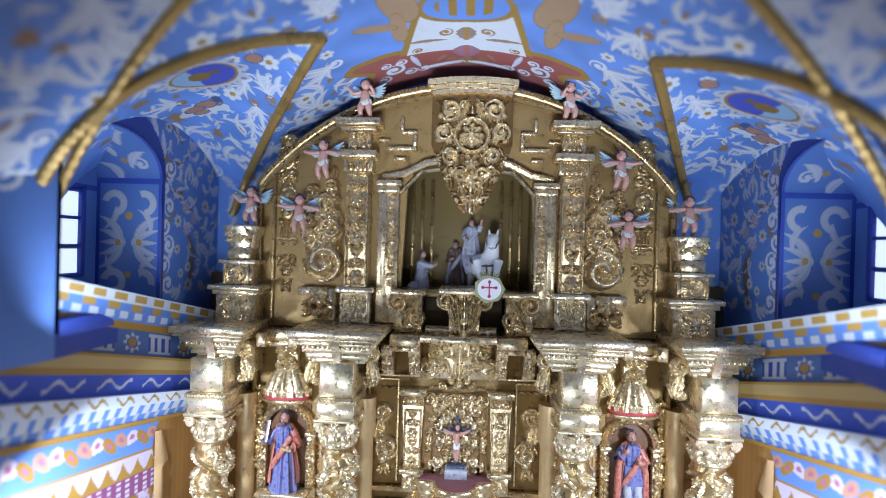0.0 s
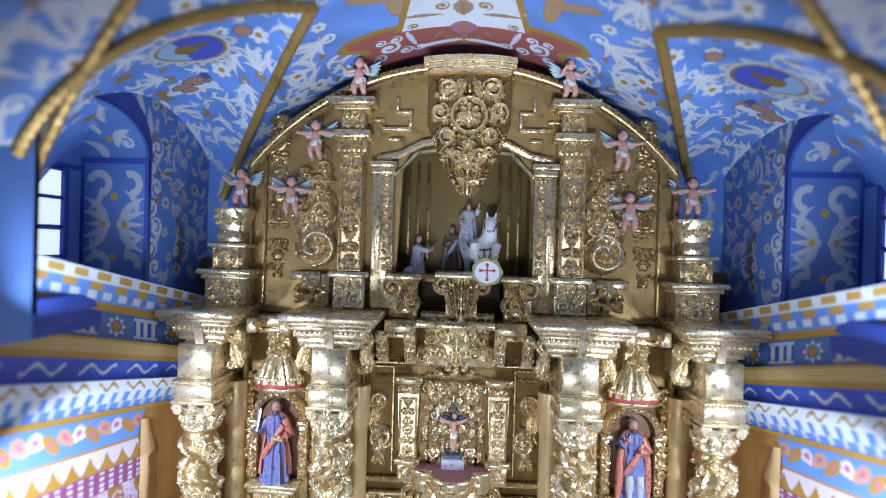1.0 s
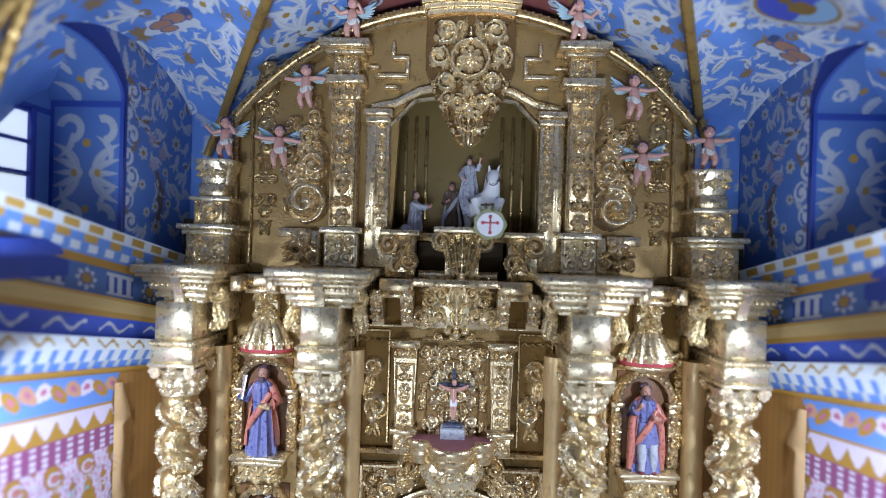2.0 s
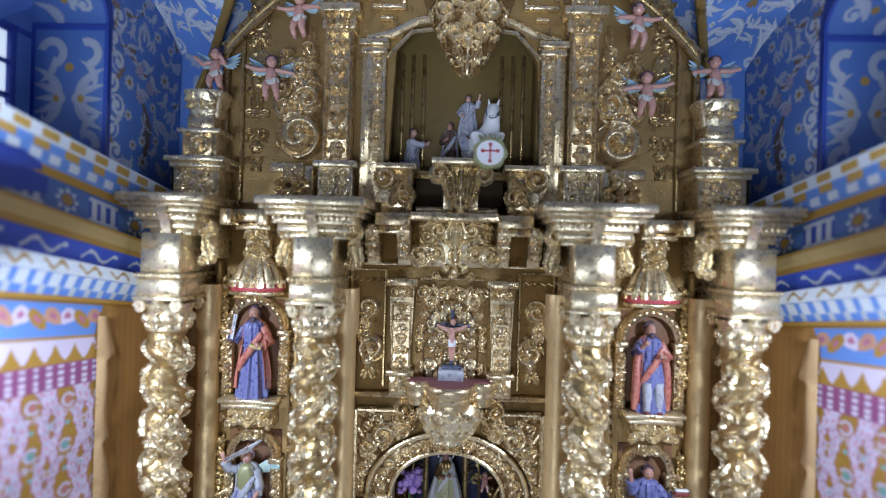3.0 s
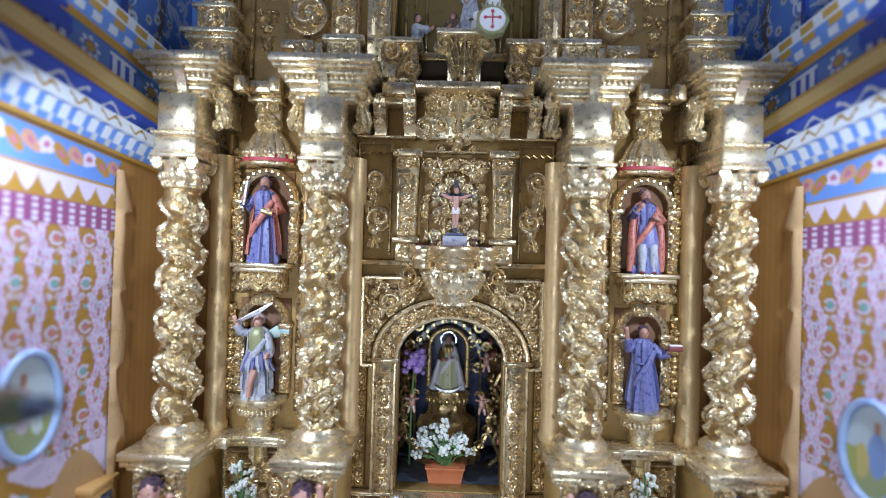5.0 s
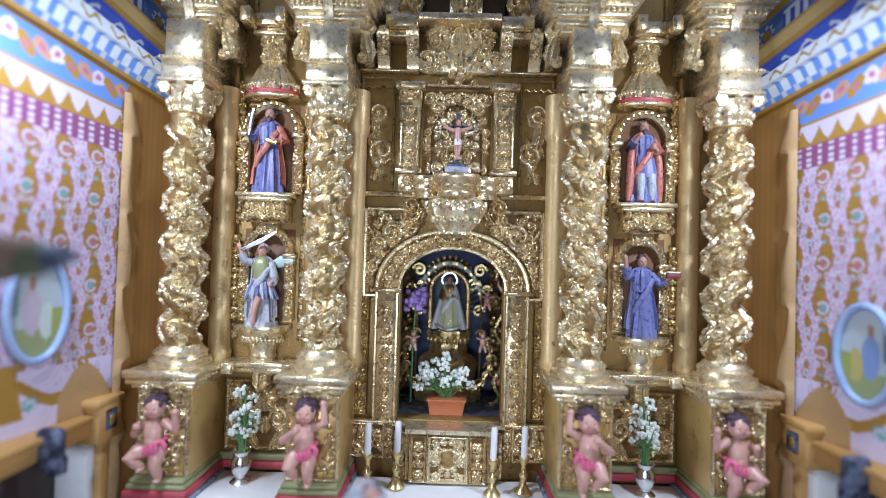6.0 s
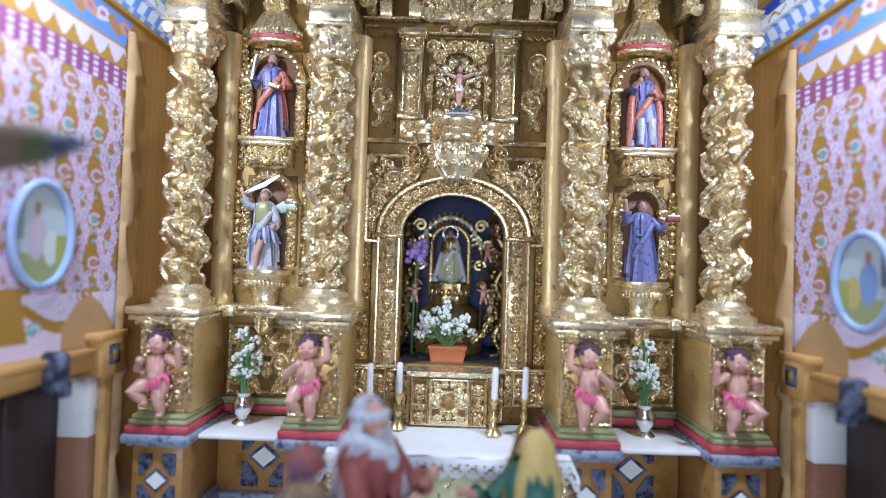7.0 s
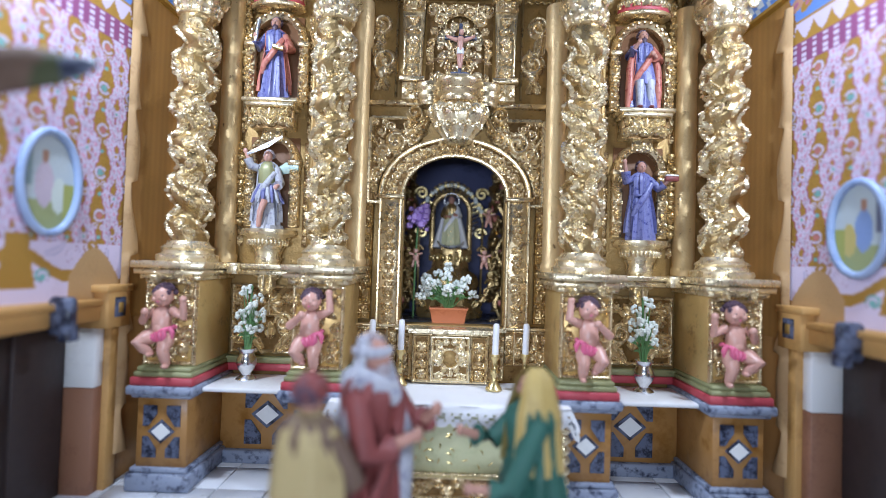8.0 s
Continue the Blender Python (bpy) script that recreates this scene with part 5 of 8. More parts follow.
# ---- saints' niches
for g in (-1, 1):
    x = g * 0.207
    # upper niche: flat red-brown ground darkened like a shaded hollow, arch on little piers, domed canopy
    p = Solid(NICHE_SHADE)
    p.box(x - 0.028, x + 0.028, 0.6985, 0.7, 0.403, 0.505, 0.0003)
    p.box(x - 0.028, x + 0.028, 0.6985, 0.7, 0.262, 0.365, 0.0003)
    nich = part("niche_ground", p, altar, "flat red-brown niche back, darkened for the hollow's shade")
    for z0, zs, rad, b in ((0.404, 0.473, 0.031, 0.034), (0.262, 0.338, 0.026, 0.030)):
        p = Solid(GOLD)
        V = []
        n = 24
        for i in range(n + 1):
            a = math.pi * i / n
            for r, y in ((rad - 0.006, 0.699), (rad - 0.006, 0.690), (rad - 0.002, 0.687), (rad + 0.002, 0.690), (rad + 0.003, 0.699)):
                V.append((x + r * math.cos(a), y, zs + r * 1.08 * math.sin(a)))
        p.raw(V, grid_faces(n + 1, 5))
        for k in range(13):
            a = math.pi * (k + 0.5) / 13
            p.ball((x + (rad - 0.002) * math.cos(a), 0.687, zs + (rad - 0.002) * 1.08 * math.sin(a)), 0.0024, n=6)
        for e in (-1, 1):
            xx = x + e * (rad - 0.001)
            p.box(xx - 0.0055, xx + 0.0055, 0.690, 0.699, z0, zs - 0.004)
            p.box(xx - 0.007, xx + 0.007, 0.687, 0.699, zs - 0.006, zs)
            p.relief(xx, (z0 + zs) / 2 - 0.003, 0.010, zs - z0 - 0.008, 0.690, string_of(zs - z0 - 0.008, 0.005, 31, 0.003))
        part("niche_arch", p, nich, "gilded niche arch on piers")
    # panels beside the niche
    p = Solid(GOLD)
    for e in (-1, 1):
        p.relief(x + e * 0.041, 0.440, 0.013, 0.14, 0.6995, string_of(0.14, 0.006, 77 + e, 0.003), base=0.0005)
        p.relief(x + e * 0.040, 0.300, 0.013, 0.12, 0.6995, string_of(0.12, 0.006, 87 + e, 0.003), base=0.0005)
    part("niche_strip", p, nich)
    p = Solid(GOLD)
    p.lathe([(0.001, 0.556), (0.008, 0.555), (0.0125, 0.550), (0.0175, 0.543), (0.0215, 0.536), (0.0250, 0.529), (0.0280, 0.5225), (0.0285, 0.518)], x, 0.692, 60, 0.60, 15, 0.07)
    can = part("canopy", p, nich, "fluted gilt dome canopy with a crimson hem")
    p = Solid(RED)
    p.lathe([(0.0272, 0.5235), (0.0285, 0.522), (0.029, 0.516), (0.0275, 0.514)], x, 0.692, 32, 0.55)
    p.use(GOLD).lathe([(0.0290, 0.5145), (0.031, 0.5135), (0.031, 0.511), (0.029, 0.5095)], x, 0.692, 32, 0.55)
    for k in range(20):
        a = math.pi + math.pi * (k + 0.5) / 20
        p.use(GOLD_PALE).ball((x + 0.0283 * math.cos(a), 0.692 + 0.0283 * 0.56 * math.sin(a), 0.524), 0.0023, 0.0015, 0.0028, 6)
    part("hem", p, can, "crimson hem with gilt fringe")
    p = Solid(GOLD_PALE)
    p.relief(x, 0.567, 0.030, 0.036, 0.688, foliage(0.030, 0.036, 0.0055, 14, 0.006) + [("v", -0.008, 0.006, 0.006, 0.006, -1, 0.1), ("v", 0.008, 0.006, 0.006, 0.006, 1, 0.1)])
    p.box(x - 0.013, x + 0.013, 0.688, YB, 0.551, 0.584)
    part("canopy_finial", p, can)
    # brackets for the statues
    p = Solid(GOLD_PALE)
    for z0, z1, half in ((0.399, 0.4035, 0.031), (0.394, 0.3985, 0.027)):
        p.box(x - half, x + half, 0.672, YB, z0, z1)
    p.relief(x, 0.383, 0.050, 0.024, 0.680, foliage(0.05, 0.024, 0.006, 3, 0.006), base=0.001)
    p.box(x - 0.024, x + 0.024, 0.681, YB, 0.372, 0.394)
    p.box(x - 0.012, x + 0.012, 0.686, YB, 0.358, 0.372)
    p.relief(x, 0.365, 0.024, 0.016, 0.686, foliage(0.024, 0.016, 0.005, 4, 0.004))
    part("statue_bracket", p, nich, "carved gilt bracket")
    p = Solid(GOLD_PALE)
    p.lathe([(0.010, 0.216), (0.013, 0.221), (0.015, 0.226), (0.0135, 0.229), (0.017, 0.238), (0.022, 0.247), (0.0245, 0.2505), (0.028, 0.252), (0.030, 0.2545), (0.0295, 0.2585)], x, 0.688, 32, 0.8, 16, 0.03)
    for k in range(15):
        a = math.pi + math.pi * (k + 0.5) / 15
        p.ball((x + 0.0215 * math.cos(a), 0.688 + 0.0215 * 0.8 * math.sin(a), 0.244), 0.0027, 0.0027, 0.0042, 6)
    part("statue_bracket", p, nich, "round carved gilt bracket")
    # inner edge of the bay
    p = Solid(GOLD_FLAT)
    p.box(g * 0.161, g * 0.166, 0.690, YB, 0.222, 0.545)
    p.box(g * 0.246, g * 0.251, 0.690, YB, 0.222, 0.545)
    part("bay_edge", p, altar)

# ---- middle bay: crest, upper niche with the cross, side drops
p = Solid(GOLD_PALE)
ms = foliage(0.096, 0.060, 0.0095, 42, 0.007) + [("v", g * 0.026, 0.024, 0.010, 0.009, -g, 0.3) for g in (-1, 1)] + [("v", g * 0.038, -0.016, 0.011, 0.009, g, 0.1) for g in (-1, 1)]
ms += [("b", g * 0.009, -0.030, 0.0042, 0.008) for g in (-1, 1)] + [("b", 0, -0.033, 0.005, 0.009), ("b", 0.0, -0.025, 0.004, 0.009)]
ms += [("r", 0, 0.030, 0.042, 0.006, 0, 0.004), ("l", 0, 0.008, 0.018, 0.009, math.pi / 2, 0.8)]
p.relief(0.002, 0.573, 0.104, 0.078, 0.690, ms)
p.box(-0.036, 0.036, 0.690, YB, 0.545, 0.605)
part("crest", p, altar, "large carved gilt scroll crest")
for g in (-1, 1):
    x = g * 0.0525
    p = Solid(GOLD)
    p.prism([(x - 0.0095, 0.436), (x + 0.0095, 0.436), (x + 0.0125, 0.512), (x - 0.0125, 0.512)], 0.690, YB)
    p.relief(x, 0.472, 0.022, 0.070, 0.690, string_of(0.070, 0.007, 6, 0.003) + frame_of(0.021, 0.070, 0.0012, 0.002))
    pil = part("pilaster", p, altar, "tapered gilt pilaster")
    p = Solid(GOLD)
    p.box(x - 0.016, x + 0.016, 0.682, YB, 0.524, 0.532)
    p.box(x - 0.013, x + 0.013, 0.686, YB, 0.512, 0.5235)
    p.relief(x, 0.518, 0.024, 0.012, 0.686, [("v", -0.007, 0, 0.006, 0.004, -1, 0), ("v", 0.007, 0, 0.006, 0.004, 1, 0), ("f", 0, 0, 0.004, 0.003, 5)])
    part("capital", p, pil)
    p = Solid(GOLD)
    p.box(x - 0.0145, x + 0.0145, 0.683, YB, 0.430, 0.436)
    p.box(x - 0.011, x + 0.011, 0.686, YB, 0.410, 0.4295)
    p.relief(x, 0.420, 0.020, 0.018, 0.686, foliage(0.02, 0.018, 0.005, 8, 0.003))
    part("base", p, pil)
    p = Solid(GOLD)
    p.relief(g * 0.087, 0.468, 0.032, 0.090, 0.6995, [("v", 0.003 * g, 0.032, 0.012, 0.006, g, 0.3), ("l", 0.006 * g, 0.012, 0.020, 0.005, 1.4, 0.4), ("v", -0.003 * g, -0.012, 0.015, 0.007, -g, 0.7), ("l", -0.004, -0.004, 0.012, 0.006, 1.9, 0.5), ("b", -0.002, -0.024, 0.008, 0.006), ("l", -0.004, -0.037, 0.010, 0.004, 1.3, 0.5), ("l", 0.003, -0.037, 0.010, 0.004, 1.9, 0.5)])
    part("fruit_drop", p, altar, "carved gilt hanging fruit drop")
p = Solid(GOLD)
niche_in = lambda X, Z: ~(((np.abs(X) < 0.0295) & (Z < 0.468) & (Z > 0.41)) | ((X / 0.0295) ** 2 + ((Z - 0.468) / 0.043) ** 2 < 1))
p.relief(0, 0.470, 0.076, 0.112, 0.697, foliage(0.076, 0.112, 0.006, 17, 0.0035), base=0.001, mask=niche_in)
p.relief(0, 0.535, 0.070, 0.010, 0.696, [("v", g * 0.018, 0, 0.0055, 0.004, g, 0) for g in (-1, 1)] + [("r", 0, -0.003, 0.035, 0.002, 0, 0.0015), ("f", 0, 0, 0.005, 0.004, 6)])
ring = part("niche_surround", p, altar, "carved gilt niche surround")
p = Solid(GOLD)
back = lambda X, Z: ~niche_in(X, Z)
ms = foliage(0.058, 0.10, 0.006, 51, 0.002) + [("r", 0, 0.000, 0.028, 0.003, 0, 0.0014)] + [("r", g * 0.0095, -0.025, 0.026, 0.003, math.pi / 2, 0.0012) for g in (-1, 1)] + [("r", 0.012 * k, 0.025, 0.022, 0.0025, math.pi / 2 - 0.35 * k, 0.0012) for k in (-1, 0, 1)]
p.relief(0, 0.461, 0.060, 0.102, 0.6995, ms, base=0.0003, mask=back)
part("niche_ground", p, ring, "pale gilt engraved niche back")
# shelf with its corbel over the great arch
def lobe(s, x, y, r):
    """One round lobe of the moulded shelf."""
    s.lathe([(0.74 * r, 0.4025), (0.80 * r, 0.4060), (0.79 * r, 0.4085), (0.90 * r, 0.4110), (0.93 * r, 0.4140), (0.89 * r, 0.4155), (0.97 * r, 0.4190), (1.03 * r, 0.4220), (1.04 * r, 0.4255), (1.0 * r, 0.4270), (0.2 * r, 0.4272)], x, y, 40)


p = Solid(GOLD)
lobe(p, 0.001, 0.676, 0.026)
for g in (-1, 1):
    lobe(p, g * 0.0315, 0.690, 0.0165)
shelf = part("shelf", p, altar, "three-lobed moulded gilt shelf")
p = Solid(PLUM)
p.lathe([(0.0235, 0.4266), (0.0238, 0.4274), (0.0225, 0.4278), (0.001, 0.4279)], 0.001, 0.677, 32)
p.prism([(-0.043, 0.4260), (0.043, 0.4260), (0.043, 0.4277), (-0.043, 0.4277)], 0.680, 0.6965)
part("cushion", p, shelf, "plum-coloured cloth top")
p = Solid(GOLD)
p.box(-0.110, 0.110, 0.692, YB, 0.405, 0.4105)
part("string_course", p, altar)
p = Solid(GOLD_PALE)
p.lathe([(0.010, 0.360), (0.017, 0.364), (0.016, 0.367), (0.024, 0.376), (0.031, 0.387), (0.033, 0.395), (0.0285, 0.4020), (0.027, 0.4050)], 0.001, 0.688, 48, 0.85, 12, 0.06)
rnd = random.Random(29)
for k in range(11):
    a = math.pi * (1 + (k + 0.5) / 11)
    for z, q, r in ((0.3945, 0.033, 0.0052), (0.3790, 0.026, 0.0042)):
        b = a + (0.14 if z < 0.38 else 0)
        cx, cy = 0.001 + q * math.cos(b), 0.688 + 0.85 * q * math.sin(b)
        hand = 1 if k % 2 else -1
        pts = [(cx - math.sin(b) * hand * r * (1 - 0.75 * t) * math.cos(6.5 * t), cy - 0.0015, z + r * (1 - 0.75 * t) * math.sin(6.5 * t)) for t in np.linspace(0, 1, 14)]
        p.tube(pts, [0.0015] * 14, 5)
corbel = part("shelf_corbel", p, altar, "bowl-shaped gilt corbel of carved leaves")
for g in (-1, 1):
    p = Solid(GOLD)
    p.relief(g * 0.044, 0.388, 0.030, 0.036, 0.695, [("v", g * 0.004, 0.007, 0.010, 0.009, g, 0.2), ("l", -g * 0.006, -0.004, 0.014, 0.008, 1.57 + g * 0.6, 0.4), ("v", -g * 0.004, -0.011, 0.0065, 0.007, -g, 0.6), ("b", g * 0.010, -0.003, 0.0035, 0.006)])
    part("leaf_wing", p, corbel)

for g in (-1, 1):
    p = Solid(GOLD_DEEP)
    for a, b, c, d in ((0.0715, 0.416, 0.0715, 0.540), (0.1075, 0.416, 0.1075, 0.540), (0.0715, 0.540, 0.1075, 0.540), (0.0715, 0.5145, 0.0715, 0.516)):
        p.tube([(g * a, 0.6985, b), (g * c, 0.6985, d)], 0.0016, 6)
    for k in range(9):
        p.tube([(g * (0.0735 + 0.004 * k), 0.6985, 0.528 + 0.003 * (k % 2)), (g * (0.0775 + 0.004 * k), 0.6985, 0.531 - 0.003 * (k % 2))], 0.0012, 5)
    part("panel_moulding", p, altar)
    p = Solid(GOLD_DEEP)
    p.relief(g * 0.097, 0.567, 0.022, 0.034, 0.6998, foliage(0.022, 0.034, 0.007, 36, 0.003))
    part("frieze_ornament", p, altar)
    for z0, z1 in ((0.425, 0.530), (0.262, 0.362)):
        p = Solid(GOLD_DEEP)
        p.relief(g * 0.2415, (z0 + z1) / 2, 0.010, z1 - z0, 0.690, string_of(z1 - z0, 0.0045, 91, 0.002))
        part("edge_ornament", p, altar)
    # carved sides of the upper board
    p = Solid(GOLD_DEEP)
    p.relief(g * 0.216, 0.740, 0.026, 0.200, 0.6998, foliage(0.026, 0.20, 0.008, 37, 0.0025, False))
    part("board_ornament", p, altar)

# ---- great arch and the panels round it
ell = lambda X, Z, a, b: (X / a) ** 2 + (np.maximum(Z - 0.303, 0) / b) ** 2
p = Solid(GOLD)
band = lambda X, Z: (ell(X, Z, 0.084, 0.0655) < 1) & (ell(X, Z, 0.0605, 0.0475) > 1) & (Z > 0.303)
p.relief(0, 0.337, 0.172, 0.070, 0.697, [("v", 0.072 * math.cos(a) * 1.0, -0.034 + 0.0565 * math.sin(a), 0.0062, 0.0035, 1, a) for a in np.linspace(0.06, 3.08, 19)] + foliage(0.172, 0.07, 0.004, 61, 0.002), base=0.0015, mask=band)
for a, b, r in ((0.084, 0.0655, 0.0026), (0.0595, 0.0465, 0.0024)):
    p.tube([(a * math.cos(t), 0.694, 0.303 + b * math.sin(t)) for t in np.linspace(0, math.pi, 41)], r, 7)
p.relief(0, 0.357, 0.050, 0.018, 0.694, foliage(0.05, 0.018, 0.006, 71, 0.004))
arch = part("arch", p, altar, "carved gilt arch band")
span = lambda X, Z: (ell(X, Z, 0.088, 0.0695) > 1) & (np.abs(X) < 0.0985) & ((np.abs(X) > 0.030 + 0.45 * np.clip(0.39 - Z, 0, 0.03)) | (Z < 0.352))
for g in (-1, 1):
    p = Solid(GOLD)
    q = lambda X, Z, g=g: span(X, Z) & (X * g > 0.02)
    ms = [("v", 0.005 * g, 0.018, 0.013, 0.005, g, 0.2), ("v", -0.017 * g, 0.024, 0.010, 0.005, -g, 0.5), ("v", 0.020 * g, 0.006, 0.009, 0.0045, g, 0.1), ("v", 0.024 * g, -0.018, 0.008, 0.004, -g, 0.8), ("l", 0.014 * g, -0.010, 0.018, 0.004, 1.57 - g * 0.5, 0.3), ("v", 0.027 * g, -0.036, 0.006, 0.004, g, 0.4)]
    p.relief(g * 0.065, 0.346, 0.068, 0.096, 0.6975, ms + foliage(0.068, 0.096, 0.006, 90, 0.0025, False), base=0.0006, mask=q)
    for k in ((0.0985, 0.2945, 0.0985, 0.391), (0.0965, 0.391, 0.045, 0.391), (0.085, 0.2945, 0.0985, 0.2945)):
        p.tube([(g * k[0], 0.695, k[1]), (g * k[2], 0.695, k[3])], 0.0022, 6)
    part("spandrel", p, arch, "carved gilt spandrel panel")
for g in (-1, 1):
    p = Solid(GOLD)
    p.box(g * 0.0595, g * 0.0845, 0.692, YB, 0.157, 0.2985, 0.001)
    p.box(g * 0.0565, g * 0.0875, 0.689, YB, 0.2985, 0.3035, 0.001)
    p.relief(g * 0.072, 0.228, 0.014, 0.138, 0.692, string_of(0.138, 0.0068, 12, 0.0035))
    for xx in (0.0605, 0.0835):
        p.tube([(g * xx, 0.691, 0.158), (g * xx, 0.691, 0.298)], 0.0017, 6)
    part("jamb", p, arch, "carved gilt jamb")
    p = Solid(GOLD_DEEP)
    p.relief(g * 0.101, 0.276, 0.019, 0.230, 0.6985, string_of(0.23, 0.0075, 33, 0.003) + frame_of(0.019, 0.23, 0.0012, 0.002), base=0.0006)
    part("outer_strip", p, arch)
    p = Solid(GOLD_FLAT)
    p.box(g * 0.1105, g * 0.1145, 0.686, YB, 0.150, 0.545)
    part("bay_edge", p, altar)
    p = Solid(GOLD)
    p.relief(g * 0.096, 0.134, 0.052, 0.040, 0.698, foliage(0.05, 0.038, 0.008, 27, 0.004) + frame_of(0.052, 0.04, 0.0018, 0.003), base=0.0006)
    p.relief(g * 0.0655, 0.134, 0.010, 0.040, 0.697, string_of(0.036, 0.005, 28, 0.003) + frame_of(0.010, 0.04, 0.001, 0.002), base=0.0006)
    p.box(g * 0.058, g * 0.124, 0.690, YB, 0.154, 0.1575)
    part("lower_panel", p, altar, "framed carved gilt panel")

# ---- tabernacle
tab = thing("tabernacle", (0, 0.69, 0.097), "gilded tabernacle with carved panels on the altar", "tabernacle")
p = Solid(GOLD)
p.prism([(-0.041, 0.0975), (0.041, 0.0975), (0.041, 0.150), (-0.041, 0.150)], 0.6755, 0.6985)
body = part("body", p, tab)
p = Solid(GOLD_PALE)
p.relief(0, 0.124, 0.044, 0.050, 0.6755, frame_of(0.044, 0.05, 0.0016, 0.003) + [m for m in foliage(0.04, 0.046, 0.005, 19, 0.0025) if math.hypot(m[1], m[2]) > 0.011] + [("c", 0, 0, 0.0115, 0.003, 0.0012, 0, 6.28)], base=0.0004)
p.use(GOLD_FLAT).box(-0.008, 0.008, 0.6742, 0.6758, 0.1145, 0.1335)
part("door", p, tab, "small carved gilt door")
for g in (-1, 1):
    p = Solid(GOLD)
    p.relief(g * 0.0315, 0.124, 0.018, 0.050, 0.6755, string_of(0.046, 0.006, 41, 0.003) + frame_of(0.018, 0.05, 0.0012, 0.003), base=0.0004)
    p.turn = pose(g * 0.0495, 0.6835, 0.124, 0, 0, g * 38)
    p.relief(0, 0, 0.020, 0.050, 0.0, foliage(0.018, 0.046, 0.005, 43, 0.003) + frame_of(0.02, 0.05, 0.0014, 0.003), base=0.0005)
    part("side_panel", p, tab)
p = Solid(GOLD_PALE)
p.prism([(-0.062, 0.1515), (0.062, 0.1515), (0.062, 0.156), (-0.062, 0.156)], 0.6905, 0.698)
p.prism([(-0.046, 0.1515), (0.046, 0.1515), (0.046, 0.156), (-0.046, 0.156)], 0.669, 0.6903)
part("top_moulding", p, tab)

# ---- interior of the main niche: lit shrine seen through the arch
p = Solid(material_cache("blue_shrine_wall", ((0.018, 0.021, 0.040), (0.075, 0.085, 0.17)), 0.45))
p.box(-0.0825, 0.0825, 0.836, 0.842, 0.1570, 0.3945)
shrine = part("shrine", p, altar, "small blue shrine room behind the arch")
for bx in ((-0.087, -0.083, 0.721, 0.842, 0.15, 0.40), (0.083, 0.087, 0.721, 0.842, 0.15, 0.40), (-0.0825, 0.0825, 0.721, 0.842, 0.395, 0.40)):
    p = Solid(NICHE)
    p.box(*bx)
    part("shrine_wall", p, shrine, "dim brown shrine wall")
p = Solid(material_cache("dark_blue_shrine_floor", ((0.02, 0.025, 0.04), (0.07, 0.08, 0.11)), 0.25))
p.box(-0.0825, 0.0825, 0.7205, 0.8355, 0.150, 0.1565)
part("shrine_floor", p, shrine, "dark glossy shrine floor")
for g in (-1, 1):
    p = Solid(GOLD_DEEP)
    rnd = random.Random(6)
    p.relief(g * 0.066, 0.265, 0.034, 0.215, 0.834, foliage(0.034, 0.215, 0.008, 15, 0.010, False))
    p.tube([(g * (0.068 - 0.008 * math.sin(k * 0.9)), 0.81, 0.157 + 0.010 * k) for k in range(20)], 0.0030, 7)
    for k in range(70):
        z = rnd.uniform(0.17, 0.36)
        p.use(GOLD_DEEP if k % 5 else ROSE).ball((g * (0.066 + rnd.uniform(-0.013, 0.011)), 0.806 + rnd.uniform(-0.008, 0.008), z), rnd.uniform(0.002, 0.005), rnd.uniform(0.002, 0.004), rnd.uniform(0.002, 0.006), 6)
    part("gilt_garland", p, shrine, "gilded garland at the shrine wall")
p = Solid(GOLD_DEEP)
p.lathe([(0.040, 0.157), (0.042, 0.165), (0.032, 0.175), (0.034, 0.190), (0.037, 0.203), (0.034, 0.212), (0.024, 0.218), (0.022, 0.230), (0.027, 0.242), (0.026, 0.2455)], -0.003, 0.785, 36, 0.55, 14, 0.06)
for k in range(9):
    a = math.pi * (1 + (k + 0.5) / 9)
    p.use(BRASS).ball((-0.003 + 0.025 * math.cos(a), 0.785 + 0.015 * math.sin(a), 0.234), 0.0034, 0.003, 0.0055, 6)
part("throne", p, shrine, "dark gilt throne of curling scrolls")
p = Solid(GOLD_DEEP)
for g in (-1, 1):
    p.tube([(-0.003 + g * (0.025 if k < 9 else 0.025 * math.cos((k - 8) * 0.157)), 0.800, 0.246 + 0.006 * k if k < 9 else 0.296 + 0.025 * math.sin((k - 8) * 0.157)) for k in range(19)], 0.0036, 7, 0.6)
backing = part("shrine_arch", p, shrine, "dark gilt arch behind the statue")
for g in (-1, 1):
    p = Solid(STEEL)
    for k in range(7):
        z = 0.268 + 0.0062 * k
        p.tube([(-0.003 + g * 0.028, 0.803, z), (-0.003 + g * (0.039 - 0.0012 * k), 0.803, z + 0.004)], [0.0016, 0.0009], 5)
    part("silver_rays", p, backing, "small silver rays")
p = Solid(GOLD_DEEP)
for k in range(-4, 5):
    a = math.pi / 2 + 0.26 * k
    p.tube([(-0.003 + 0.020 * math.cos(a), 0.826, 0.310 + 0.016 * math.sin(a)), (-0.003 + 0.034 * math.cos(a), 0.828, 0.312 + 0.030 * math.sin(a))], [0.0016, 0.0032], 6, 0.5)
part("shell_fan", p, shrine, "dark gilt shell fan on blue")
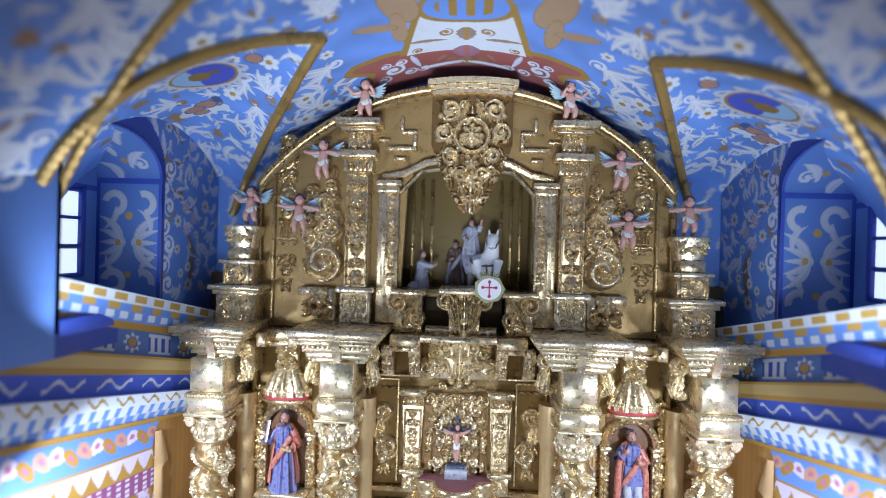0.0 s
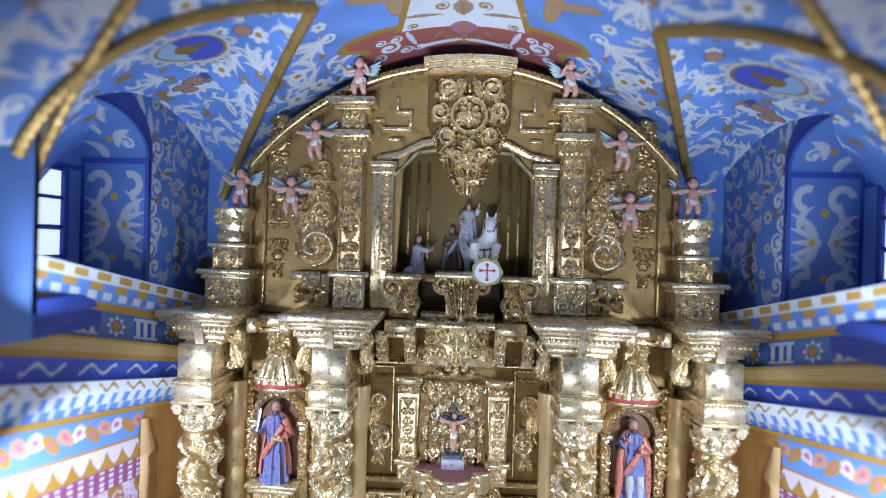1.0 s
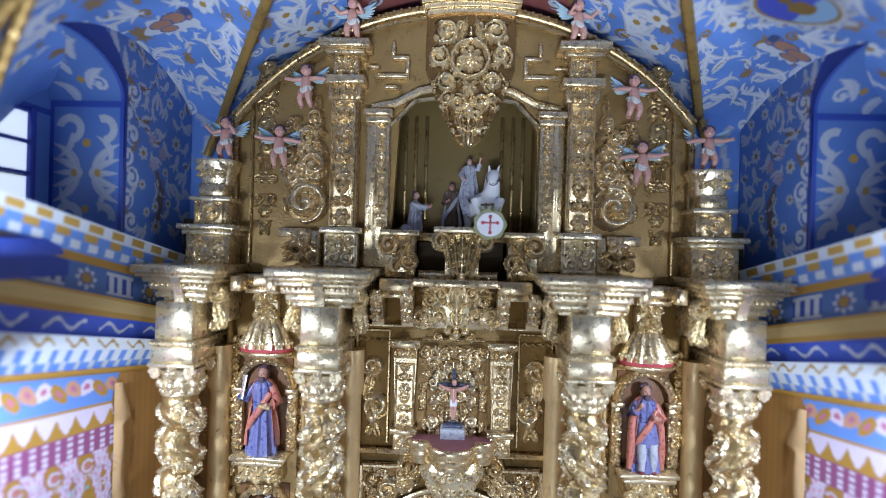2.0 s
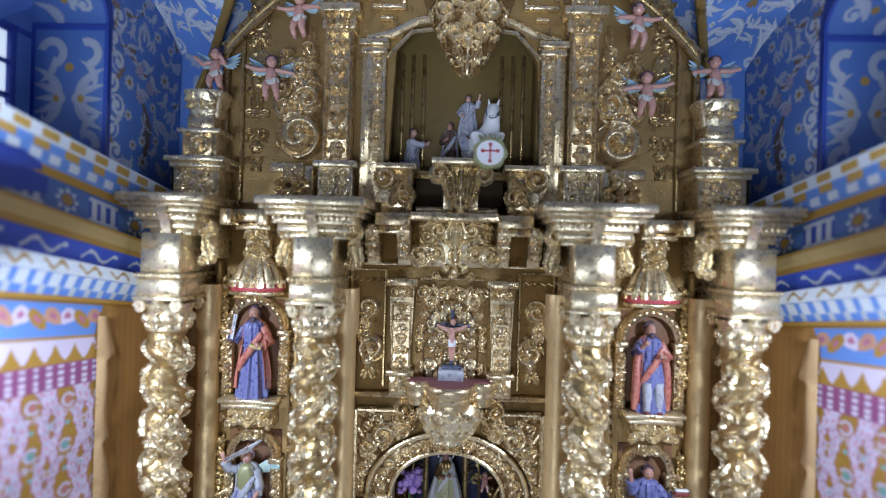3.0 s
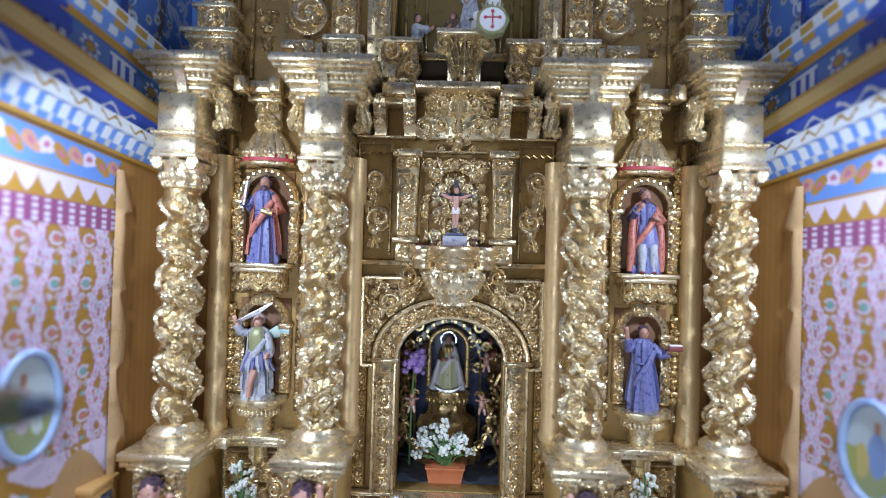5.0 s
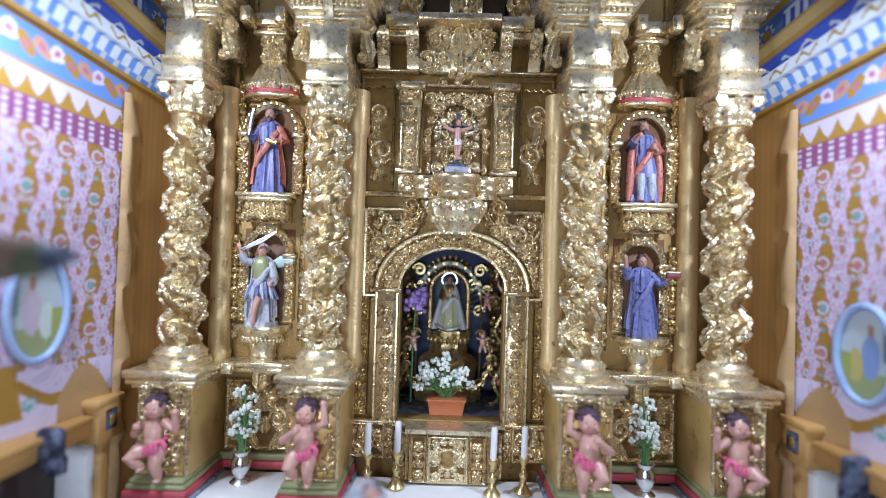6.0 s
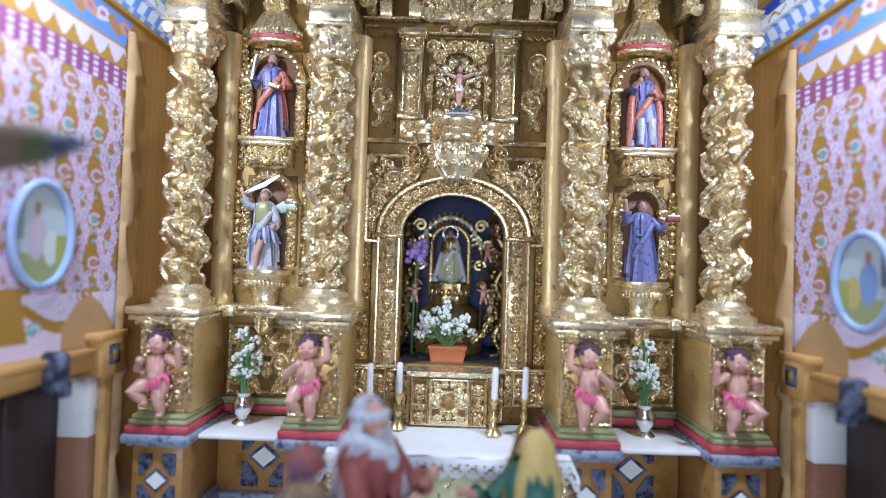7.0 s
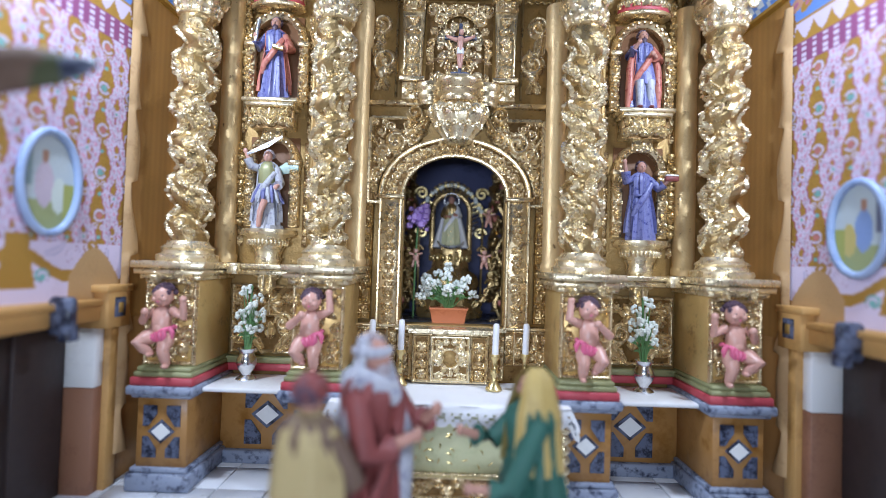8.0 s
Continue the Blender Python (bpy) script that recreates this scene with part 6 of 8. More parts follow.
for g in (-1, 1):
    p = Solid(GOLD_DEEP)
    ring = [(-0.003 + g * 0.054 * math.cos(t), 0.772, 0.212 + 0.050 * math.sin(t)) for t in np.linspace(-0.95, 0.75, 24)]
    p.tube(ring, [0.0022 + 0.0016 * math.sin(i * 0.8) ** 2 for i in range(24)], 7)
    for i in range(1, 24, 3):
        x, y, z = ring[i]
        side = 1 if i % 2 else -1
        p.use(BRASS if i % 4 == 1 else GOLD_DEEP).tube([(x + g * side * 0.007 * (1 - 0.7 * t) * math.cos(5 * t), y - 0.002, z + 0.007 * (1 - 0.7 * t) * math.sin(5 * t)) for t in np.linspace(0, 1, 12)], 0.0016, 5)
    for cx, cz, r in ((0.032, 0.302, 0.010), (0.041, 0.322, 0.009), (0.040, 0.268, 0.008), (0.050, 0.296, 0.007)):
        p.use(BRASS).tube([(g * cx - 0.003 + g * r * (1 - 0.8 * t) * math.cos(9 * t), 0.812, cz + r * (1 - 0.8 * t) * math.sin(9 * t)) for t in np.linspace(0, 1, 22)], 0.0020, 6)
    part("scroll_wreath", p, shrine, "gilded wreath of scrolls")
    for cx, cz in ((0.044, 0.233), (0.048, 0.286)):
        if g < 0 and cz > 0.25:
            continue
        p = Solid(SKIN)
        p.ball((g * cx - 0.003, 0.768, cz), 0.0042, 0.004, 0.0062, 8)
        p.ball((g * cx - 0.003, 0.767, cz + 0.0085), 0.0034, n=8)
        for q in (-1, 1):
            p.tube([(g * cx - 0.003 + q * 0.002, 0.768, cz - 0.004), (g * cx - 0.003 + q * 0.004, 0.766, cz - 0.012)], [0.0022, 0.0013], 6)
            p.tube([(g * cx - 0.003 + q * 0.003, 0.768, cz + 0.004), (g * cx - 0.003 + q * 0.0085, 0.766, cz + 0.006)], [0.0016, 0.001], 6)
        part("small_cherub", p, shrine, "tiny painted cherub")

# ---- upper storey: arched board, pinnacles, pilasters, niche, pendant
p = Solid(GOLD_FLAT)
arcz = lambda x: 0.582 + math.sqrt(0.318 ** 2 - x * x)
n = 60
V, F = [], []
for i in range(n + 1):
    x = -0.252 + 0.504 * i / n
    lo = 0.6
    if abs(x - 0.005) < 0.080:
        lo = 0.806 if abs(x - 0.005) < 0.058 else 0.806 - (abs(x - 0.005) - 0.058) * 2.0
    for y in (YB, YB + 0.012):
        V += [(x, y, lo), (x, y, arcz(x))]
for i in range(n):
    a, b = 4 * i, 4 * i + 4
    F += [(a, b, b + 1, a + 1), (a + 2, a + 3, b + 3, b + 2), (a + 1, b + 1, b + 3, a + 3), (a, a + 2, b + 2, b)]
p.raw(V, F)
upper = part("upper_board", p, altar, "arched brown-gold upper board")
p = Solid(GOLD_DEEP)
pts = [(x, 0.697, arcz(x) - 0.004) for x in np.linspace(-0.25, 0.25, 61)]
p.tube(pts, 0.0058, 8)
p.tube([(x, 0.693, z - 0.010) for x, _, z in pts], 0.0028, 6)
for i, (x, y, z) in enumerate(pts[::1]):
    p.ball((x, 0.690, z + 0.001), 0.0026, n=6)
for g in (-1, 1):
    p.tube([(g * 0.250, 0.697, 0.60), (g * 0.250, 0.697, arcz(0.25))], 0.004, 8)
    p.tube([(g * 0.232, 0.698, 0.61), (g * 0.232, 0.698, arcz(0.232) - 0.01)], 0.002, 6)
part("arch_moulding", p, upper, "gilt moulding along the arched top")
for g in (-1, 1):
    x = g * 0.2645
    p = Solid(GOLD)
    p.box(x - 0.0235, x + 0.0235, 0.668, YB + 0.01, 0.604, 0.640)
    p.box(x - 0.029, x + 0.029, 0.662, YB + 0.01, 0.599, 0.6045)
    p.relief(x, 0.622, 0.040, 0.034, 0.668, [("v", -0.010, 0.006, 0.008, 0.004, -1, 0), ("v", 0.010, 0.006, 0.008, 0.004, 1, 0), ("f", 0, -0.003, 0.010, 0.005, 6)] + foliage(0.04, 0.034, 0.006, 13, 0.003))
    pin = part("pinnacle", p, altar, "stepped gilt pinnacle with an urn")
    p = Solid(GOLD_PALE)
    p.box(x - 0.031, x + 0.031, 0.661, YB + 0.01, 0.6455, 0.651)
    p.box(x - 0.027, x + 0.027, 0.665, YB + 0.01, 0.640, 0.645)
    p.box(x - 0.0225, x + 0.0225, 0.669, YB + 0.01, 0.676, 0.681)
    part("moulding", p, pin)
    p = Solid(GOLD)
    p.box(x - 0.018, x + 0.018, 0.672, YB + 0.01, 0.651, 0.676)
    p.relief(x, 0.664, 0.030, 0.024, 0.672, [("v", 0, 0, 0.011, 0.005, g, 0.2)] + frame_of(0.032, 0.025, 0.0012, 0.002))
    p.box(x - 0.014, x + 0.014, 0.674, YB + 0.01, 0.681, 0.695)
    part("block", p, pin)
    p = Solid(GOLD_PALE)
    p.lathe([(0.0155, 0.694), (0.0165, 0.698), (0.0180, 0.706), (0.0205, 0.715), (0.0225, 0.718), (0.0225, 0.7215), (0.018, 0.7225)], x, 0.690, 28, 0.85, square=0.5)
    p.relief(x, 0.708, 0.038, 0.024, 0.674, foliage(0.038, 0.022, 0.0055, 16, 0.004))
    part("urn", p, pin, "carved gilt urn")

    # pilasters of the upper storey
    x = g * 0.127 + 0.002
    p = Solid(GOLD)
    p.box(x - 0.0145, x + 0.0145, 0.682, YB, 0.652, 0.790, 0.001)
    ms = string_of(0.132, 0.0095, 44, 0.0055) + frame_of(0.028, 0.136, 0.0016, 0.003)
    p.relief(x, 0.720, 0.028, 0.136, 0.682, ms)
    pil = part("upper_pilaster", p, upper, "carved gilt pilaster with stacked ornaments")
    p = Solid(GOLD_PALE)
    p.box(x - 0.018, x + 0.018, 0.680, YB, 0.609, 0.645)
    p.box(x - 0.0225, x + 0.0225, 0.675, YB, 0.6455, 0.652)
    p.relief(x, 0.628, 0.032, 0.034, 0.680, foliage(0.03, 0.032, 0.006, 48, 0.004) + frame_of(0.034, 0.035, 0.0015, 0.002))
    part("base", p, pil)
    p = Solid(GOLD)
    p.box(x - 0.0175, x + 0.0175, 0.680, YB, 0.790, 0.806)
    p.relief(x, 0.798, 0.034, 0.016, 0.680, [("l", 0.006 * k, 0, 0.008, 0.004, 1.57 - 0.1 * k, 0.4) for k in (-2, -1, 0, 1, 2)])
    p.box(x - 0.022, x + 0.022, 0.675, YB, 0.806, 0.815)
    p.box(x - 0.0135, x + 0.0135, 0.683, YB, 0.815, 0.838)
    p.relief(x, 0.826, 0.024, 0.022, 0.683, foliage(0.024, 0.022, 0.006, 49, 0.004))
    p.box(x - 0.021, x + 0.021, 0.676, YB, 0.838, 0.843)
    p.box(x - 0.027, x + 0.027, 0.670, YB, 0.8435, 0.852)
    part("capital", p, pil, "moulded gilt capital")
    # scroll mass beside the pilaster, on its low pedestal
    x = g * 0.172
    p = Solid(GOLD)
    ms = [("v", -0.004 * g, -0.042, 0.024, 0.011, g, 0.2), ("v", -0.012 * g, -0.002, 0.015, 0.009, -g, 0.5), ("v", 0.004 * -g, 0.028, 0.012, 0.007, g, 0.2), ("v", -0.012 * g, 0.052, 0.009, 0.006, -g, 0.6), ("l", 0.010 * g, -0.012, 0.018, 0.007, 1.57 + 0.5 * g, 0.4), ("l", -0.014 * g, 0.070, 0.012, 0.005, 1.57, 0.4), ("l", -0.016 * g, -0.035, 0.020, 0.008, 1.3, 0.4)]
    ms += foliage(0.052, 0.110, 0.0085, 83, 0.006, False)
    p.relief(x, 0.722, 0.062, 0.150, 0.6985, ms)
    part("scroll_bracket", p, upper, "large carved gilt scroll")
    p = Solid(GOLD)
    p.box(x - 0.024, x + 0.012, 0.686, YB, 0.640, 0.650) if g < 0 else p.box(x - 0.012, x + 0.024, 0.686, YB, 0.640, 0.650)
    p.box(g * 0.150, g * 0.160, 0.688, YB, 0.610, 0.648)
    p.relief(x, 0.630, 0.038, 0.040, 0.690, foliage(0.038, 0.04, 0.0085, 52, 0.006))
    part("scroll_pedestal", p, upper)
    # inner pilaster pair and frame of the niche
    x = g * 0.0935 + 0.005
    p = Solid(GOLD)
    p.box(x - 0.0125, x + 0.0125, 0.686, YB, 0.610, 0.776)
    p.relief(x - g * 0.005, 0.712, 0.010, 0.118, 0.686, string_of(0.118, 0.005, 55, 0.003))
    p.box(x - g * 0.004 + g * 0.009 - 0.003, x - g * 0.004 + g * 0.009 + 0.003, 0.684, YB, 0.655, 0.768)
    p.box(x - 0.0155, x + 0.0155, 0.681, YB, 0.774, 0.781)
    p.box(x - 0.0135, x + 0.0135, 0.683, YB, 0.766, 0.7735)
    part("inner_pilaster", p, upper)
    # stepped geometric mouldings above
    p = Solid(GOLD)
    for a, b, c, d in ((0.062, 0.100, 0.818, 0.823), (0.062, 0.067, 0.823, 0.838), (0.062, 0.082, 0.838, 0.8425), (0.078, 0.0825, 0.8425, 0.858), (0.095, 0.110, 0.828, 0.832), (0.075, 0.090, 0.806, 0.810)):
        p.box(g * a + 0.005, g * b + 0.005, 0.692, YB, c, d, 0.0012)
    part("stepped_moulding", p, upper)
    p = Solid(GOLD)
    p.tube([(g * 0.102 + 0.005, 0.694, 0.785), (g * 0.075 + 0.005, 0.692, 0.790), (g * 0.050 + 0.005, 0.691, 0.803), (0.005, 0.690, 0.812)], 0.0045, 7)
    p.tube([(g * 0.082 + 0.005, 0.694, 0.765), (g * 0.055 + 0.005, 0.693, 0.793), (0.005, 0.692, 0.800)], 0.0025, 6)
    part("niche_moulding", p, upper)
    # brackets below the niche
    x = g * 0.066 + 0.005
    p = Solid(GOLD)
    sh = lambda X, Z, g=g: (np.abs(X - 0.005) < 0.087 - 0.62 * np.clip(0.64 - Z, 0, 1) * 0) & (np.abs(X - 0.005) > 0.040)
    ms = [("v", g * 0.012, 0.012, 0.012, 0.009, g, 0.4), ("l", -g * 0.003, 0.000, 0.018, 0.008, 1.57 + g * 0.5, 0.4), ("v", -g * 0.010, -0.006, 0.010, 0.007, -g, 0.1), ("l", -g * 0.012, -0.020, 0.010, 0.005, 1.57 + g * 0.2, 0.5)]
    p.relief(x, 0.624, 0.046, 0.050, 0.682, ms)
    p.box(x - 0.021, x + 0.021, 0.676, 0.72, 0.645, 0.651)
    p.box(x - 0.016, x + 0.016, 0.683, YB + 0.01, 0.600, 0.645)
    part("bracket", p, upper, "leaf-carved gilt bracket")
p = Solid(GOLD_PALE)
ms = [("v", g * 0.022, 0.016, 0.011, 0.012, g, 0.2) for g in (-1, 1)] + [("l", 0.007 * k, 0.004 - abs(k) * 0.001, 0.024, 0.013, math.pi / 2 - 0.12 * k, 0.22) for k in (-2, -1, 0, 1, 2)] + [("b", 0.005 * k, -0.018 + 0.002 * abs(k), 0.004, 0.010) for k in (-2, -1, 0, 1, 2)] + [("b", 0, -0.025, 0.006, 0.009)]
p.relief(0.006, 0.624, 0.068, 0.058, 0.678, ms)
p.box(-0.024, 0.036, 0.662, 0.72, 0.649, 0.655)
p.box(-0.012, 0.024, 0.678, YB + 0.01, 0.604, 0.6485)
part("bracket", p, upper, "broad fluted gilt bracket")
# upper niche room
for name, bx in (("niche_back", (-0.078, 0.088, 0.750, 0.756, 0.60, 0.83)), ("niche_side", (-0.080, -0.076, 0.713, 0.756, 0.60, 0.83)), ("niche_side", (0.086, 0.090, 0.713, 0.756, 0.60, 0.83)), ("niche_ceiling", (-0.0755, 0.0855, 0.7125, 0.7495, 0.826, 0.83))):
    p = Solid(NICHE)
    p.box(*bx)
    part(name, p, upper, "dim brown niche wall")
p = Solid(GOLD_DEEP)
p.box(-0.0755, 0.0855, 0.7125, 0.7495, 0.640, 0.6495)
part("niche_floor", p, upper)
for g in (-1, 1):
    for k in (0.045, 0.058, 0.070):
        p = Solid(GOLD_DEEP)
        p.box(g * k + 0.003, g * k + 0.007, 0.7455, 0.7505, 0.6495, 0.790)
        part("niche_batten", p, upper)
# dark block that gives the gap under the niche its shadow by colour
p = Solid(SHADOW_GAP)
p.box(-0.044, 0.052, 0.7125, 0.722, 0.600, 0.6395)
part("dark_gap", p, upper)
# pendant cartouche
p = Solid(GOLD_PALE)
outline = lambda X, Z: np.abs(X - 0.009) < 0.046 * np.clip((Z - 0.742) / 0.085, 0, 1) ** 0.62 + 0.002
ms = [("f", 0, 0.020, 0.015, 0.012, 8), ("c", 0, 0.020, 0.022, 0.010, 0.0025, 0, 6.28)]
for g in (-1, 1):
    ms += [("v", g * 0.026, 0.050, 0.013, 0.011, g, 0.3), ("v", g * 0.034, 0.024, 0.012, 0.010, -g, 0.1), ("v", g * 0.024, -0.004, 0.011, 0.011, g, 0.6), ("v", g * 0.012, -0.026, 0.010, 0.011, -g, 0.2), ("l", g * 0.010, -0.046, 0.014, 0.009, math.pi / 2 - g * 0.3, 0.4), ("l", g * 0.010, 0.050, 0.015, 0.011, math.pi / 2 + g * 0.4, 0.4), ("v", g * 0.024, -0.022, 0.008, 0.008, g, 0.8)]
ms += [("l", 0, -0.060, 0.014, 0.010, math.pi / 2, 0.5), ("f", 0, -0.012, 0.009, 0.013, 6), ("b", 0, -0.036, 0.006, 0.012)] + foliage(0.09, 0.13, 0.006, 62, 0.006)
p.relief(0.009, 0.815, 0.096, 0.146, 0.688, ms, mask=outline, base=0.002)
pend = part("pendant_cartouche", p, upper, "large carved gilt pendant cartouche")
p = Solid(GOLD_FLAT)
p.prism([(-0.037, 0.828), (0.055, 0.828), (0.055, 0.882), (-0.037, 0.882)], 0.6875, YB)
p.use(GOLD)
for z0, z1, o in ((0.882, 0.887, 0.0), (0.8875, 0.892, 0.003), (0.8925, 0.899, 0.006)):
    V = []
    for y in (0.682 - o, YB + 0.01):
        for i in range(13):
            x = -0.038 - o + (0.094 + 2 * o) * i / 12
            bow = 0.004 * (1 - ((i - 6) / 6) ** 2)
            V += [(x, y, z0 + bow), (x, y, z1 + bow)]
    F = [(2 * i, 2 * i + 2, 2 * i + 3, 2 * i + 1) for i in range(12)] + [(26 + 2 * i, 27 + 2 * i, 29 + 2 * i, 28 + 2 * i) for i in range(12)]
    F += [(2 * i + 1, 2 * i + 3, 29 + 2 * i, 27 + 2 * i) for i in range(12)] + [(2 * i, 26 + 2 * i, 28 + 2 * i, 2 * i + 2) for i in range(12)] + [(0, 1, 27, 26), (24, 50, 51, 25)]
    p.raw(V, F)
part("top_cornice", p, pend)


# ---------------------------------------------------------------- altar table, cloth, candles, vases, flowers
table = thing("altar_table", (0, 0.64, 0), "altar table with pale green brocade front and gilt edging", "altar")
p = Solid(SILK)
p.box(-0.104, 0.104, 0.608, 0.685, 0.030, 0.090, 0.001)
front = part("front_panel", p, table, "pale green brocade with gold flecks")
p = Solid(BRASS)
rnd = random.Random(8)
for k in range(70):
    x, z = rnd.uniform(-0.098, 0.098), rnd.uniform(0.036, 0.078)
    a = rnd.uniform(0, 3.1)
    p.tube([(x - 0.003 * math.cos(a), 0.6078, z - 0.003 * math.sin(a)), (x + 0.0008, 0.6075, z + 0.0006), (x + 0.003 * math.cos(a), 0.6078, z + 0.003 * math.sin(a))], [0.0003, 0.0009, 0.0003], 5)
em = part("embroidery", p, front)
em["kind"] = "stuff"
p = Solid(GOLD)
p.relief(0, 0.018, 0.216, 0.022, 0.607, foliage(0.21, 0.021, 0.0075, 66, 0.005) + frame_of(0.216, 0.022, 0.0015, 0.004), base=0.001)
p.box(-0.108, 0.108, 0.6075, 0.685, 0.0, 0.0295)
part("gilt_base", p, table, "carved gilt base strip")
for g in (-1, 1):
    p = Solid(GOLD_PALE)
    prof = []
    for k in range(9):
        z = 0.004 + 0.0095 * k
        prof += [(0.0035, z), (0.0062, z + 0.003), (0.0062, z + 0.0055), (0.0035, z + 0.0085)]
    p.lathe(prof, g * 0.1085, 0.607, 14)
    part("baluster", p, table, "turned gilt corner baluster")
p = Solid(ORANGE)
p.box(-0.112, 0.112, 0.605, 0.688, 0.0895, 0.0938)
part("table_top", p, table)

# linen cloth: flat top, lace falling over the front and the two ends
p = Solid(CLOTH)
NXC = 240
xs = np.linspace(-0.127, 0.127, NXC)
V, F = [], []
rows = []
top_y = np.linspace(0.689, 0.601, 12)
drop = np.linspace(0, 0.021, 26)
prof = [(y, 0.0962) for y in top_y] + [(0.5995 - 0.0012 * math.sin(d * 200), 0.0955 - d) for d in drop]
nr = len(prof)
for i, x in enumerate(xs):
    ex = max(abs(x) - 0.113, 0.0)
    sag = ex * 1.15
    for y, z in prof:
        ripple = 0.0016 * math.sin(x * 140 + y * 30) * (1 if z < 0.0955 else 0.12)
        V.append((x - math.copysign(ex * 0.45, x), y + ripple, z - sag + (0.0004 * math.sin(x * 90 + y * 120))))
I = np.arange(NXC * nr).reshape(NXC, nr)
for i in range(NXC - 1):
    for j in range(nr - 1):
        x, k = xs[i], j - 12
        d = drop[min(max(k, 0), 25)]
        end = abs(x) > 0.117
        if k >= 0:
            scallop = 0.0150 + 0.0052 * abs(math.sin(math.pi * x / 0.0155)) ** 0.6
            if d > scallop:
                continue
            u = (x / 0.0155) % 1.0
            if 0.0065 < d < 0.0135 and ((abs(d - 0.0100) < 0.0013 and 0.30 < u < 0.70) or (abs(d - 0.0072) < 0.0009 and 0.1 < (u * 2) % 1 < 0.45) or (abs(d - 0.0128) < 0.0009 and 0.3 < (u * 2) % 1 < 0.6)):
                continue
        elif end and (abs(x) > 0.1185 and abs(x) < 0.1235) and (j % 4 == 1) and i % 3:
            continue
        F.append((I[i, j], I[i + 1, j], I[i + 1, j + 1], I[i, j + 1]))
p.raw(V, F)
single("altar_cloth", p, "white linen altar cloth with a scalloped lace hem", "cloth")

stick = thing("candlestick", (0, 0, 0), "brass candlestick with a white candle", "candlestick", "candlesticks on the altar")
p = Solid(BRASS)
p.lathe([(0.0085, 0.0), (0.0088, 0.0015), (0.0075, 0.003), (0.0048, 0.007), (0.0030, 0.012), (0.0028, 0.015), (0.0045, 0.017), (0.0046, 0.019), (0.0030, 0.021), (0.0028, 0.030), (0.0050, 0.033), (0.0054, 0.0355), (0.0050, 0.037)], 0, 0, 20)
part("stem", p, stick)
p = Solid(WAX)
p.lathe([(0.0034, 0.0368), (0.0033, 0.060), (0.0032, 0.0665), (0.0025, 0.0685), (0.0007, 0.069)], 0, 0, 14)
p.use(HAIR).tube([(0, 0, 0.068), (0.0003, 0, 0.0715)], 0.0003, 4)
part("candle", p, stick, "white wax candle")
PLACES = [(-0.0825, 0.657), (-0.0535, 0.665), (0.0460, 0.655), (0.0785, 0.662)]
stick.location = (*PLACES[0], 0.0972)
for x, y in PLACES[1:]:
    copy_thing(stick, pose(x, y, 0.0972, 0.8, 0.6, 40))


def blossoms(s, centre, spread, height, count, seed, r):
    """Green stems with clusters of small white florets."""
    rnd = random.Random(seed)
    for k in range(count):
        a, q = rnd.uniform(0, 6.28), math.sqrt(rnd.random())
        x, y = centre[0] + spread * q * math.cos(a), centre[1] + 0.6 * spread * q * math.sin(a)
        z = centre[2] + height * rnd.uniform(0.35, 1.0) * (1 - 0.35 * q)
        s.use(LEAF).tube([(centre[0] + rnd.uniform(-0.003, 0.003), centre[1], centre[2] - 0.004), ((centre[0] + x) / 2, (centre[1] + y) / 2, centre[2] + 0.5 * (z - centre[2]) + 0.003), (x, y, z)], [0.0009, 0.0007, 0.0005], 5)
        for j in range(2):
            b = rnd.uniform(0, 6.28)
            f = rnd.uniform(0.3, 0.8)
            px, py, pz = centre[0] + f * (x - centre[0]), centre[1] + f * (y - centre[1]), centre[2] + f * (z - centre[2])
            s.tube([(px, py, pz), (px + 0.004 * math.cos(b), py + 0.004 * math.sin(b), pz + 0.003), (px + 0.008 * math.cos(b), py + 0.008 * math.sin(b), pz + 0.002)], [0.0004, 0.0016, 0.0003], 5, 0.3)
        s.use(PETAL)
        for j in range(11):
            b, c = rnd.uniform(0, 6.28), rnd.uniform(-0.6, 1.2)
            s.ball((x + r * math.cos(b) * math.cos(c), y + r * math.sin(b) * math.cos(c), z + r * math.sin(c)), r * rnd.uniform(0.38, 0.52), n=6)


vase = thing("flower_vase", (0, 0, 0), "small pewter vase with tall white blossoms on the shelf", "vase", "flower vases")
p = Solid(STEEL)
p.lathe([(0.0100, 0), (0.0105, 0.0015), (0.0090, 0.003), (0.0050, 0.0055), (0.0048, 0.007), (0.0085, 0.012), (0.0105, 0.018), (0.0100, 0.023), (0.0075, 0.0275), (0.0078, 0.030), (0.0098, 0.0335), (0.0092, 0.0338), (0.0070, 0.031)], 0, 0, 28)
part("vase_body", p, vase, "shiny pewter body")
p = Solid(LEAF)
blossoms(p, (0, 0, 0.034), 0.015, 0.072, 17, 4, 0.0046)
p.use(LEAF).tube([(0, 0, 0.03), (0.001, 0, 0.06), (0.003, 0, 0.10)], 0.0012, 5)
part("bouquet", p, vase, "white blossoms on green stems")
vase.location = (-0.2165, 0.664, 0.0968)
copy_thing(vase, pose(0.2065, 0.668, 0.0968, 0, 0, 130))

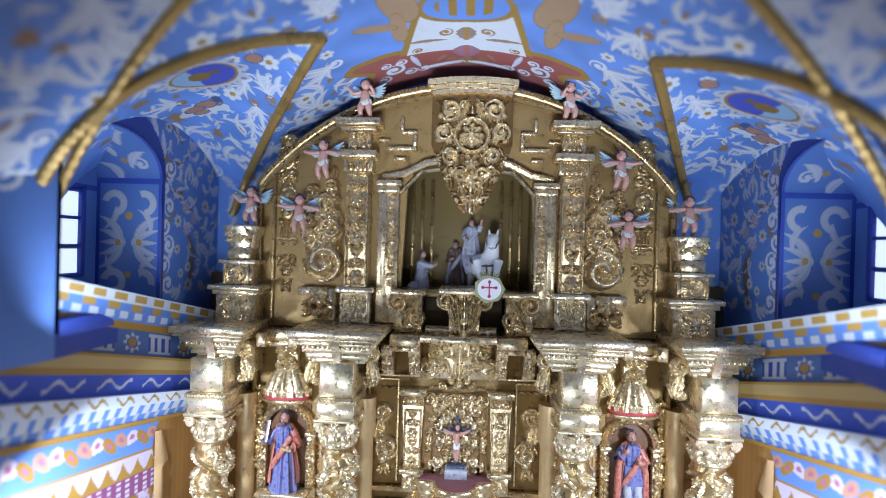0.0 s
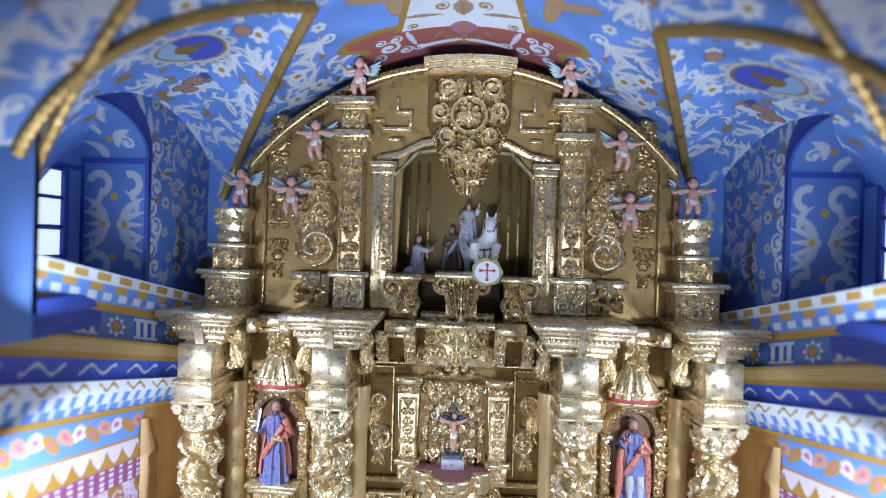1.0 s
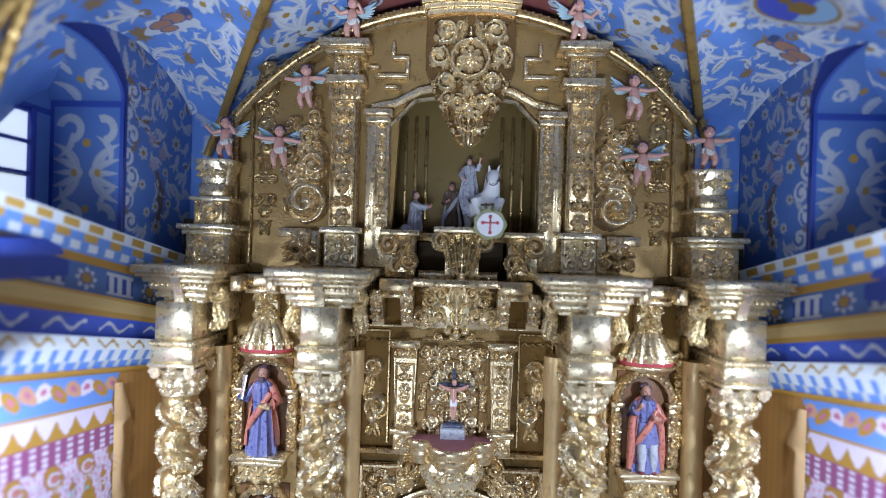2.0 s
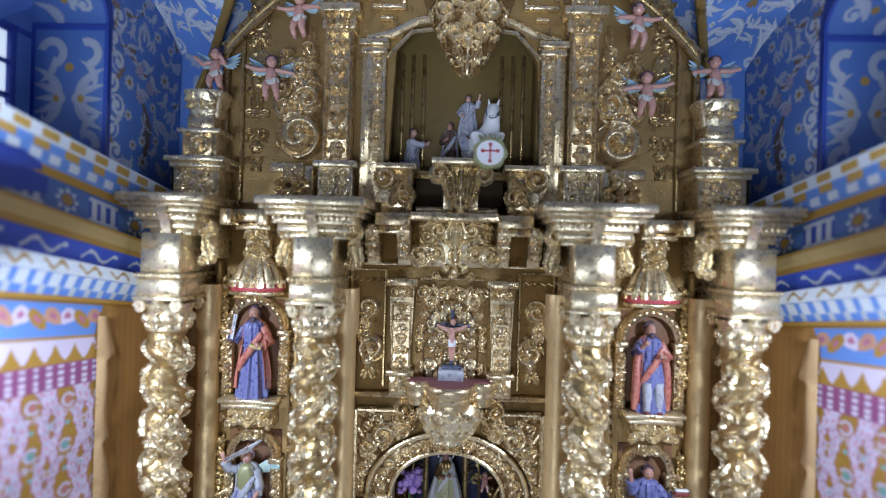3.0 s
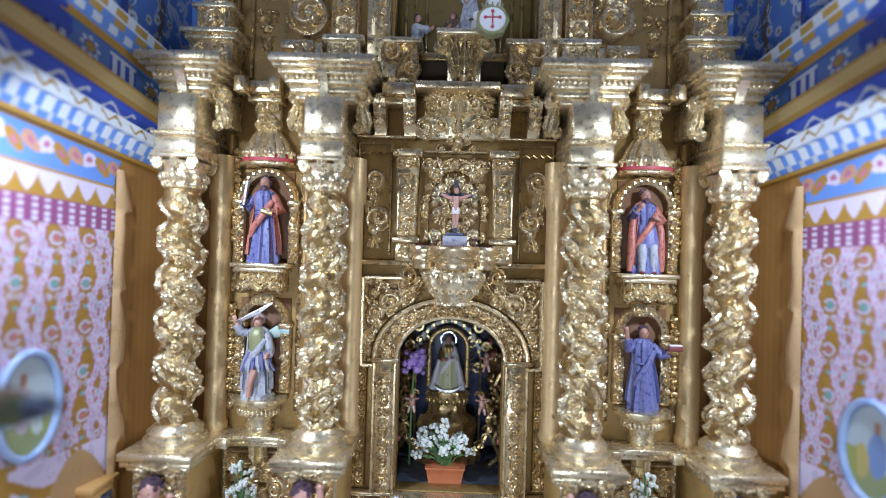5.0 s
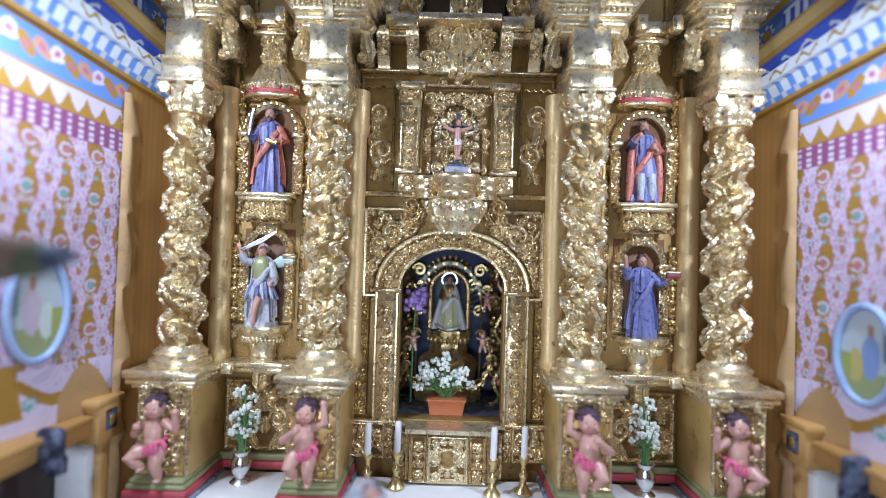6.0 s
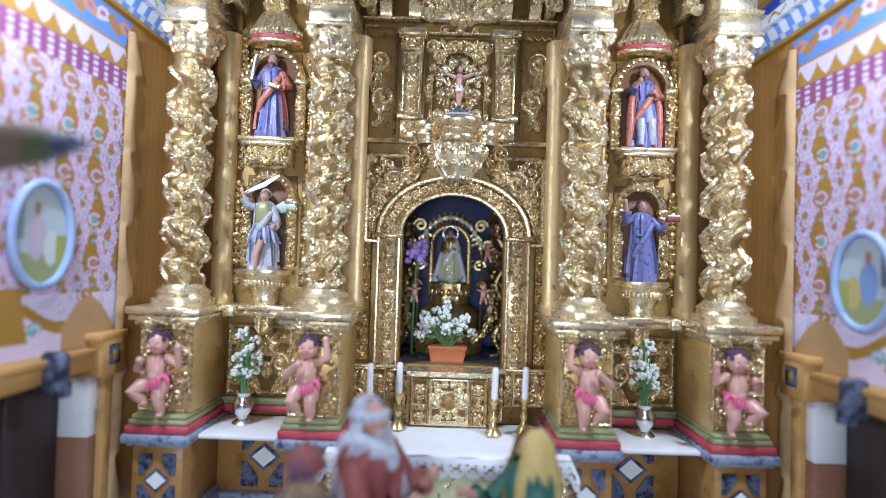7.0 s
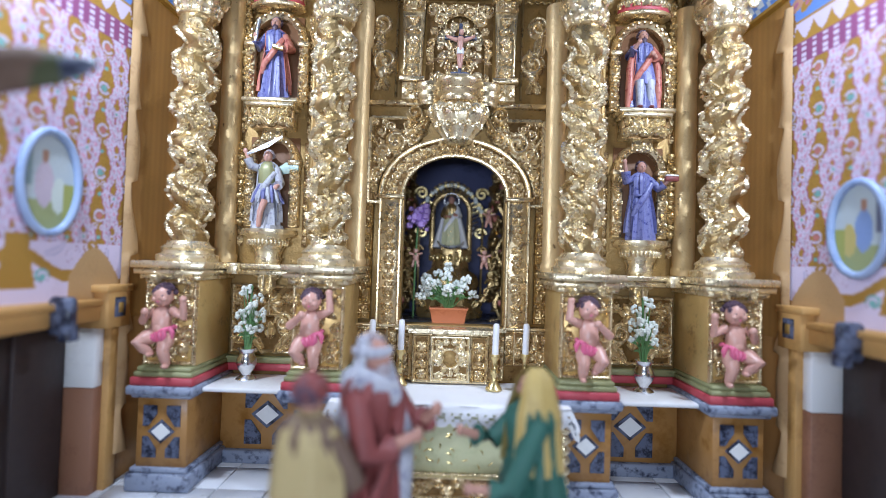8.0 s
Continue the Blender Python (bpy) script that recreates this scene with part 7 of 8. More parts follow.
pot = thing("flower_pot", (-0.003, 0.727, 0.1568), "terracotta trough of white blossoms in the niche", "flower pot")
p = Solid(TERRACOTTA)
p.lathe([(0.0195, 0.1568), (0.0225, 0.172), (0.0235, 0.1725), (0.0235, 0.1745), (0.021, 0.1742)], -0.003, 0.727, 32, 0.45, square=0.85)
part("trough", p, pot)
p = Solid(LEAF)
blossoms(p, (-0.003, 0.727, 0.176), 0.035, 0.048, 30, 9, 0.0052)
part("bouquet", p, pot, "white blossoms with green leaves")


# ---------------------------------------------------------------- painted statues: each one plain mesh
def robed(name, h, robe, cloak, skin, hair, arms, label, group="", base=None, wings=False, extra=None, kneel=False, beard=False, veil=None, turn=0.0, at=(0, 0, 0), slim=1.0):
    """A standing or kneeling draped statue, height h; arms: (side, elbow, hand) in units of h."""
    s = Solid(robe)
    w = slim * h
    k = 0.72 if kneel else 1.0
    fine = lambda prof: [(float(np.interp(t, range(len(prof)), [q[0] for q in prof])), float(np.interp(t, range(len(prof)), [q[1] for q in prof]))) for t in np.linspace(0, len(prof) - 1, 4 * len(prof))]
    s.lathe(fine([(0.165 * w, 0), (0.172 * w, 0.03 * h), (0.160 * w, 0.12 * h), (0.140 * w, 0.28 * h * k), (0.118 * w, 0.44 * h * k), (0.100 * w, 0.56 * h * k), (0.108 * w, 0.66 * h * k), (0.122 * w, 0.76 * h * k), (0.105 * w, 0.82 * h * k), (0.045 * w, 0.86 * h * k), (0.040 * w, 0.89 * h * k)]), 0, 0, 72, 0.78, 9, 0.10, seed=len(label) * 0.7)
    s.tube([(0.112 * w * math.cos(t), 0.090 * w * math.sin(t), (0.585 + 0.02 * math.sin(t)) * h * k) for t in np.linspace(0, 6.28, 25)], 0.014 * h, 6)
    if kneel:
        s.tube([(-0.02 * h, 0.05 * h, 0.06 * h), (-0.22 * h, 0.12 * h, 0.06 * h), (-0.34 * h, 0.14 * h, 0.04 * h)], [0.12 * h, 0.10 * h, 0.05 * h], 9)
    s.use(cloak)
    s.lathe(fine([(0.185 * w, 0.10 * h * k), (0.180 * w, 0.25 * h * k), (0.155 * w, 0.42 * h * k), (0.128 * w, 0.58 * h * k), (0.122 * w, 0.70 * h * k), (0.128 * w, 0.78 * h * k), (0.105 * w, 0.83 * h * k), (0.055 * w, 0.865 * h * k)]), 0, 0.006 * h, 60, 0.80, 11, 0.10, a0=-35, a1=222, seed=2.0)
    s.tube([(0.11 * w, -0.07 * h, 0.72 * h * k), (0.02 * w, -0.115 * h, 0.56 * h * k), (-0.09 * w, -0.115 * h, 0.40 * h * k), (-0.13 * w, -0.07 * h, 0.30 * h * k)], [0.03 * h, 0.040 * h, 0.036 * h, 0.02 * h], 8, 0.6)
    top = h * k
    hz = top - 0.075 * h if not kneel else top + 0.02 * h
    s.use(skin).tube([(0, 0, hz - 0.075 * h), (0, -0.005 * h, hz - 0.03 * h)], 0.036 * h, 8)
    s.ball((0, -0.010 * h, hz), 0.056 * h, 0.062 * h, 0.075 * h, 14)
    s.ball((0, -0.072 * h, hz - 0.010 * h), 0.011 * h, 0.014 * h, 0.020 * h, 6)
    for e in (-1, 1):
        s.use(hair).ball((e * 0.022 * h, -0.066 * h, hz + 0.012 * h), 0.009 * h, 0.006 * h, 0.006 * h, 6)
    rnd = random.Random(len(label))
    for q in range(46):
        a, b = rnd.uniform(0, 6.28), rnd.uniform(-0.5, 1.4)
        v = (0.058 * math.cos(a) * math.cos(b), 0.020 + 0.056 * math.sin(a) * math.cos(b), 0.018 + 0.066 * math.sin(b))
        if v[1] > -0.012 or v[2] > 0.058:
            s.ball((v[0] * h, v[1] * h, hz + v[2] * h), 0.019 * h, n=6)
    if beard:
        s.ball((0, -0.045 * h, hz - 0.065 * h), 0.040 * h, 0.032 * h, 0.055 * h, 10)
    if veil:
        s.use(veil).lathe([(0.135 * w, 0.52 * h), (0.130 * w, 0.60 * h), (0.122 * w, 0.68 * h), (0.115 * w, 0.80 * h), (0.090 * w, 0.90 * h), (0.078 * w, 0.97 * h), (0.045 * w, 1.02 * h), (0.004, 1.03 * h)], 0, 0.012 * h, 36, 0.95, 9, 0.05, a0=-62, a1=242)
    for side, e, q in arms:
        sh = (side * 0.105 * w, 0, 0.775 * h * k)
        el = (e[0] * h, e[1] * h, e[2] * h)
        ha = (q[0] * h, q[1] * h, q[2] * h)
        mid = tuple((a + b) / 2 for a, b in zip(el, ha))
        s.use(robe if side < 0 else cloak).tube([sh, el, mid], [0.052 * h, 0.056 * h, 0.062 * h], 9)
        s.use(skin).tube([mid, ha], [0.026 * h, 0.022 * h], 7)
        s.ball(ha, 0.030 * h, 0.022 * h, 0.034 * h, 8)
    if extra:
        extra(s, h)
    ob = single(name, s, label, "statue", group)
    ob.matrix_basis = pose(*at, 0, 0, turn)
    return ob


def blade(s, h):
    s.use(GREEN).lathe([(0.108 * h, 0.57 * h), (0.118 * h, 0.66 * h), (0.126 * h, 0.75 * h), (0.10 * h, 0.82 * h), (0.05 * h, 0.86 * h)], 0, -0.006 * h, 30, 0.84, 6, 0.03)
    for q in range(9):
        a = math.pi + math.pi * (q + 0.5) / 9
        s.use(LILAC if q % 2 else BLUE).tube([(0.10 * h * math.cos(a), 0.09 * h * math.sin(a), 0.56 * h), (0.15 * h * math.cos(a), 0.135 * h * math.sin(a), 0.44 * h), ((0.17 + 0.03 * (q % 3)) * h * math.cos(a), 0.15 * h * math.sin(a), 0.33 * h)], [0.022 * h, 0.034 * h, 0.014 * h], 7)
    s.use(STEEL).tube([(-0.22 * h, -0.14 * h, 0.93 * h), (0.02 * h, -0.12 * h, 1.05 * h), (0.20 * h, -0.10 * h, 1.17 * h)], [0.016 * h, 0.030 * h, 0.010 * h], 6, 0.25)
    s.use(WING).tube([(0.08 * h, 0.06 * h, 0.74 * h), (0.22 * h, 0.05 * h, 0.80 * h), (0.38 * h, 0.02 * h, 0.80 * h)], [0.04 * h, 0.075 * h, 0.03 * h], 8, 0.3)
    s.use(SKIN).tube([(0.02 * h, -0.13 * h, 0.36 * h), (-0.02 * h, -0.17 * h, 0.20 * h), (-0.04 * h, -0.14 * h, 0.03 * h)], [0.045 * h, 0.04 * h, 0.03 * h], 8)
    s.use(LILAC).lathe([(0.20 * h, 0.0), (0.19 * h, 0.05 * h), (0.10 * h, 0.09 * h)], 0, 0, 24, 0.8, 5, 0.1)


def hose(s, h):
    """Short tunic skirt over two legs, and the long cloak hanging behind."""
    s.use(BLUE).lathe([(0.145 * h, 0.30 * h), (0.150 * h, 0.33 * h), (0.125 * h, 0.46 * h), (0.105 * h, 0.58 * h)], 0, -0.022 * h, 40, 0.80, 10, 0.07)
    for e in (-1, 1):
        s.use(LILAC).tube([(e * 0.062 * h, -0.095 * h, 0.34 * h), (e * 0.066 * h, -0.115 * h, 0.18 * h), (e * 0.064 * h, -0.105 * h, 0.02 * h)], [0.058 * h, 0.050 * h, 0.034 * h], 10)
        s.use(MAROON).ball((e * 0.068 * h, -0.125 * h, 0.015 * h), 0.036 * h, 0.056 * h, 0.020 * h, 8)
        s.use(ROSE).tube([(e * 0.12 * h, 0.0, 0.78 * h), (e * 0.17 * h, -0.05 * h, 0.50 * h), (e * 0.175 * h, -0.06 * h, 0.25 * h), (e * 0.185 * h, -0.04 * h, 0.03 * h)], [0.035 * h, 0.045 * h, 0.05 * h, 0.035 * h], 8)


def staff(s, h):
    s.use(STEEL).tube([(-0.20 * h, -0.13 * h, 0.66 * h), (-0.17 * h, -0.11 * h, 0.93 * h)], [0.020 * h, 0.032 * h], 7, 0.5)
    s.use(BRASS).tube([(0.02 * h, -0.16 * h, 0.60 * h), (0.14 * h, -0.15 * h, 0.57 * h)], 0.03 * h, 6, 0.7)


def open_book(s, h):
    s.use(MAROON).box(0.24 * h, 0.40 * h, -0.18 * h, -0.12 * h, 0.74 * h, 0.80 * h)
    s.use(WAX).box(0.245 * h, 0.395 * h, -0.185 * h, -0.13 * h, 0.80 * h, 0.82 * h)


robed("statue", 0.094, BLUE, ROSE, SKIN_DARK, HAIR, [(-1, (-0.20, -0.05, 0.62), (-0.20, -0.12, 0.74)), (1, (0.20, -0.04, 0.60), (0.10, -0.16, 0.60))], "bearded saint in blue robe and rose cloak on a gilt bracket", "saints of the altarpiece", extra=staff, beard=True, at=(-0.207, 0.686, 0.4035))
robed("statue", 0.090, BLUE, ROSE, SKIN_DARK, HAIR, [(-1, (-0.18, -0.05, 0.66), (-0.10, -0.17, 0.80)), (1, (0.19, -0.05, 0.60), (0.06, -0.17, 0.66))], "saint in blue tunic and crimson cloak on a gilt bracket", "saints of the altarpiece", extra=hose, beard=True, at=(0.205, 0.686, 0.4035))
robed("statue", 0.088, LILAC, LILAC, SKIN, GREY_HAIR, [(-1, (-0.20, -0.05, 0.80), (-0.26, -0.10, 0.98)), (1, (0.18, -0.05, 0.58), (0.16, -0.16, 0.52))], "winged saint raising a sword, in lilac and blue", "saints of the altarpiece", extra=blade, at=(-0.210, 0.686, 0.2585))
robed("statue", 0.088, BLUE, BLUE, SKIN_DARK, HAIR, [(-1, (-0.20, -0.06, 0.74), (-0.24, -0.10, 0.98)), (1, (0.20, -0.06, 0.66), (0.30, -0.14, 0.76))], "friar in a plain blue habit with open arms", "saints of the altarpiece", extra=open_book, at=(0.206, 0.686, 0.2585))
robed("statue", 0.058, LILAC, LILAC, SKIN, HAIR, [(-1, (-0.05, -0.16, 0.50), (0.05, -0.30, 0.52)), (1, (0.10, -0.14, 0.50), (0.05, -0.32, 0.55))], "kneeling figure in a pale grey-blue robe", "figures of the upper niche", kneel=True, turn=70, at=(-0.049, 0.722, 0.6495))


def crown(s, h):
    """Stiff bell-shaped cape, ring halo and crescent of the dressed statue."""
    s.use(WAX).lathe([(0.33 * h, 0.03 * h), (0.31 * h, 0.10 * h), (0.25 * h, 0.35 * h), (0.18 * h, 0.60 * h), (0.115 * h, 0.80 * h), (0.085 * h, 0.90 * h)], 0, 0.03 * h, 40, 0.6, 11, 0.05, a0=-48, a1=228)
    s.use(SILK).lathe([(0.19 * h, 0.06 * h), (0.17 * h, 0.30 * h), (0.13 * h, 0.56 * h), (0.08 * h, 0.74 * h)], 0, -0.02 * h, 36, 0.7, 9, 0.07)
    s.use(BRASS)
    for k in range(9):
        s.ball((0.05 * h * math.sin(k * 2.1), -0.155 * h + 0.006 * h * k, (0.14 + 0.06 * k) * h), 0.016 * h, n=6)
    s.use(STEEL).tube([(0.14 * h * math.cos(t), 0.06 * h, 0.93 * h + 0.14 * h * math.sin(t)) for t in np.linspace(-0.5, 3.64, 24)], 0.013 * h, 6)
    s.tube([(0.25 * h * math.cos(t), -0.17 * h, 0.17 * h + 0.14 * h * math.sin(t)) for t in np.linspace(3.3, 6.1, 16)], [0.010 * h + 0.030 * h * math.sin(math.pi * i / 15) for i in range(16)], 7)


robed("statue", 0.069, GOLD_DEEP, WAX, SKIN_DARK, HAIR, [(-1, (-0.15, -0.10, 0.62), (-0.03, -0.17, 0.60)), (1, (0.15, -0.10, 0.62), (0.06, -0.17, 0.64))], "small dressed statue in a white bell-shaped cape with silver halo", "", extra=crown, at=(-0.003, 0.782, 0.2455))
s = Solid(VIOLET)
rnd = random.Random(2)
for k in range(26):
    s.ball((-0.045 + rnd.uniform(-0.012, 0.012), 0.765 + rnd.uniform(-0.006, 0.006), 0.284 + rnd.uniform(-0.016, 0.016)), rnd.uniform(0.003, 0.006), n=6)
s.use(LEAF).tube([(-0.048, 0.768, 0.1568), (-0.047, 0.766, 0.23), (-0.045, 0.765, 0.28)], 0.0012, 5)
single("violet_spray", s, "tall stem of violet blossoms inside the shrine", "flowers")
s = Solid(PETAL)
for k in range(16):
    for g in (-1, 1):
        a = 0.35 + 0.085 * k
        s.use(PETAL if k % 3 else BRASS).ball((g * (0.034 + 0.002 * (k % 2)) * math.cos(a) * 1.25 - 0.003, 0.80, 0.272 + 0.060 * math.sin(a)), 0.0034, n=6)
s.use(BRASS).tube([(-0.043 * math.cos(a) - 0.003, 0.802, 0.272 + 0.060 * math.sin(a)) for a in np.linspace(0.2, 2.94, 30)], 0.0015, 5)
for g in (-1, 1):
    s.tube([(g * 0.042 - 0.003, 0.802, 0.1568), (g * 0.0425 - 0.003, 0.802, 0.285)], 0.0014, 5)
single("flower_arch", s, "small wire arch of white blossoms behind the statue", "flowers")

# horse and rider in the upper niche
s = Solid(WHITE)
s.ball((0.029, 0.713, 0.680), 0.0165, 0.018, 0.0165, 18)
s.ball((0.022, 0.730, 0.680), 0.0150, 0.020, 0.0155, 14)
s.tube([(0.034, 0.708, 0.688), (0.0375, 0.703, 0.698), (0.0385, 0.701, 0.708)], [0.0125, 0.0088, 0.0070], 12)
s.tube([(0.0385, 0.702, 0.7145), (0.0375, 0.696, 0.7115), (0.0360, 0.6905, 0.7060), (0.0353, 0.6885, 0.7030)], [0.0068, 0.0066, 0.0048, 0.0036], 12)
for g in (-1, 1):
    s.use(WHITE).tube([(0.0385 + g * 0.0042, 0.703, 0.7185), (0.0388 + g * 0.0056, 0.702, 0.7255)], [0.0020, 0.0006], 6)
    s.use(HAIR).ball((0.0378 + g * 0.0046, 0.6935, 0.7128), 0.0011, 0.0010, 0.0010, 6)
    s.ball((0.0354 + g * 0.0018, 0.6858, 0.7035), 0.0007, n=6)
# raised fore legs with dark hooves, and hind legs
for x0, x1, x2, z2 in ((0.038, 0.0455, 0.0415, 0.667), (0.024, 0.0205, 0.0235, 0.6640)):
    s.use(WHITE).tube([(x0, 0.706, 0.686), (x1, 0.698, 0.6845), ((x1 + x2) / 2, 0.697, 0.676), (x2, 0.6985, z2)], [0.0075, 0.0064, 0.0042, 0.0030], 9)
    s.use(HAIR).tube([(x2, 0.6985, z2 + 0.0005), (x2, 0.6985, z2 - 0.004)], [0.0032, 0.0036], 8)
for g in (-1, 1):
    s.use(WHITE).tube([(0.022 + g * 0.009, 0.742, 0.676), (0.022 + g * 0.010, 0.746, 0.662), (0.022 + g * 0.010, 0.742, 0.6497)], [0.0080, 0.0045, 0.0032], 8)
# mane, bridle, breast strap and saddle cloth
s.use(GREY_HAIR)
for k in range(6):
    s.tube([(0.0335 - 0.0008 * k, 0.706, 0.719 - 0.004 * k), (0.0300 - 0.0006 * k, 0.706, 0.713 - 0.004 * k)], [0.0018, 0.0007], 5)
s.use(NAVY)
for y, z, r in ((0.6945, 0.7105, 0.0070), (0.6905, 0.7060, 0.0053)):
    s.tube([(0.0370 + r * math.cos(t), y + 0.35 * r * math.sin(t), z + 0.75 * r * math.sin(t)) for t in np.linspace(0, 6.28, 15)], 0.0007, 5)
s.use(BROWN).tube([(0.029 + 0.0175 * math.cos(t), 0.713 - 0.0185 * abs(math.sin(t)), 0.688 + 0.007 * math.sin(t)) for t in np.linspace(3.14, 6.28, 17)], 0.0012, 5)
s.tube([(0.0305, 0.6945, 0.683), (0.0315, 0.6965, 0.674), (0.031, 0.702, 0.666)], 0.0012, 5)
s.use(LILAC).tube([(0.006, 0.728, 0.692), (0.009, 0.716, 0.684), (0.011, 0.712, 0.672)], [0.006, 0.007, 0.005], 8, 0.5)
single("horse", s, "white horse statue with a dark bridle in the niche", "statue", "figures of the upper niche")
robed("statue", 0.052, LILAC, LILAC, SKIN, HAIR, [(-1, (-0.20, -0.10, 0.60), (-0.10, -0.25, 0.50)), (1, (0.20, -0.08, 0.75), (0.24, -0.14, 0.98))], "lilac-clad rider statue seated on the white horse", "figures of the upper niche", at=(0.012, 0.732, 0.686), slim=1.1)
robed("statue", 0.060, BROWN, LILAC, SKIN_DARK, HAIR, [(-1, (-0.15, -0.10, 0.60), (-0.05, -0.22, 0.65))], "small dim figure standing behind the horse", "figures of the upper niche", at=(-0.008, 0.742, 0.6495))

# oval shield with a red cross on the middle bracket
sh = thing("shield", (0.033, 0.654, 0.655), "oval cream shield with a red cross and green rim", "shield")
n = 28
p = Solid(GREEN)
p.prism([(0.033 + 0.0165 * math.cos(2 * math.pi * i / n) * (1 + 0.06 * math.cos(2 * math.pi * i / n * 7)), 0.6575 + 0.0150 * math.sin(2 * math.pi * i / n) * (1 + 0.06 * math.cos(2 * math.pi * i / n * 7))) for i in range(n)], 0.649, 0.660)
for k in (-2, -1, 0, 1, 2):
    p.tube([(0.033 + 0.004 * k, 0.652, 0.671), (0.033 + 0.0055 * k, 0.652, 0.677 - 0.0008 * abs(k))], [0.0018, 0.0009], 6)
p.box(0.025, 0.041, 0.652, 0.664, 0.6445, 0.655)
rim = part("rim", p, sh)
p = Solid(CLOTH)
p.prism([(0.033 + 0.0132 * math.cos(2 * math.pi * i / n), 0.6575 + 0.0120 * math.sin(2 * math.pi * i / n)) for i in range(n)], 0.6475, 0.650)
part("face", p, sh, "cream face")
p = Solid(RED)
p.box(0.0322, 0.0338, 0.6466, 0.648, 0.650, 0.665, 0.0003)
p.box(0.0262, 0.0398, 0.6466, 0.648, 0.6585, 0.6600, 0.0003)
for a, b in ((0.033, 0.6655), (0.033, 0.6495), (0.0258, 0.6592), (0.0402, 0.6592)):
    p.ball((a, 0.6472, b), 0.0019, 0.0008, 0.0019, 8)
part("cross", p, sh, "red cross with rounded ends")

# crucifix in the middle niche
s = Solid(LILAC)
s.box(-0.017, 0.017, 0.682, 0.6975, 0.4175, 0.4305, 0.001)
s.use(NAVY).box(-0.0135, 0.0135, 0.685, 0.697, 0.4305, 0.4345, 0.001)
s.box(-0.0026, 0.0026, 0.691, 0.695, 0.4345, 0.500)
s.box(-0.0235, 0.0235, 0.691, 0.695, 0.4785, 0.4835)
s.use(SKIN)
for g in (-1, 1):
    s.tube([(g * 0.0045, 0.689, 0.4765), (g * 0.012, 0.6885, 0.4785), (g * 0.0205, 0.689, 0.482)], [0.0030, 0.0022, 0.0018], 7)
    s.tube([(g * 0.0022, 0.689, 0.4625), (g * 0.0020, 0.687, 0.452), (g * 0.0008, 0.689, 0.4405)], [0.0034, 0.0028, 0.0018], 7)
s.tube([(0, 0.688, 0.461), (0, 0.6875, 0.470), (0, 0.688, 0.479)], [0.0042, 0.0044, 0.0046], 9)
s.ball((0.001, 0.687, 0.486), 0.0034, 0.0034, 0.0042, 10)
s.use(HAIR).ball((0.001, 0.6885, 0.4875), 0.0036, 0.0034, 0.0040, 8)
s.use(WAX).lathe([(0.0052, 0.4575), (0.0056, 0.460), (0.0050, 0.4655)], 0, 0.688, 14, 0.8, 5, 0.08)
cross = single("crucifix", s, "small crucifix on a lilac stepped base in the niche", "crucifix")
cross.location, cross.scale = (0.001, 0, 0.0578), (0.78, 1.0, 0.885)


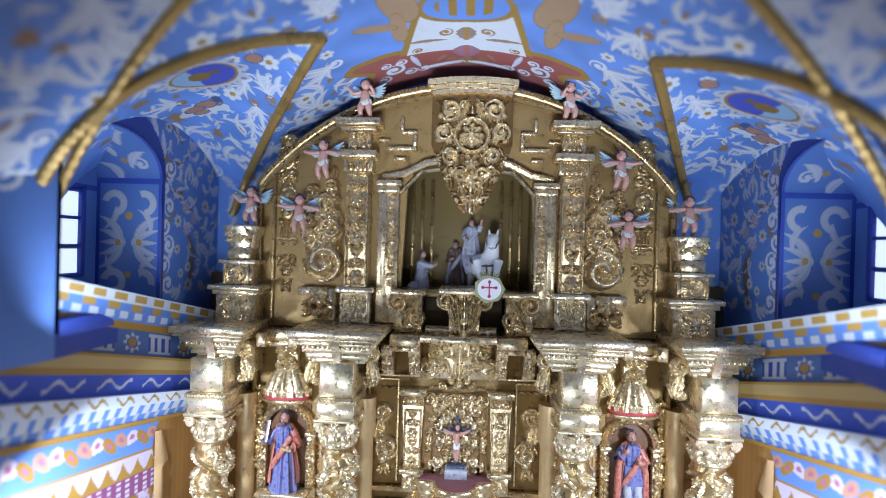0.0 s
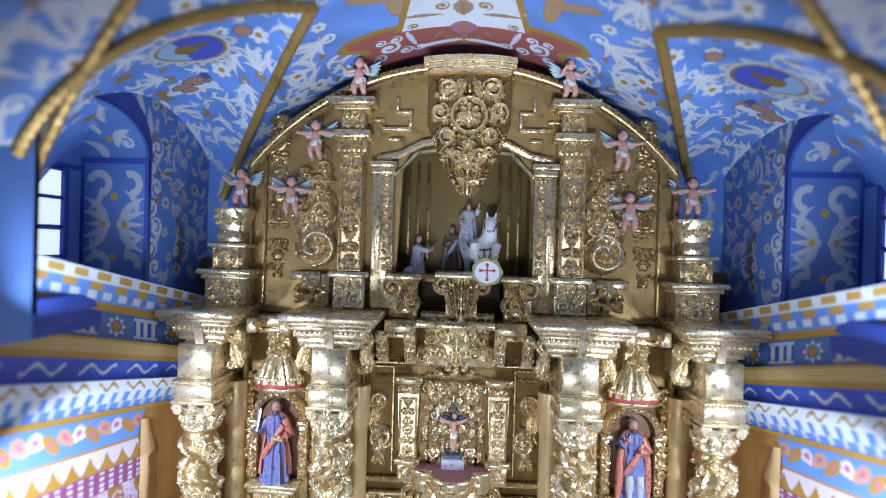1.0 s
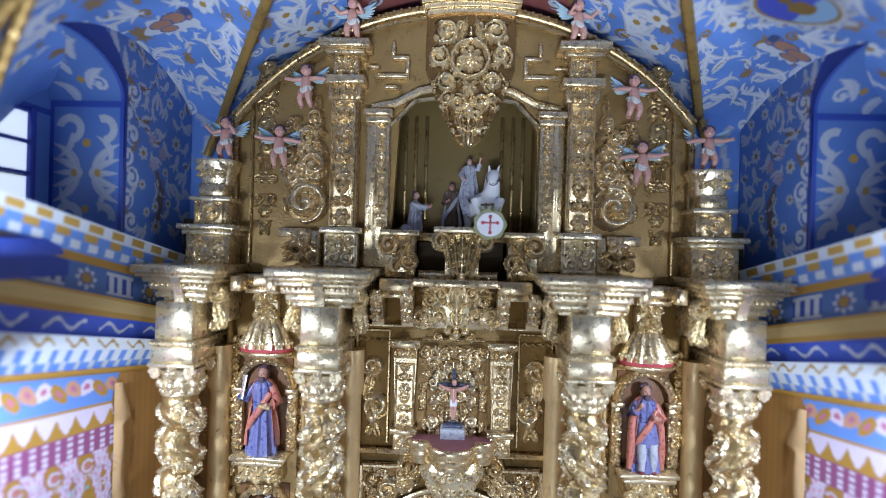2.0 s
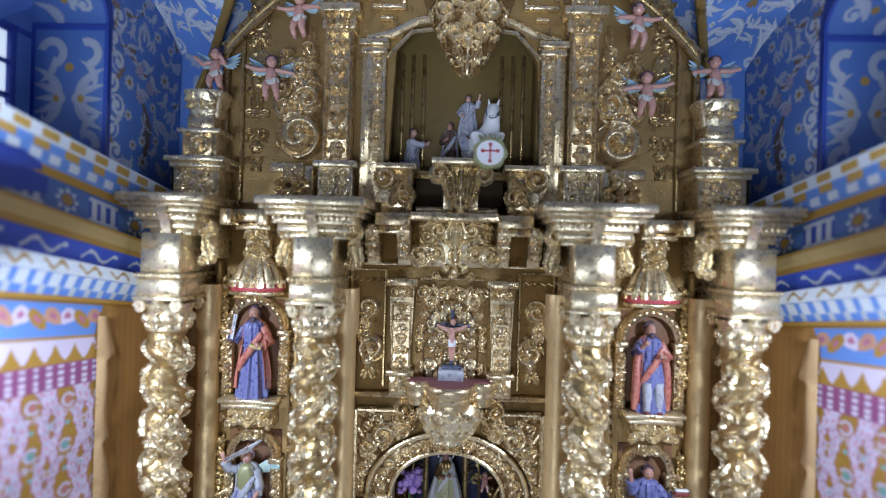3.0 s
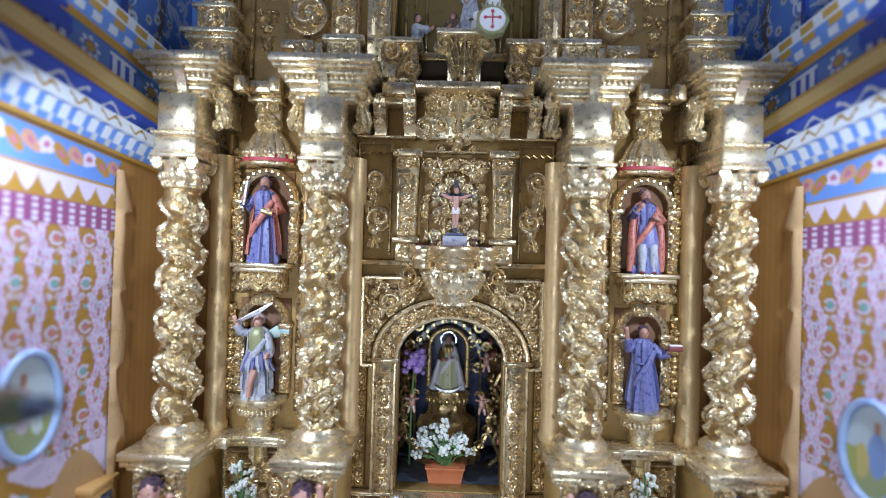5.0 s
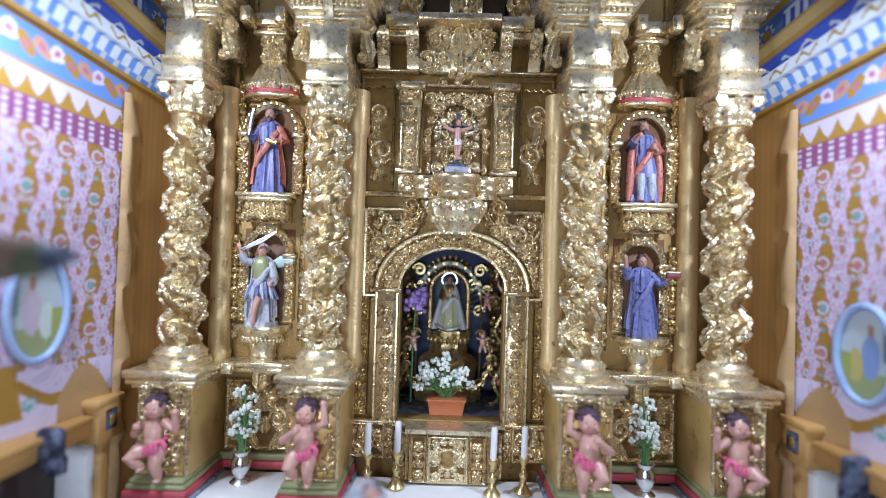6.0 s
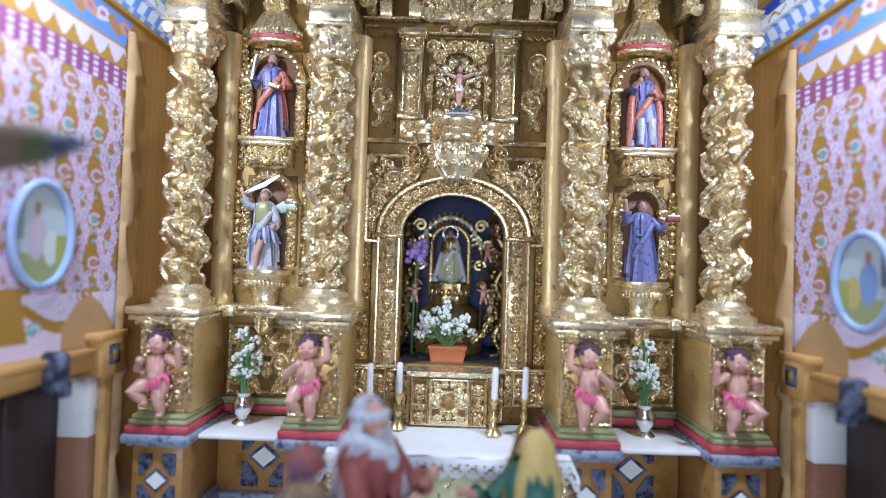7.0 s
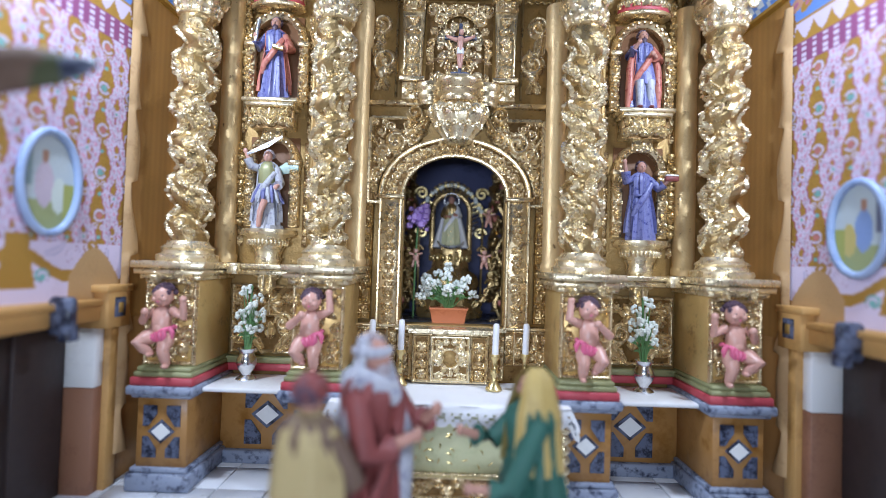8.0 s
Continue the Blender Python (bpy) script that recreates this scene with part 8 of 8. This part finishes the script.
def child(name, h, cloth, limbs, label, group, at, turn=0.0, wings=False, mirror=1):
    """A plump putto statue: limbs gives elbow, hand, knee and foot for each side."""
    s = Solid(SKIN)
    M = lambda p: (mirror * p[0] * h, p[1] * h, p[2] * h)
    s.tube([M((0, 0, 0.36)), M((0, -0.03, 0.45)), M((0, -0.025, 0.55)), M((0, 0, 0.66)), M((0, 0, 0.71))], [0.098 * h, 0.118 * h, 0.110 * h, 0.108 * h, 0.05 * h], 14, 0.85)
    s.ball(M((0.0, -0.075, 0.46)), 0.075 * h, 0.06 * h, 0.075 * h, 12)
    s.ball(M((0.01, -0.03, 0.83)), 0.112 * h, 0.112 * h, 0.125 * h, 16)
    for g in (-1, 1):
        s.ball(M((0.01 + 0.055 * g, -0.115, 0.80)), 0.035 * h, 0.025 * h, 0.035 * h, 8)
    s.ball(M((0.01, -0.145, 0.815)), 0.016 * h, n=6)
    s.use(HAIR)
    rnd = random.Random(3)
    for k in range(70):
        a, b = rnd.uniform(0, 6.28), rnd.uniform(0.15, 1.5)
        v = (0.01 + 0.118 * math.cos(a) * math.cos(b), -0.01 + 0.118 * math.sin(a) * math.cos(b) + 0.02, 0.85 + 0.108 * math.sin(b))
        if v[1] > -0.09 or v[2] > 0.90:
            s.ball(M(v), 0.034 * h, n=6)
    s.use(SKIN)
    for g, (el, ha, kn, ft) in zip((-1, 1), limbs):
        s.tube([M((g * 0.10, 0, 0.66)), M(el), M(ha)], [0.058 * h, 0.050 * h, 0.036 * h], 10)
        s.ball(M(ha), 0.046 * h, n=8)
        s.tube([M((g * 0.065, -0.01, 0.40)), M(tuple((a + b) / 2 for a, b in zip((g * 0.065, -0.01, 0.40), kn))), M(kn), M(tuple(0.5 * (a + b) for a, b in zip(kn, ft))), M(ft)], [0.085 * h, 0.092 * h, 0.066 * h, 0.062 * h, 0.036 * h], 10)
        s.ball(M((ft[0], ft[1] - 0.035, ft[2])), 0.040 * h, 0.062 * h, 0.032 * h, 8)
    s.use(cloth)
    s.tube([M((0.128 * math.cos(t), 0.005 - 0.118 * math.sin(t), 0.415 + 0.055 * math.cos(t))) for t in np.linspace(0, 6.28, 25)], [(0.024 + 0.008 * math.sin(5 * i)) * h for i in range(25)], 8)
    for k in range(4):
        x = -0.05 + 0.045 * k
        s.tube([M((x, -0.125, 0.415 + 0.4 * x)), M((x + 0.01, -0.135, 0.365 + 0.2 * x)), M((x * 0.5 + 0.02, -0.12, 0.315))], [0.026 * h, 0.030 * h, 0.014 * h], 7)
    s.tube([M((0.12, -0.06, 0.47)), M((0.155, -0.07, 0.41)), M((0.15, -0.06, 0.34))], [0.028 * h, 0.030 * h, 0.012 * h], 7)
    s.use(HAIR)
    for g in (-1, 1):
        s.ball(M((0.01 + 0.042 * g, -0.128, 0.842)), 0.013 * h, 0.008 * h, 0.009 * h, 6)
    s.use(PINK).ball(M((0.01, -0.137, 0.772)), 0.018 * h, 0.010 * h, 0.008 * h, 6)
    if wings:
        for g in (-1, 1):
            for k in range(6):
                a = 0.55 - 0.17 * k
                L = (0.50 - 0.04 * k)
                s.use(WING if k % 2 else BLUE_WING).tube([M((g * 0.06, 0.09, 0.66)), M((g * (0.06 + 0.5 * L * math.cos(a)), 0.13, 0.66 + 0.5 * L * math.sin(a))), M((g * (0.06 + L * math.cos(a)), 0.12, 0.66 + L * math.sin(a)))], [0.02 * h, 0.05 * h, 0.012 * h], 7, 0.35)
    ob = single(name, s, label, "statue", group)
    ob.matrix_basis = pose(*at, 0, 0, turn)
    return ob


BLUE_WING = material_cache("light_blue_wing", ((0.16, 0.34, 0.60), (0.40, 0.60, 0.75)), 0.4)
ATLANT = [((-0.19, -0.08, 0.54), (-0.10, -0.19, 0.66), (-0.17, -0.20, 0.30), (-0.06, -0.10, 0.17)), ((0.27, -0.06, 0.60), (0.27, -0.08, 0.80), (0.07, -0.10, 0.20), (0.10, -0.06, 0.03))]
ATLANT2 = [((-0.20, -0.14, 0.55), (-0.05, -0.20, 0.68), (-0.13, -0.17, 0.25), (-0.05, -0.08, 0.12)), ((0.23, -0.02, 0.72), (0.20, 0.02, 0.92), (0.07, -0.10, 0.20), (0.07, -0.05, 0.03))]
for x, kind, mir, lab in ((-0.281, ATLANT, 1, "curly-haired cherub in a pink loincloth raising one arm"), (-0.137, ATLANT2, 1, "curly-haired cherub in a pink loincloth hand at chin"), (0.132, ATLANT2, -1, "curly-haired cherub in a pink loincloth leaning aside"), (0.272, ATLANT, -1, "curly-haired cherub in a pink loincloth with bent knee")):
    child("cherub_statue", 0.083, PINK, kind, lab, "cherubs on the pedestals", (x, 0.617, 0.1183), 0, False, mir)

SPREAD = [((-0.28, -0.03, 0.64), (-0.48, -0.06, 0.68), (-0.10, -0.10, 0.20), (-0.08, 0.0, 0.02)), ((0.28, -0.03, 0.64), (0.46, -0.06, 0.60), (0.12, -0.10, 0.20), (0.14, 0.0, 0.03))]
FOLDED = [((-0.28, -0.03, 0.60), (-0.42, -0.06, 0.74), (-0.10, -0.10, 0.20), (-0.08, 0.0, 0.02)), ((0.24, -0.06, 0.62), (0.16, -0.16, 0.74), (0.12, -0.10, 0.20), (0.14, 0.0, 0.03))]
LOIN = material_cache("cream_loincloth", ((0.52, 0.50, 0.44), (0.70, 0.68, 0.62)), 0.5)
for x, z, kind, rz, y in ((-0.257, 0.7225, FOLDED, 0, 0.688), (-0.168, 0.780, SPREAD, -15, 0.684), (-0.196, 0.714, SPREAD, 10, 0.684), (-0.119, 0.852, FOLDED, 0, 0.682), (0.264, 0.7225, SPREAD, 0, 0.688), (0.183, 0.774, SPREAD, 12, 0.684), (0.194, 0.704, SPREAD, -10, 0.684), (0.122, 0.852, FOLDED, 15, 0.682)):
    child("angel_statue", 0.049, LOIN, kind, "small winged angel in a cream loincloth on the altarpiece", "angels of the altarpiece", (x, y, z), rz, True, 1 if x < 0 else -1)


# ---------------------------------------------------------------- clay figures standing before the altar
def shawl(s, h):
    s.use(LILAC).tube([(-0.10 * h, 0.03 * h, 0.84 * h), (0.0, -0.09 * h, 0.78 * h), (0.11 * h, 0.02 * h, 0.84 * h), (0.03 * h, 0.09 * h, 0.80 * h), (-0.10 * h, 0.03 * h, 0.83 * h)], 0.06 * h, 10)
    s.lathe([(0.155 * h, 0.58 * h), (0.150 * h, 0.66 * h), (0.135 * h, 0.76 * h), (0.095 * h, 0.84 * h), (0.075 * h, 0.92 * h), (0.066 * h, 1.0 * h), (0.002, 1.02 * h)], 0, 0.014 * h, 40, 0.85, 8, 0.05, a0=-40, a1=200)
    s.tube([(0.10 * h, -0.02 * h, 0.80 * h), (0.13 * h, -0.09 * h, 0.60 * h), (0.12 * h, -0.10 * h, 0.40 * h), (0.10 * h, -0.10 * h, 0.22 * h)], [0.05 * h, 0.055 * h, 0.05 * h, 0.05 * h], 9, 0.6)
    s.tube([(0.07 * h * math.cos(t), 0.01 * h + 0.07 * h * math.sin(t), 0.945 * h) for t in np.linspace(0, 6.28, 15)], 0.022 * h, 7)


def cape(s, h):
    s.use(STRAW).lathe([(0.165 * h, 0.50 * h), (0.155 * h, 0.60 * h), (0.140 * h, 0.72 * h), (0.125 * h, 0.80 * h), (0.05 * h, 0.87 * h)], 0, 0, 36, 0.85, 6, 0.06)
    s.use(MAROON).lathe([(0.075 * h, 0.93 * h), (0.085 * h, 0.95 * h), (0.070 * h, 1.0 * h), (0.03 * h, 1.03 * h), (0.002, 1.035 * h)], 0, 0, 24)


STRAW = material_cache("straw_cloth", ((0.30, 0.22, 0.09), (0.44, 0.34, 0.16)), 0.7)
robed("figurine", 0.171, MAROON, MAROON, SKIN_DARK, GREY_HAIR, [(-1, (-0.17, -0.10, 0.56), (0.02, -0.22, 0.62)), (1, (0.18, -0.10, 0.58), (0.14, -0.24, 0.70))], "bearded clay figure in a maroon robe and grey shawl", "clay figures before the altar", extra=shawl, beard=True, turn=62, at=(-0.058, 0.505, 0.0), slim=1.15)
robed("figurine", 0.146, TEAL, TEAL, SKIN_DARK, HAIR, [(-1, (-0.16, -0.16, 0.60), (-0.10, -0.36, 0.68)), (1, (0.16, -0.16, 0.46), (0.10, -0.36, 0.46))], "clay woman in a green robe and mustard veil", "clay figures before the altar", veil=YELLOW, turn=-78, at=(0.062, 0.520, 0.0), slim=1.25)
robed("figurine", 0.151, BROWN, BROWN, SKIN_DARK, HAIR, [(-1, (-0.17, -0.08, 0.56), (-0.08, -0.20, 0.52)), (1, (0.17, -0.08, 0.56), (0.10, -0.20, 0.52))], "clay figure in a brown skirt and straw-coloured shawl", "clay figures before the altar", extra=cape, turn=165, at=(-0.091, 0.455, 0.0), slim=0.98)

# painted wing of an angel figure, close to the camera's way; its unseen stem to the wall is added
DARK_OLIVE = material_cache("dark_olive_paint", ((0.03, 0.04, 0.02), (0.07, 0.08, 0.035)), 0.6)
s = Solid(BROWN)
s.tube([(-0.262, 0.41, 0.328), (-0.245, 0.41, 0.330), (-0.225, 0.41, 0.331)], [0.014, 0.013, 0.009], 9, 0.35)
s.use(DARK_OLIVE).tube([(-0.245, 0.4095, 0.328), (-0.228, 0.4095, 0.330), (-0.215, 0.4095, 0.332)], [0.010, 0.010, 0.005], 9, 0.35)
s.use(NAVY).tube([(-0.224, 0.409, 0.330), (-0.212, 0.409, 0.332), (-0.203, 0.409, 0.333)], [0.0075, 0.006, 0.001], 9, 0.35)
s.use(BROWN).tube([(-0.372, 0.41, 0.30), (-0.32, 0.41, 0.31), (-0.262, 0.41, 0.328)], [0.020, 0.018, 0.014], 10, 0.6)
single("wing_ornament", s, "dark red, green and blue painted wing jutting from the wall", "ornament")
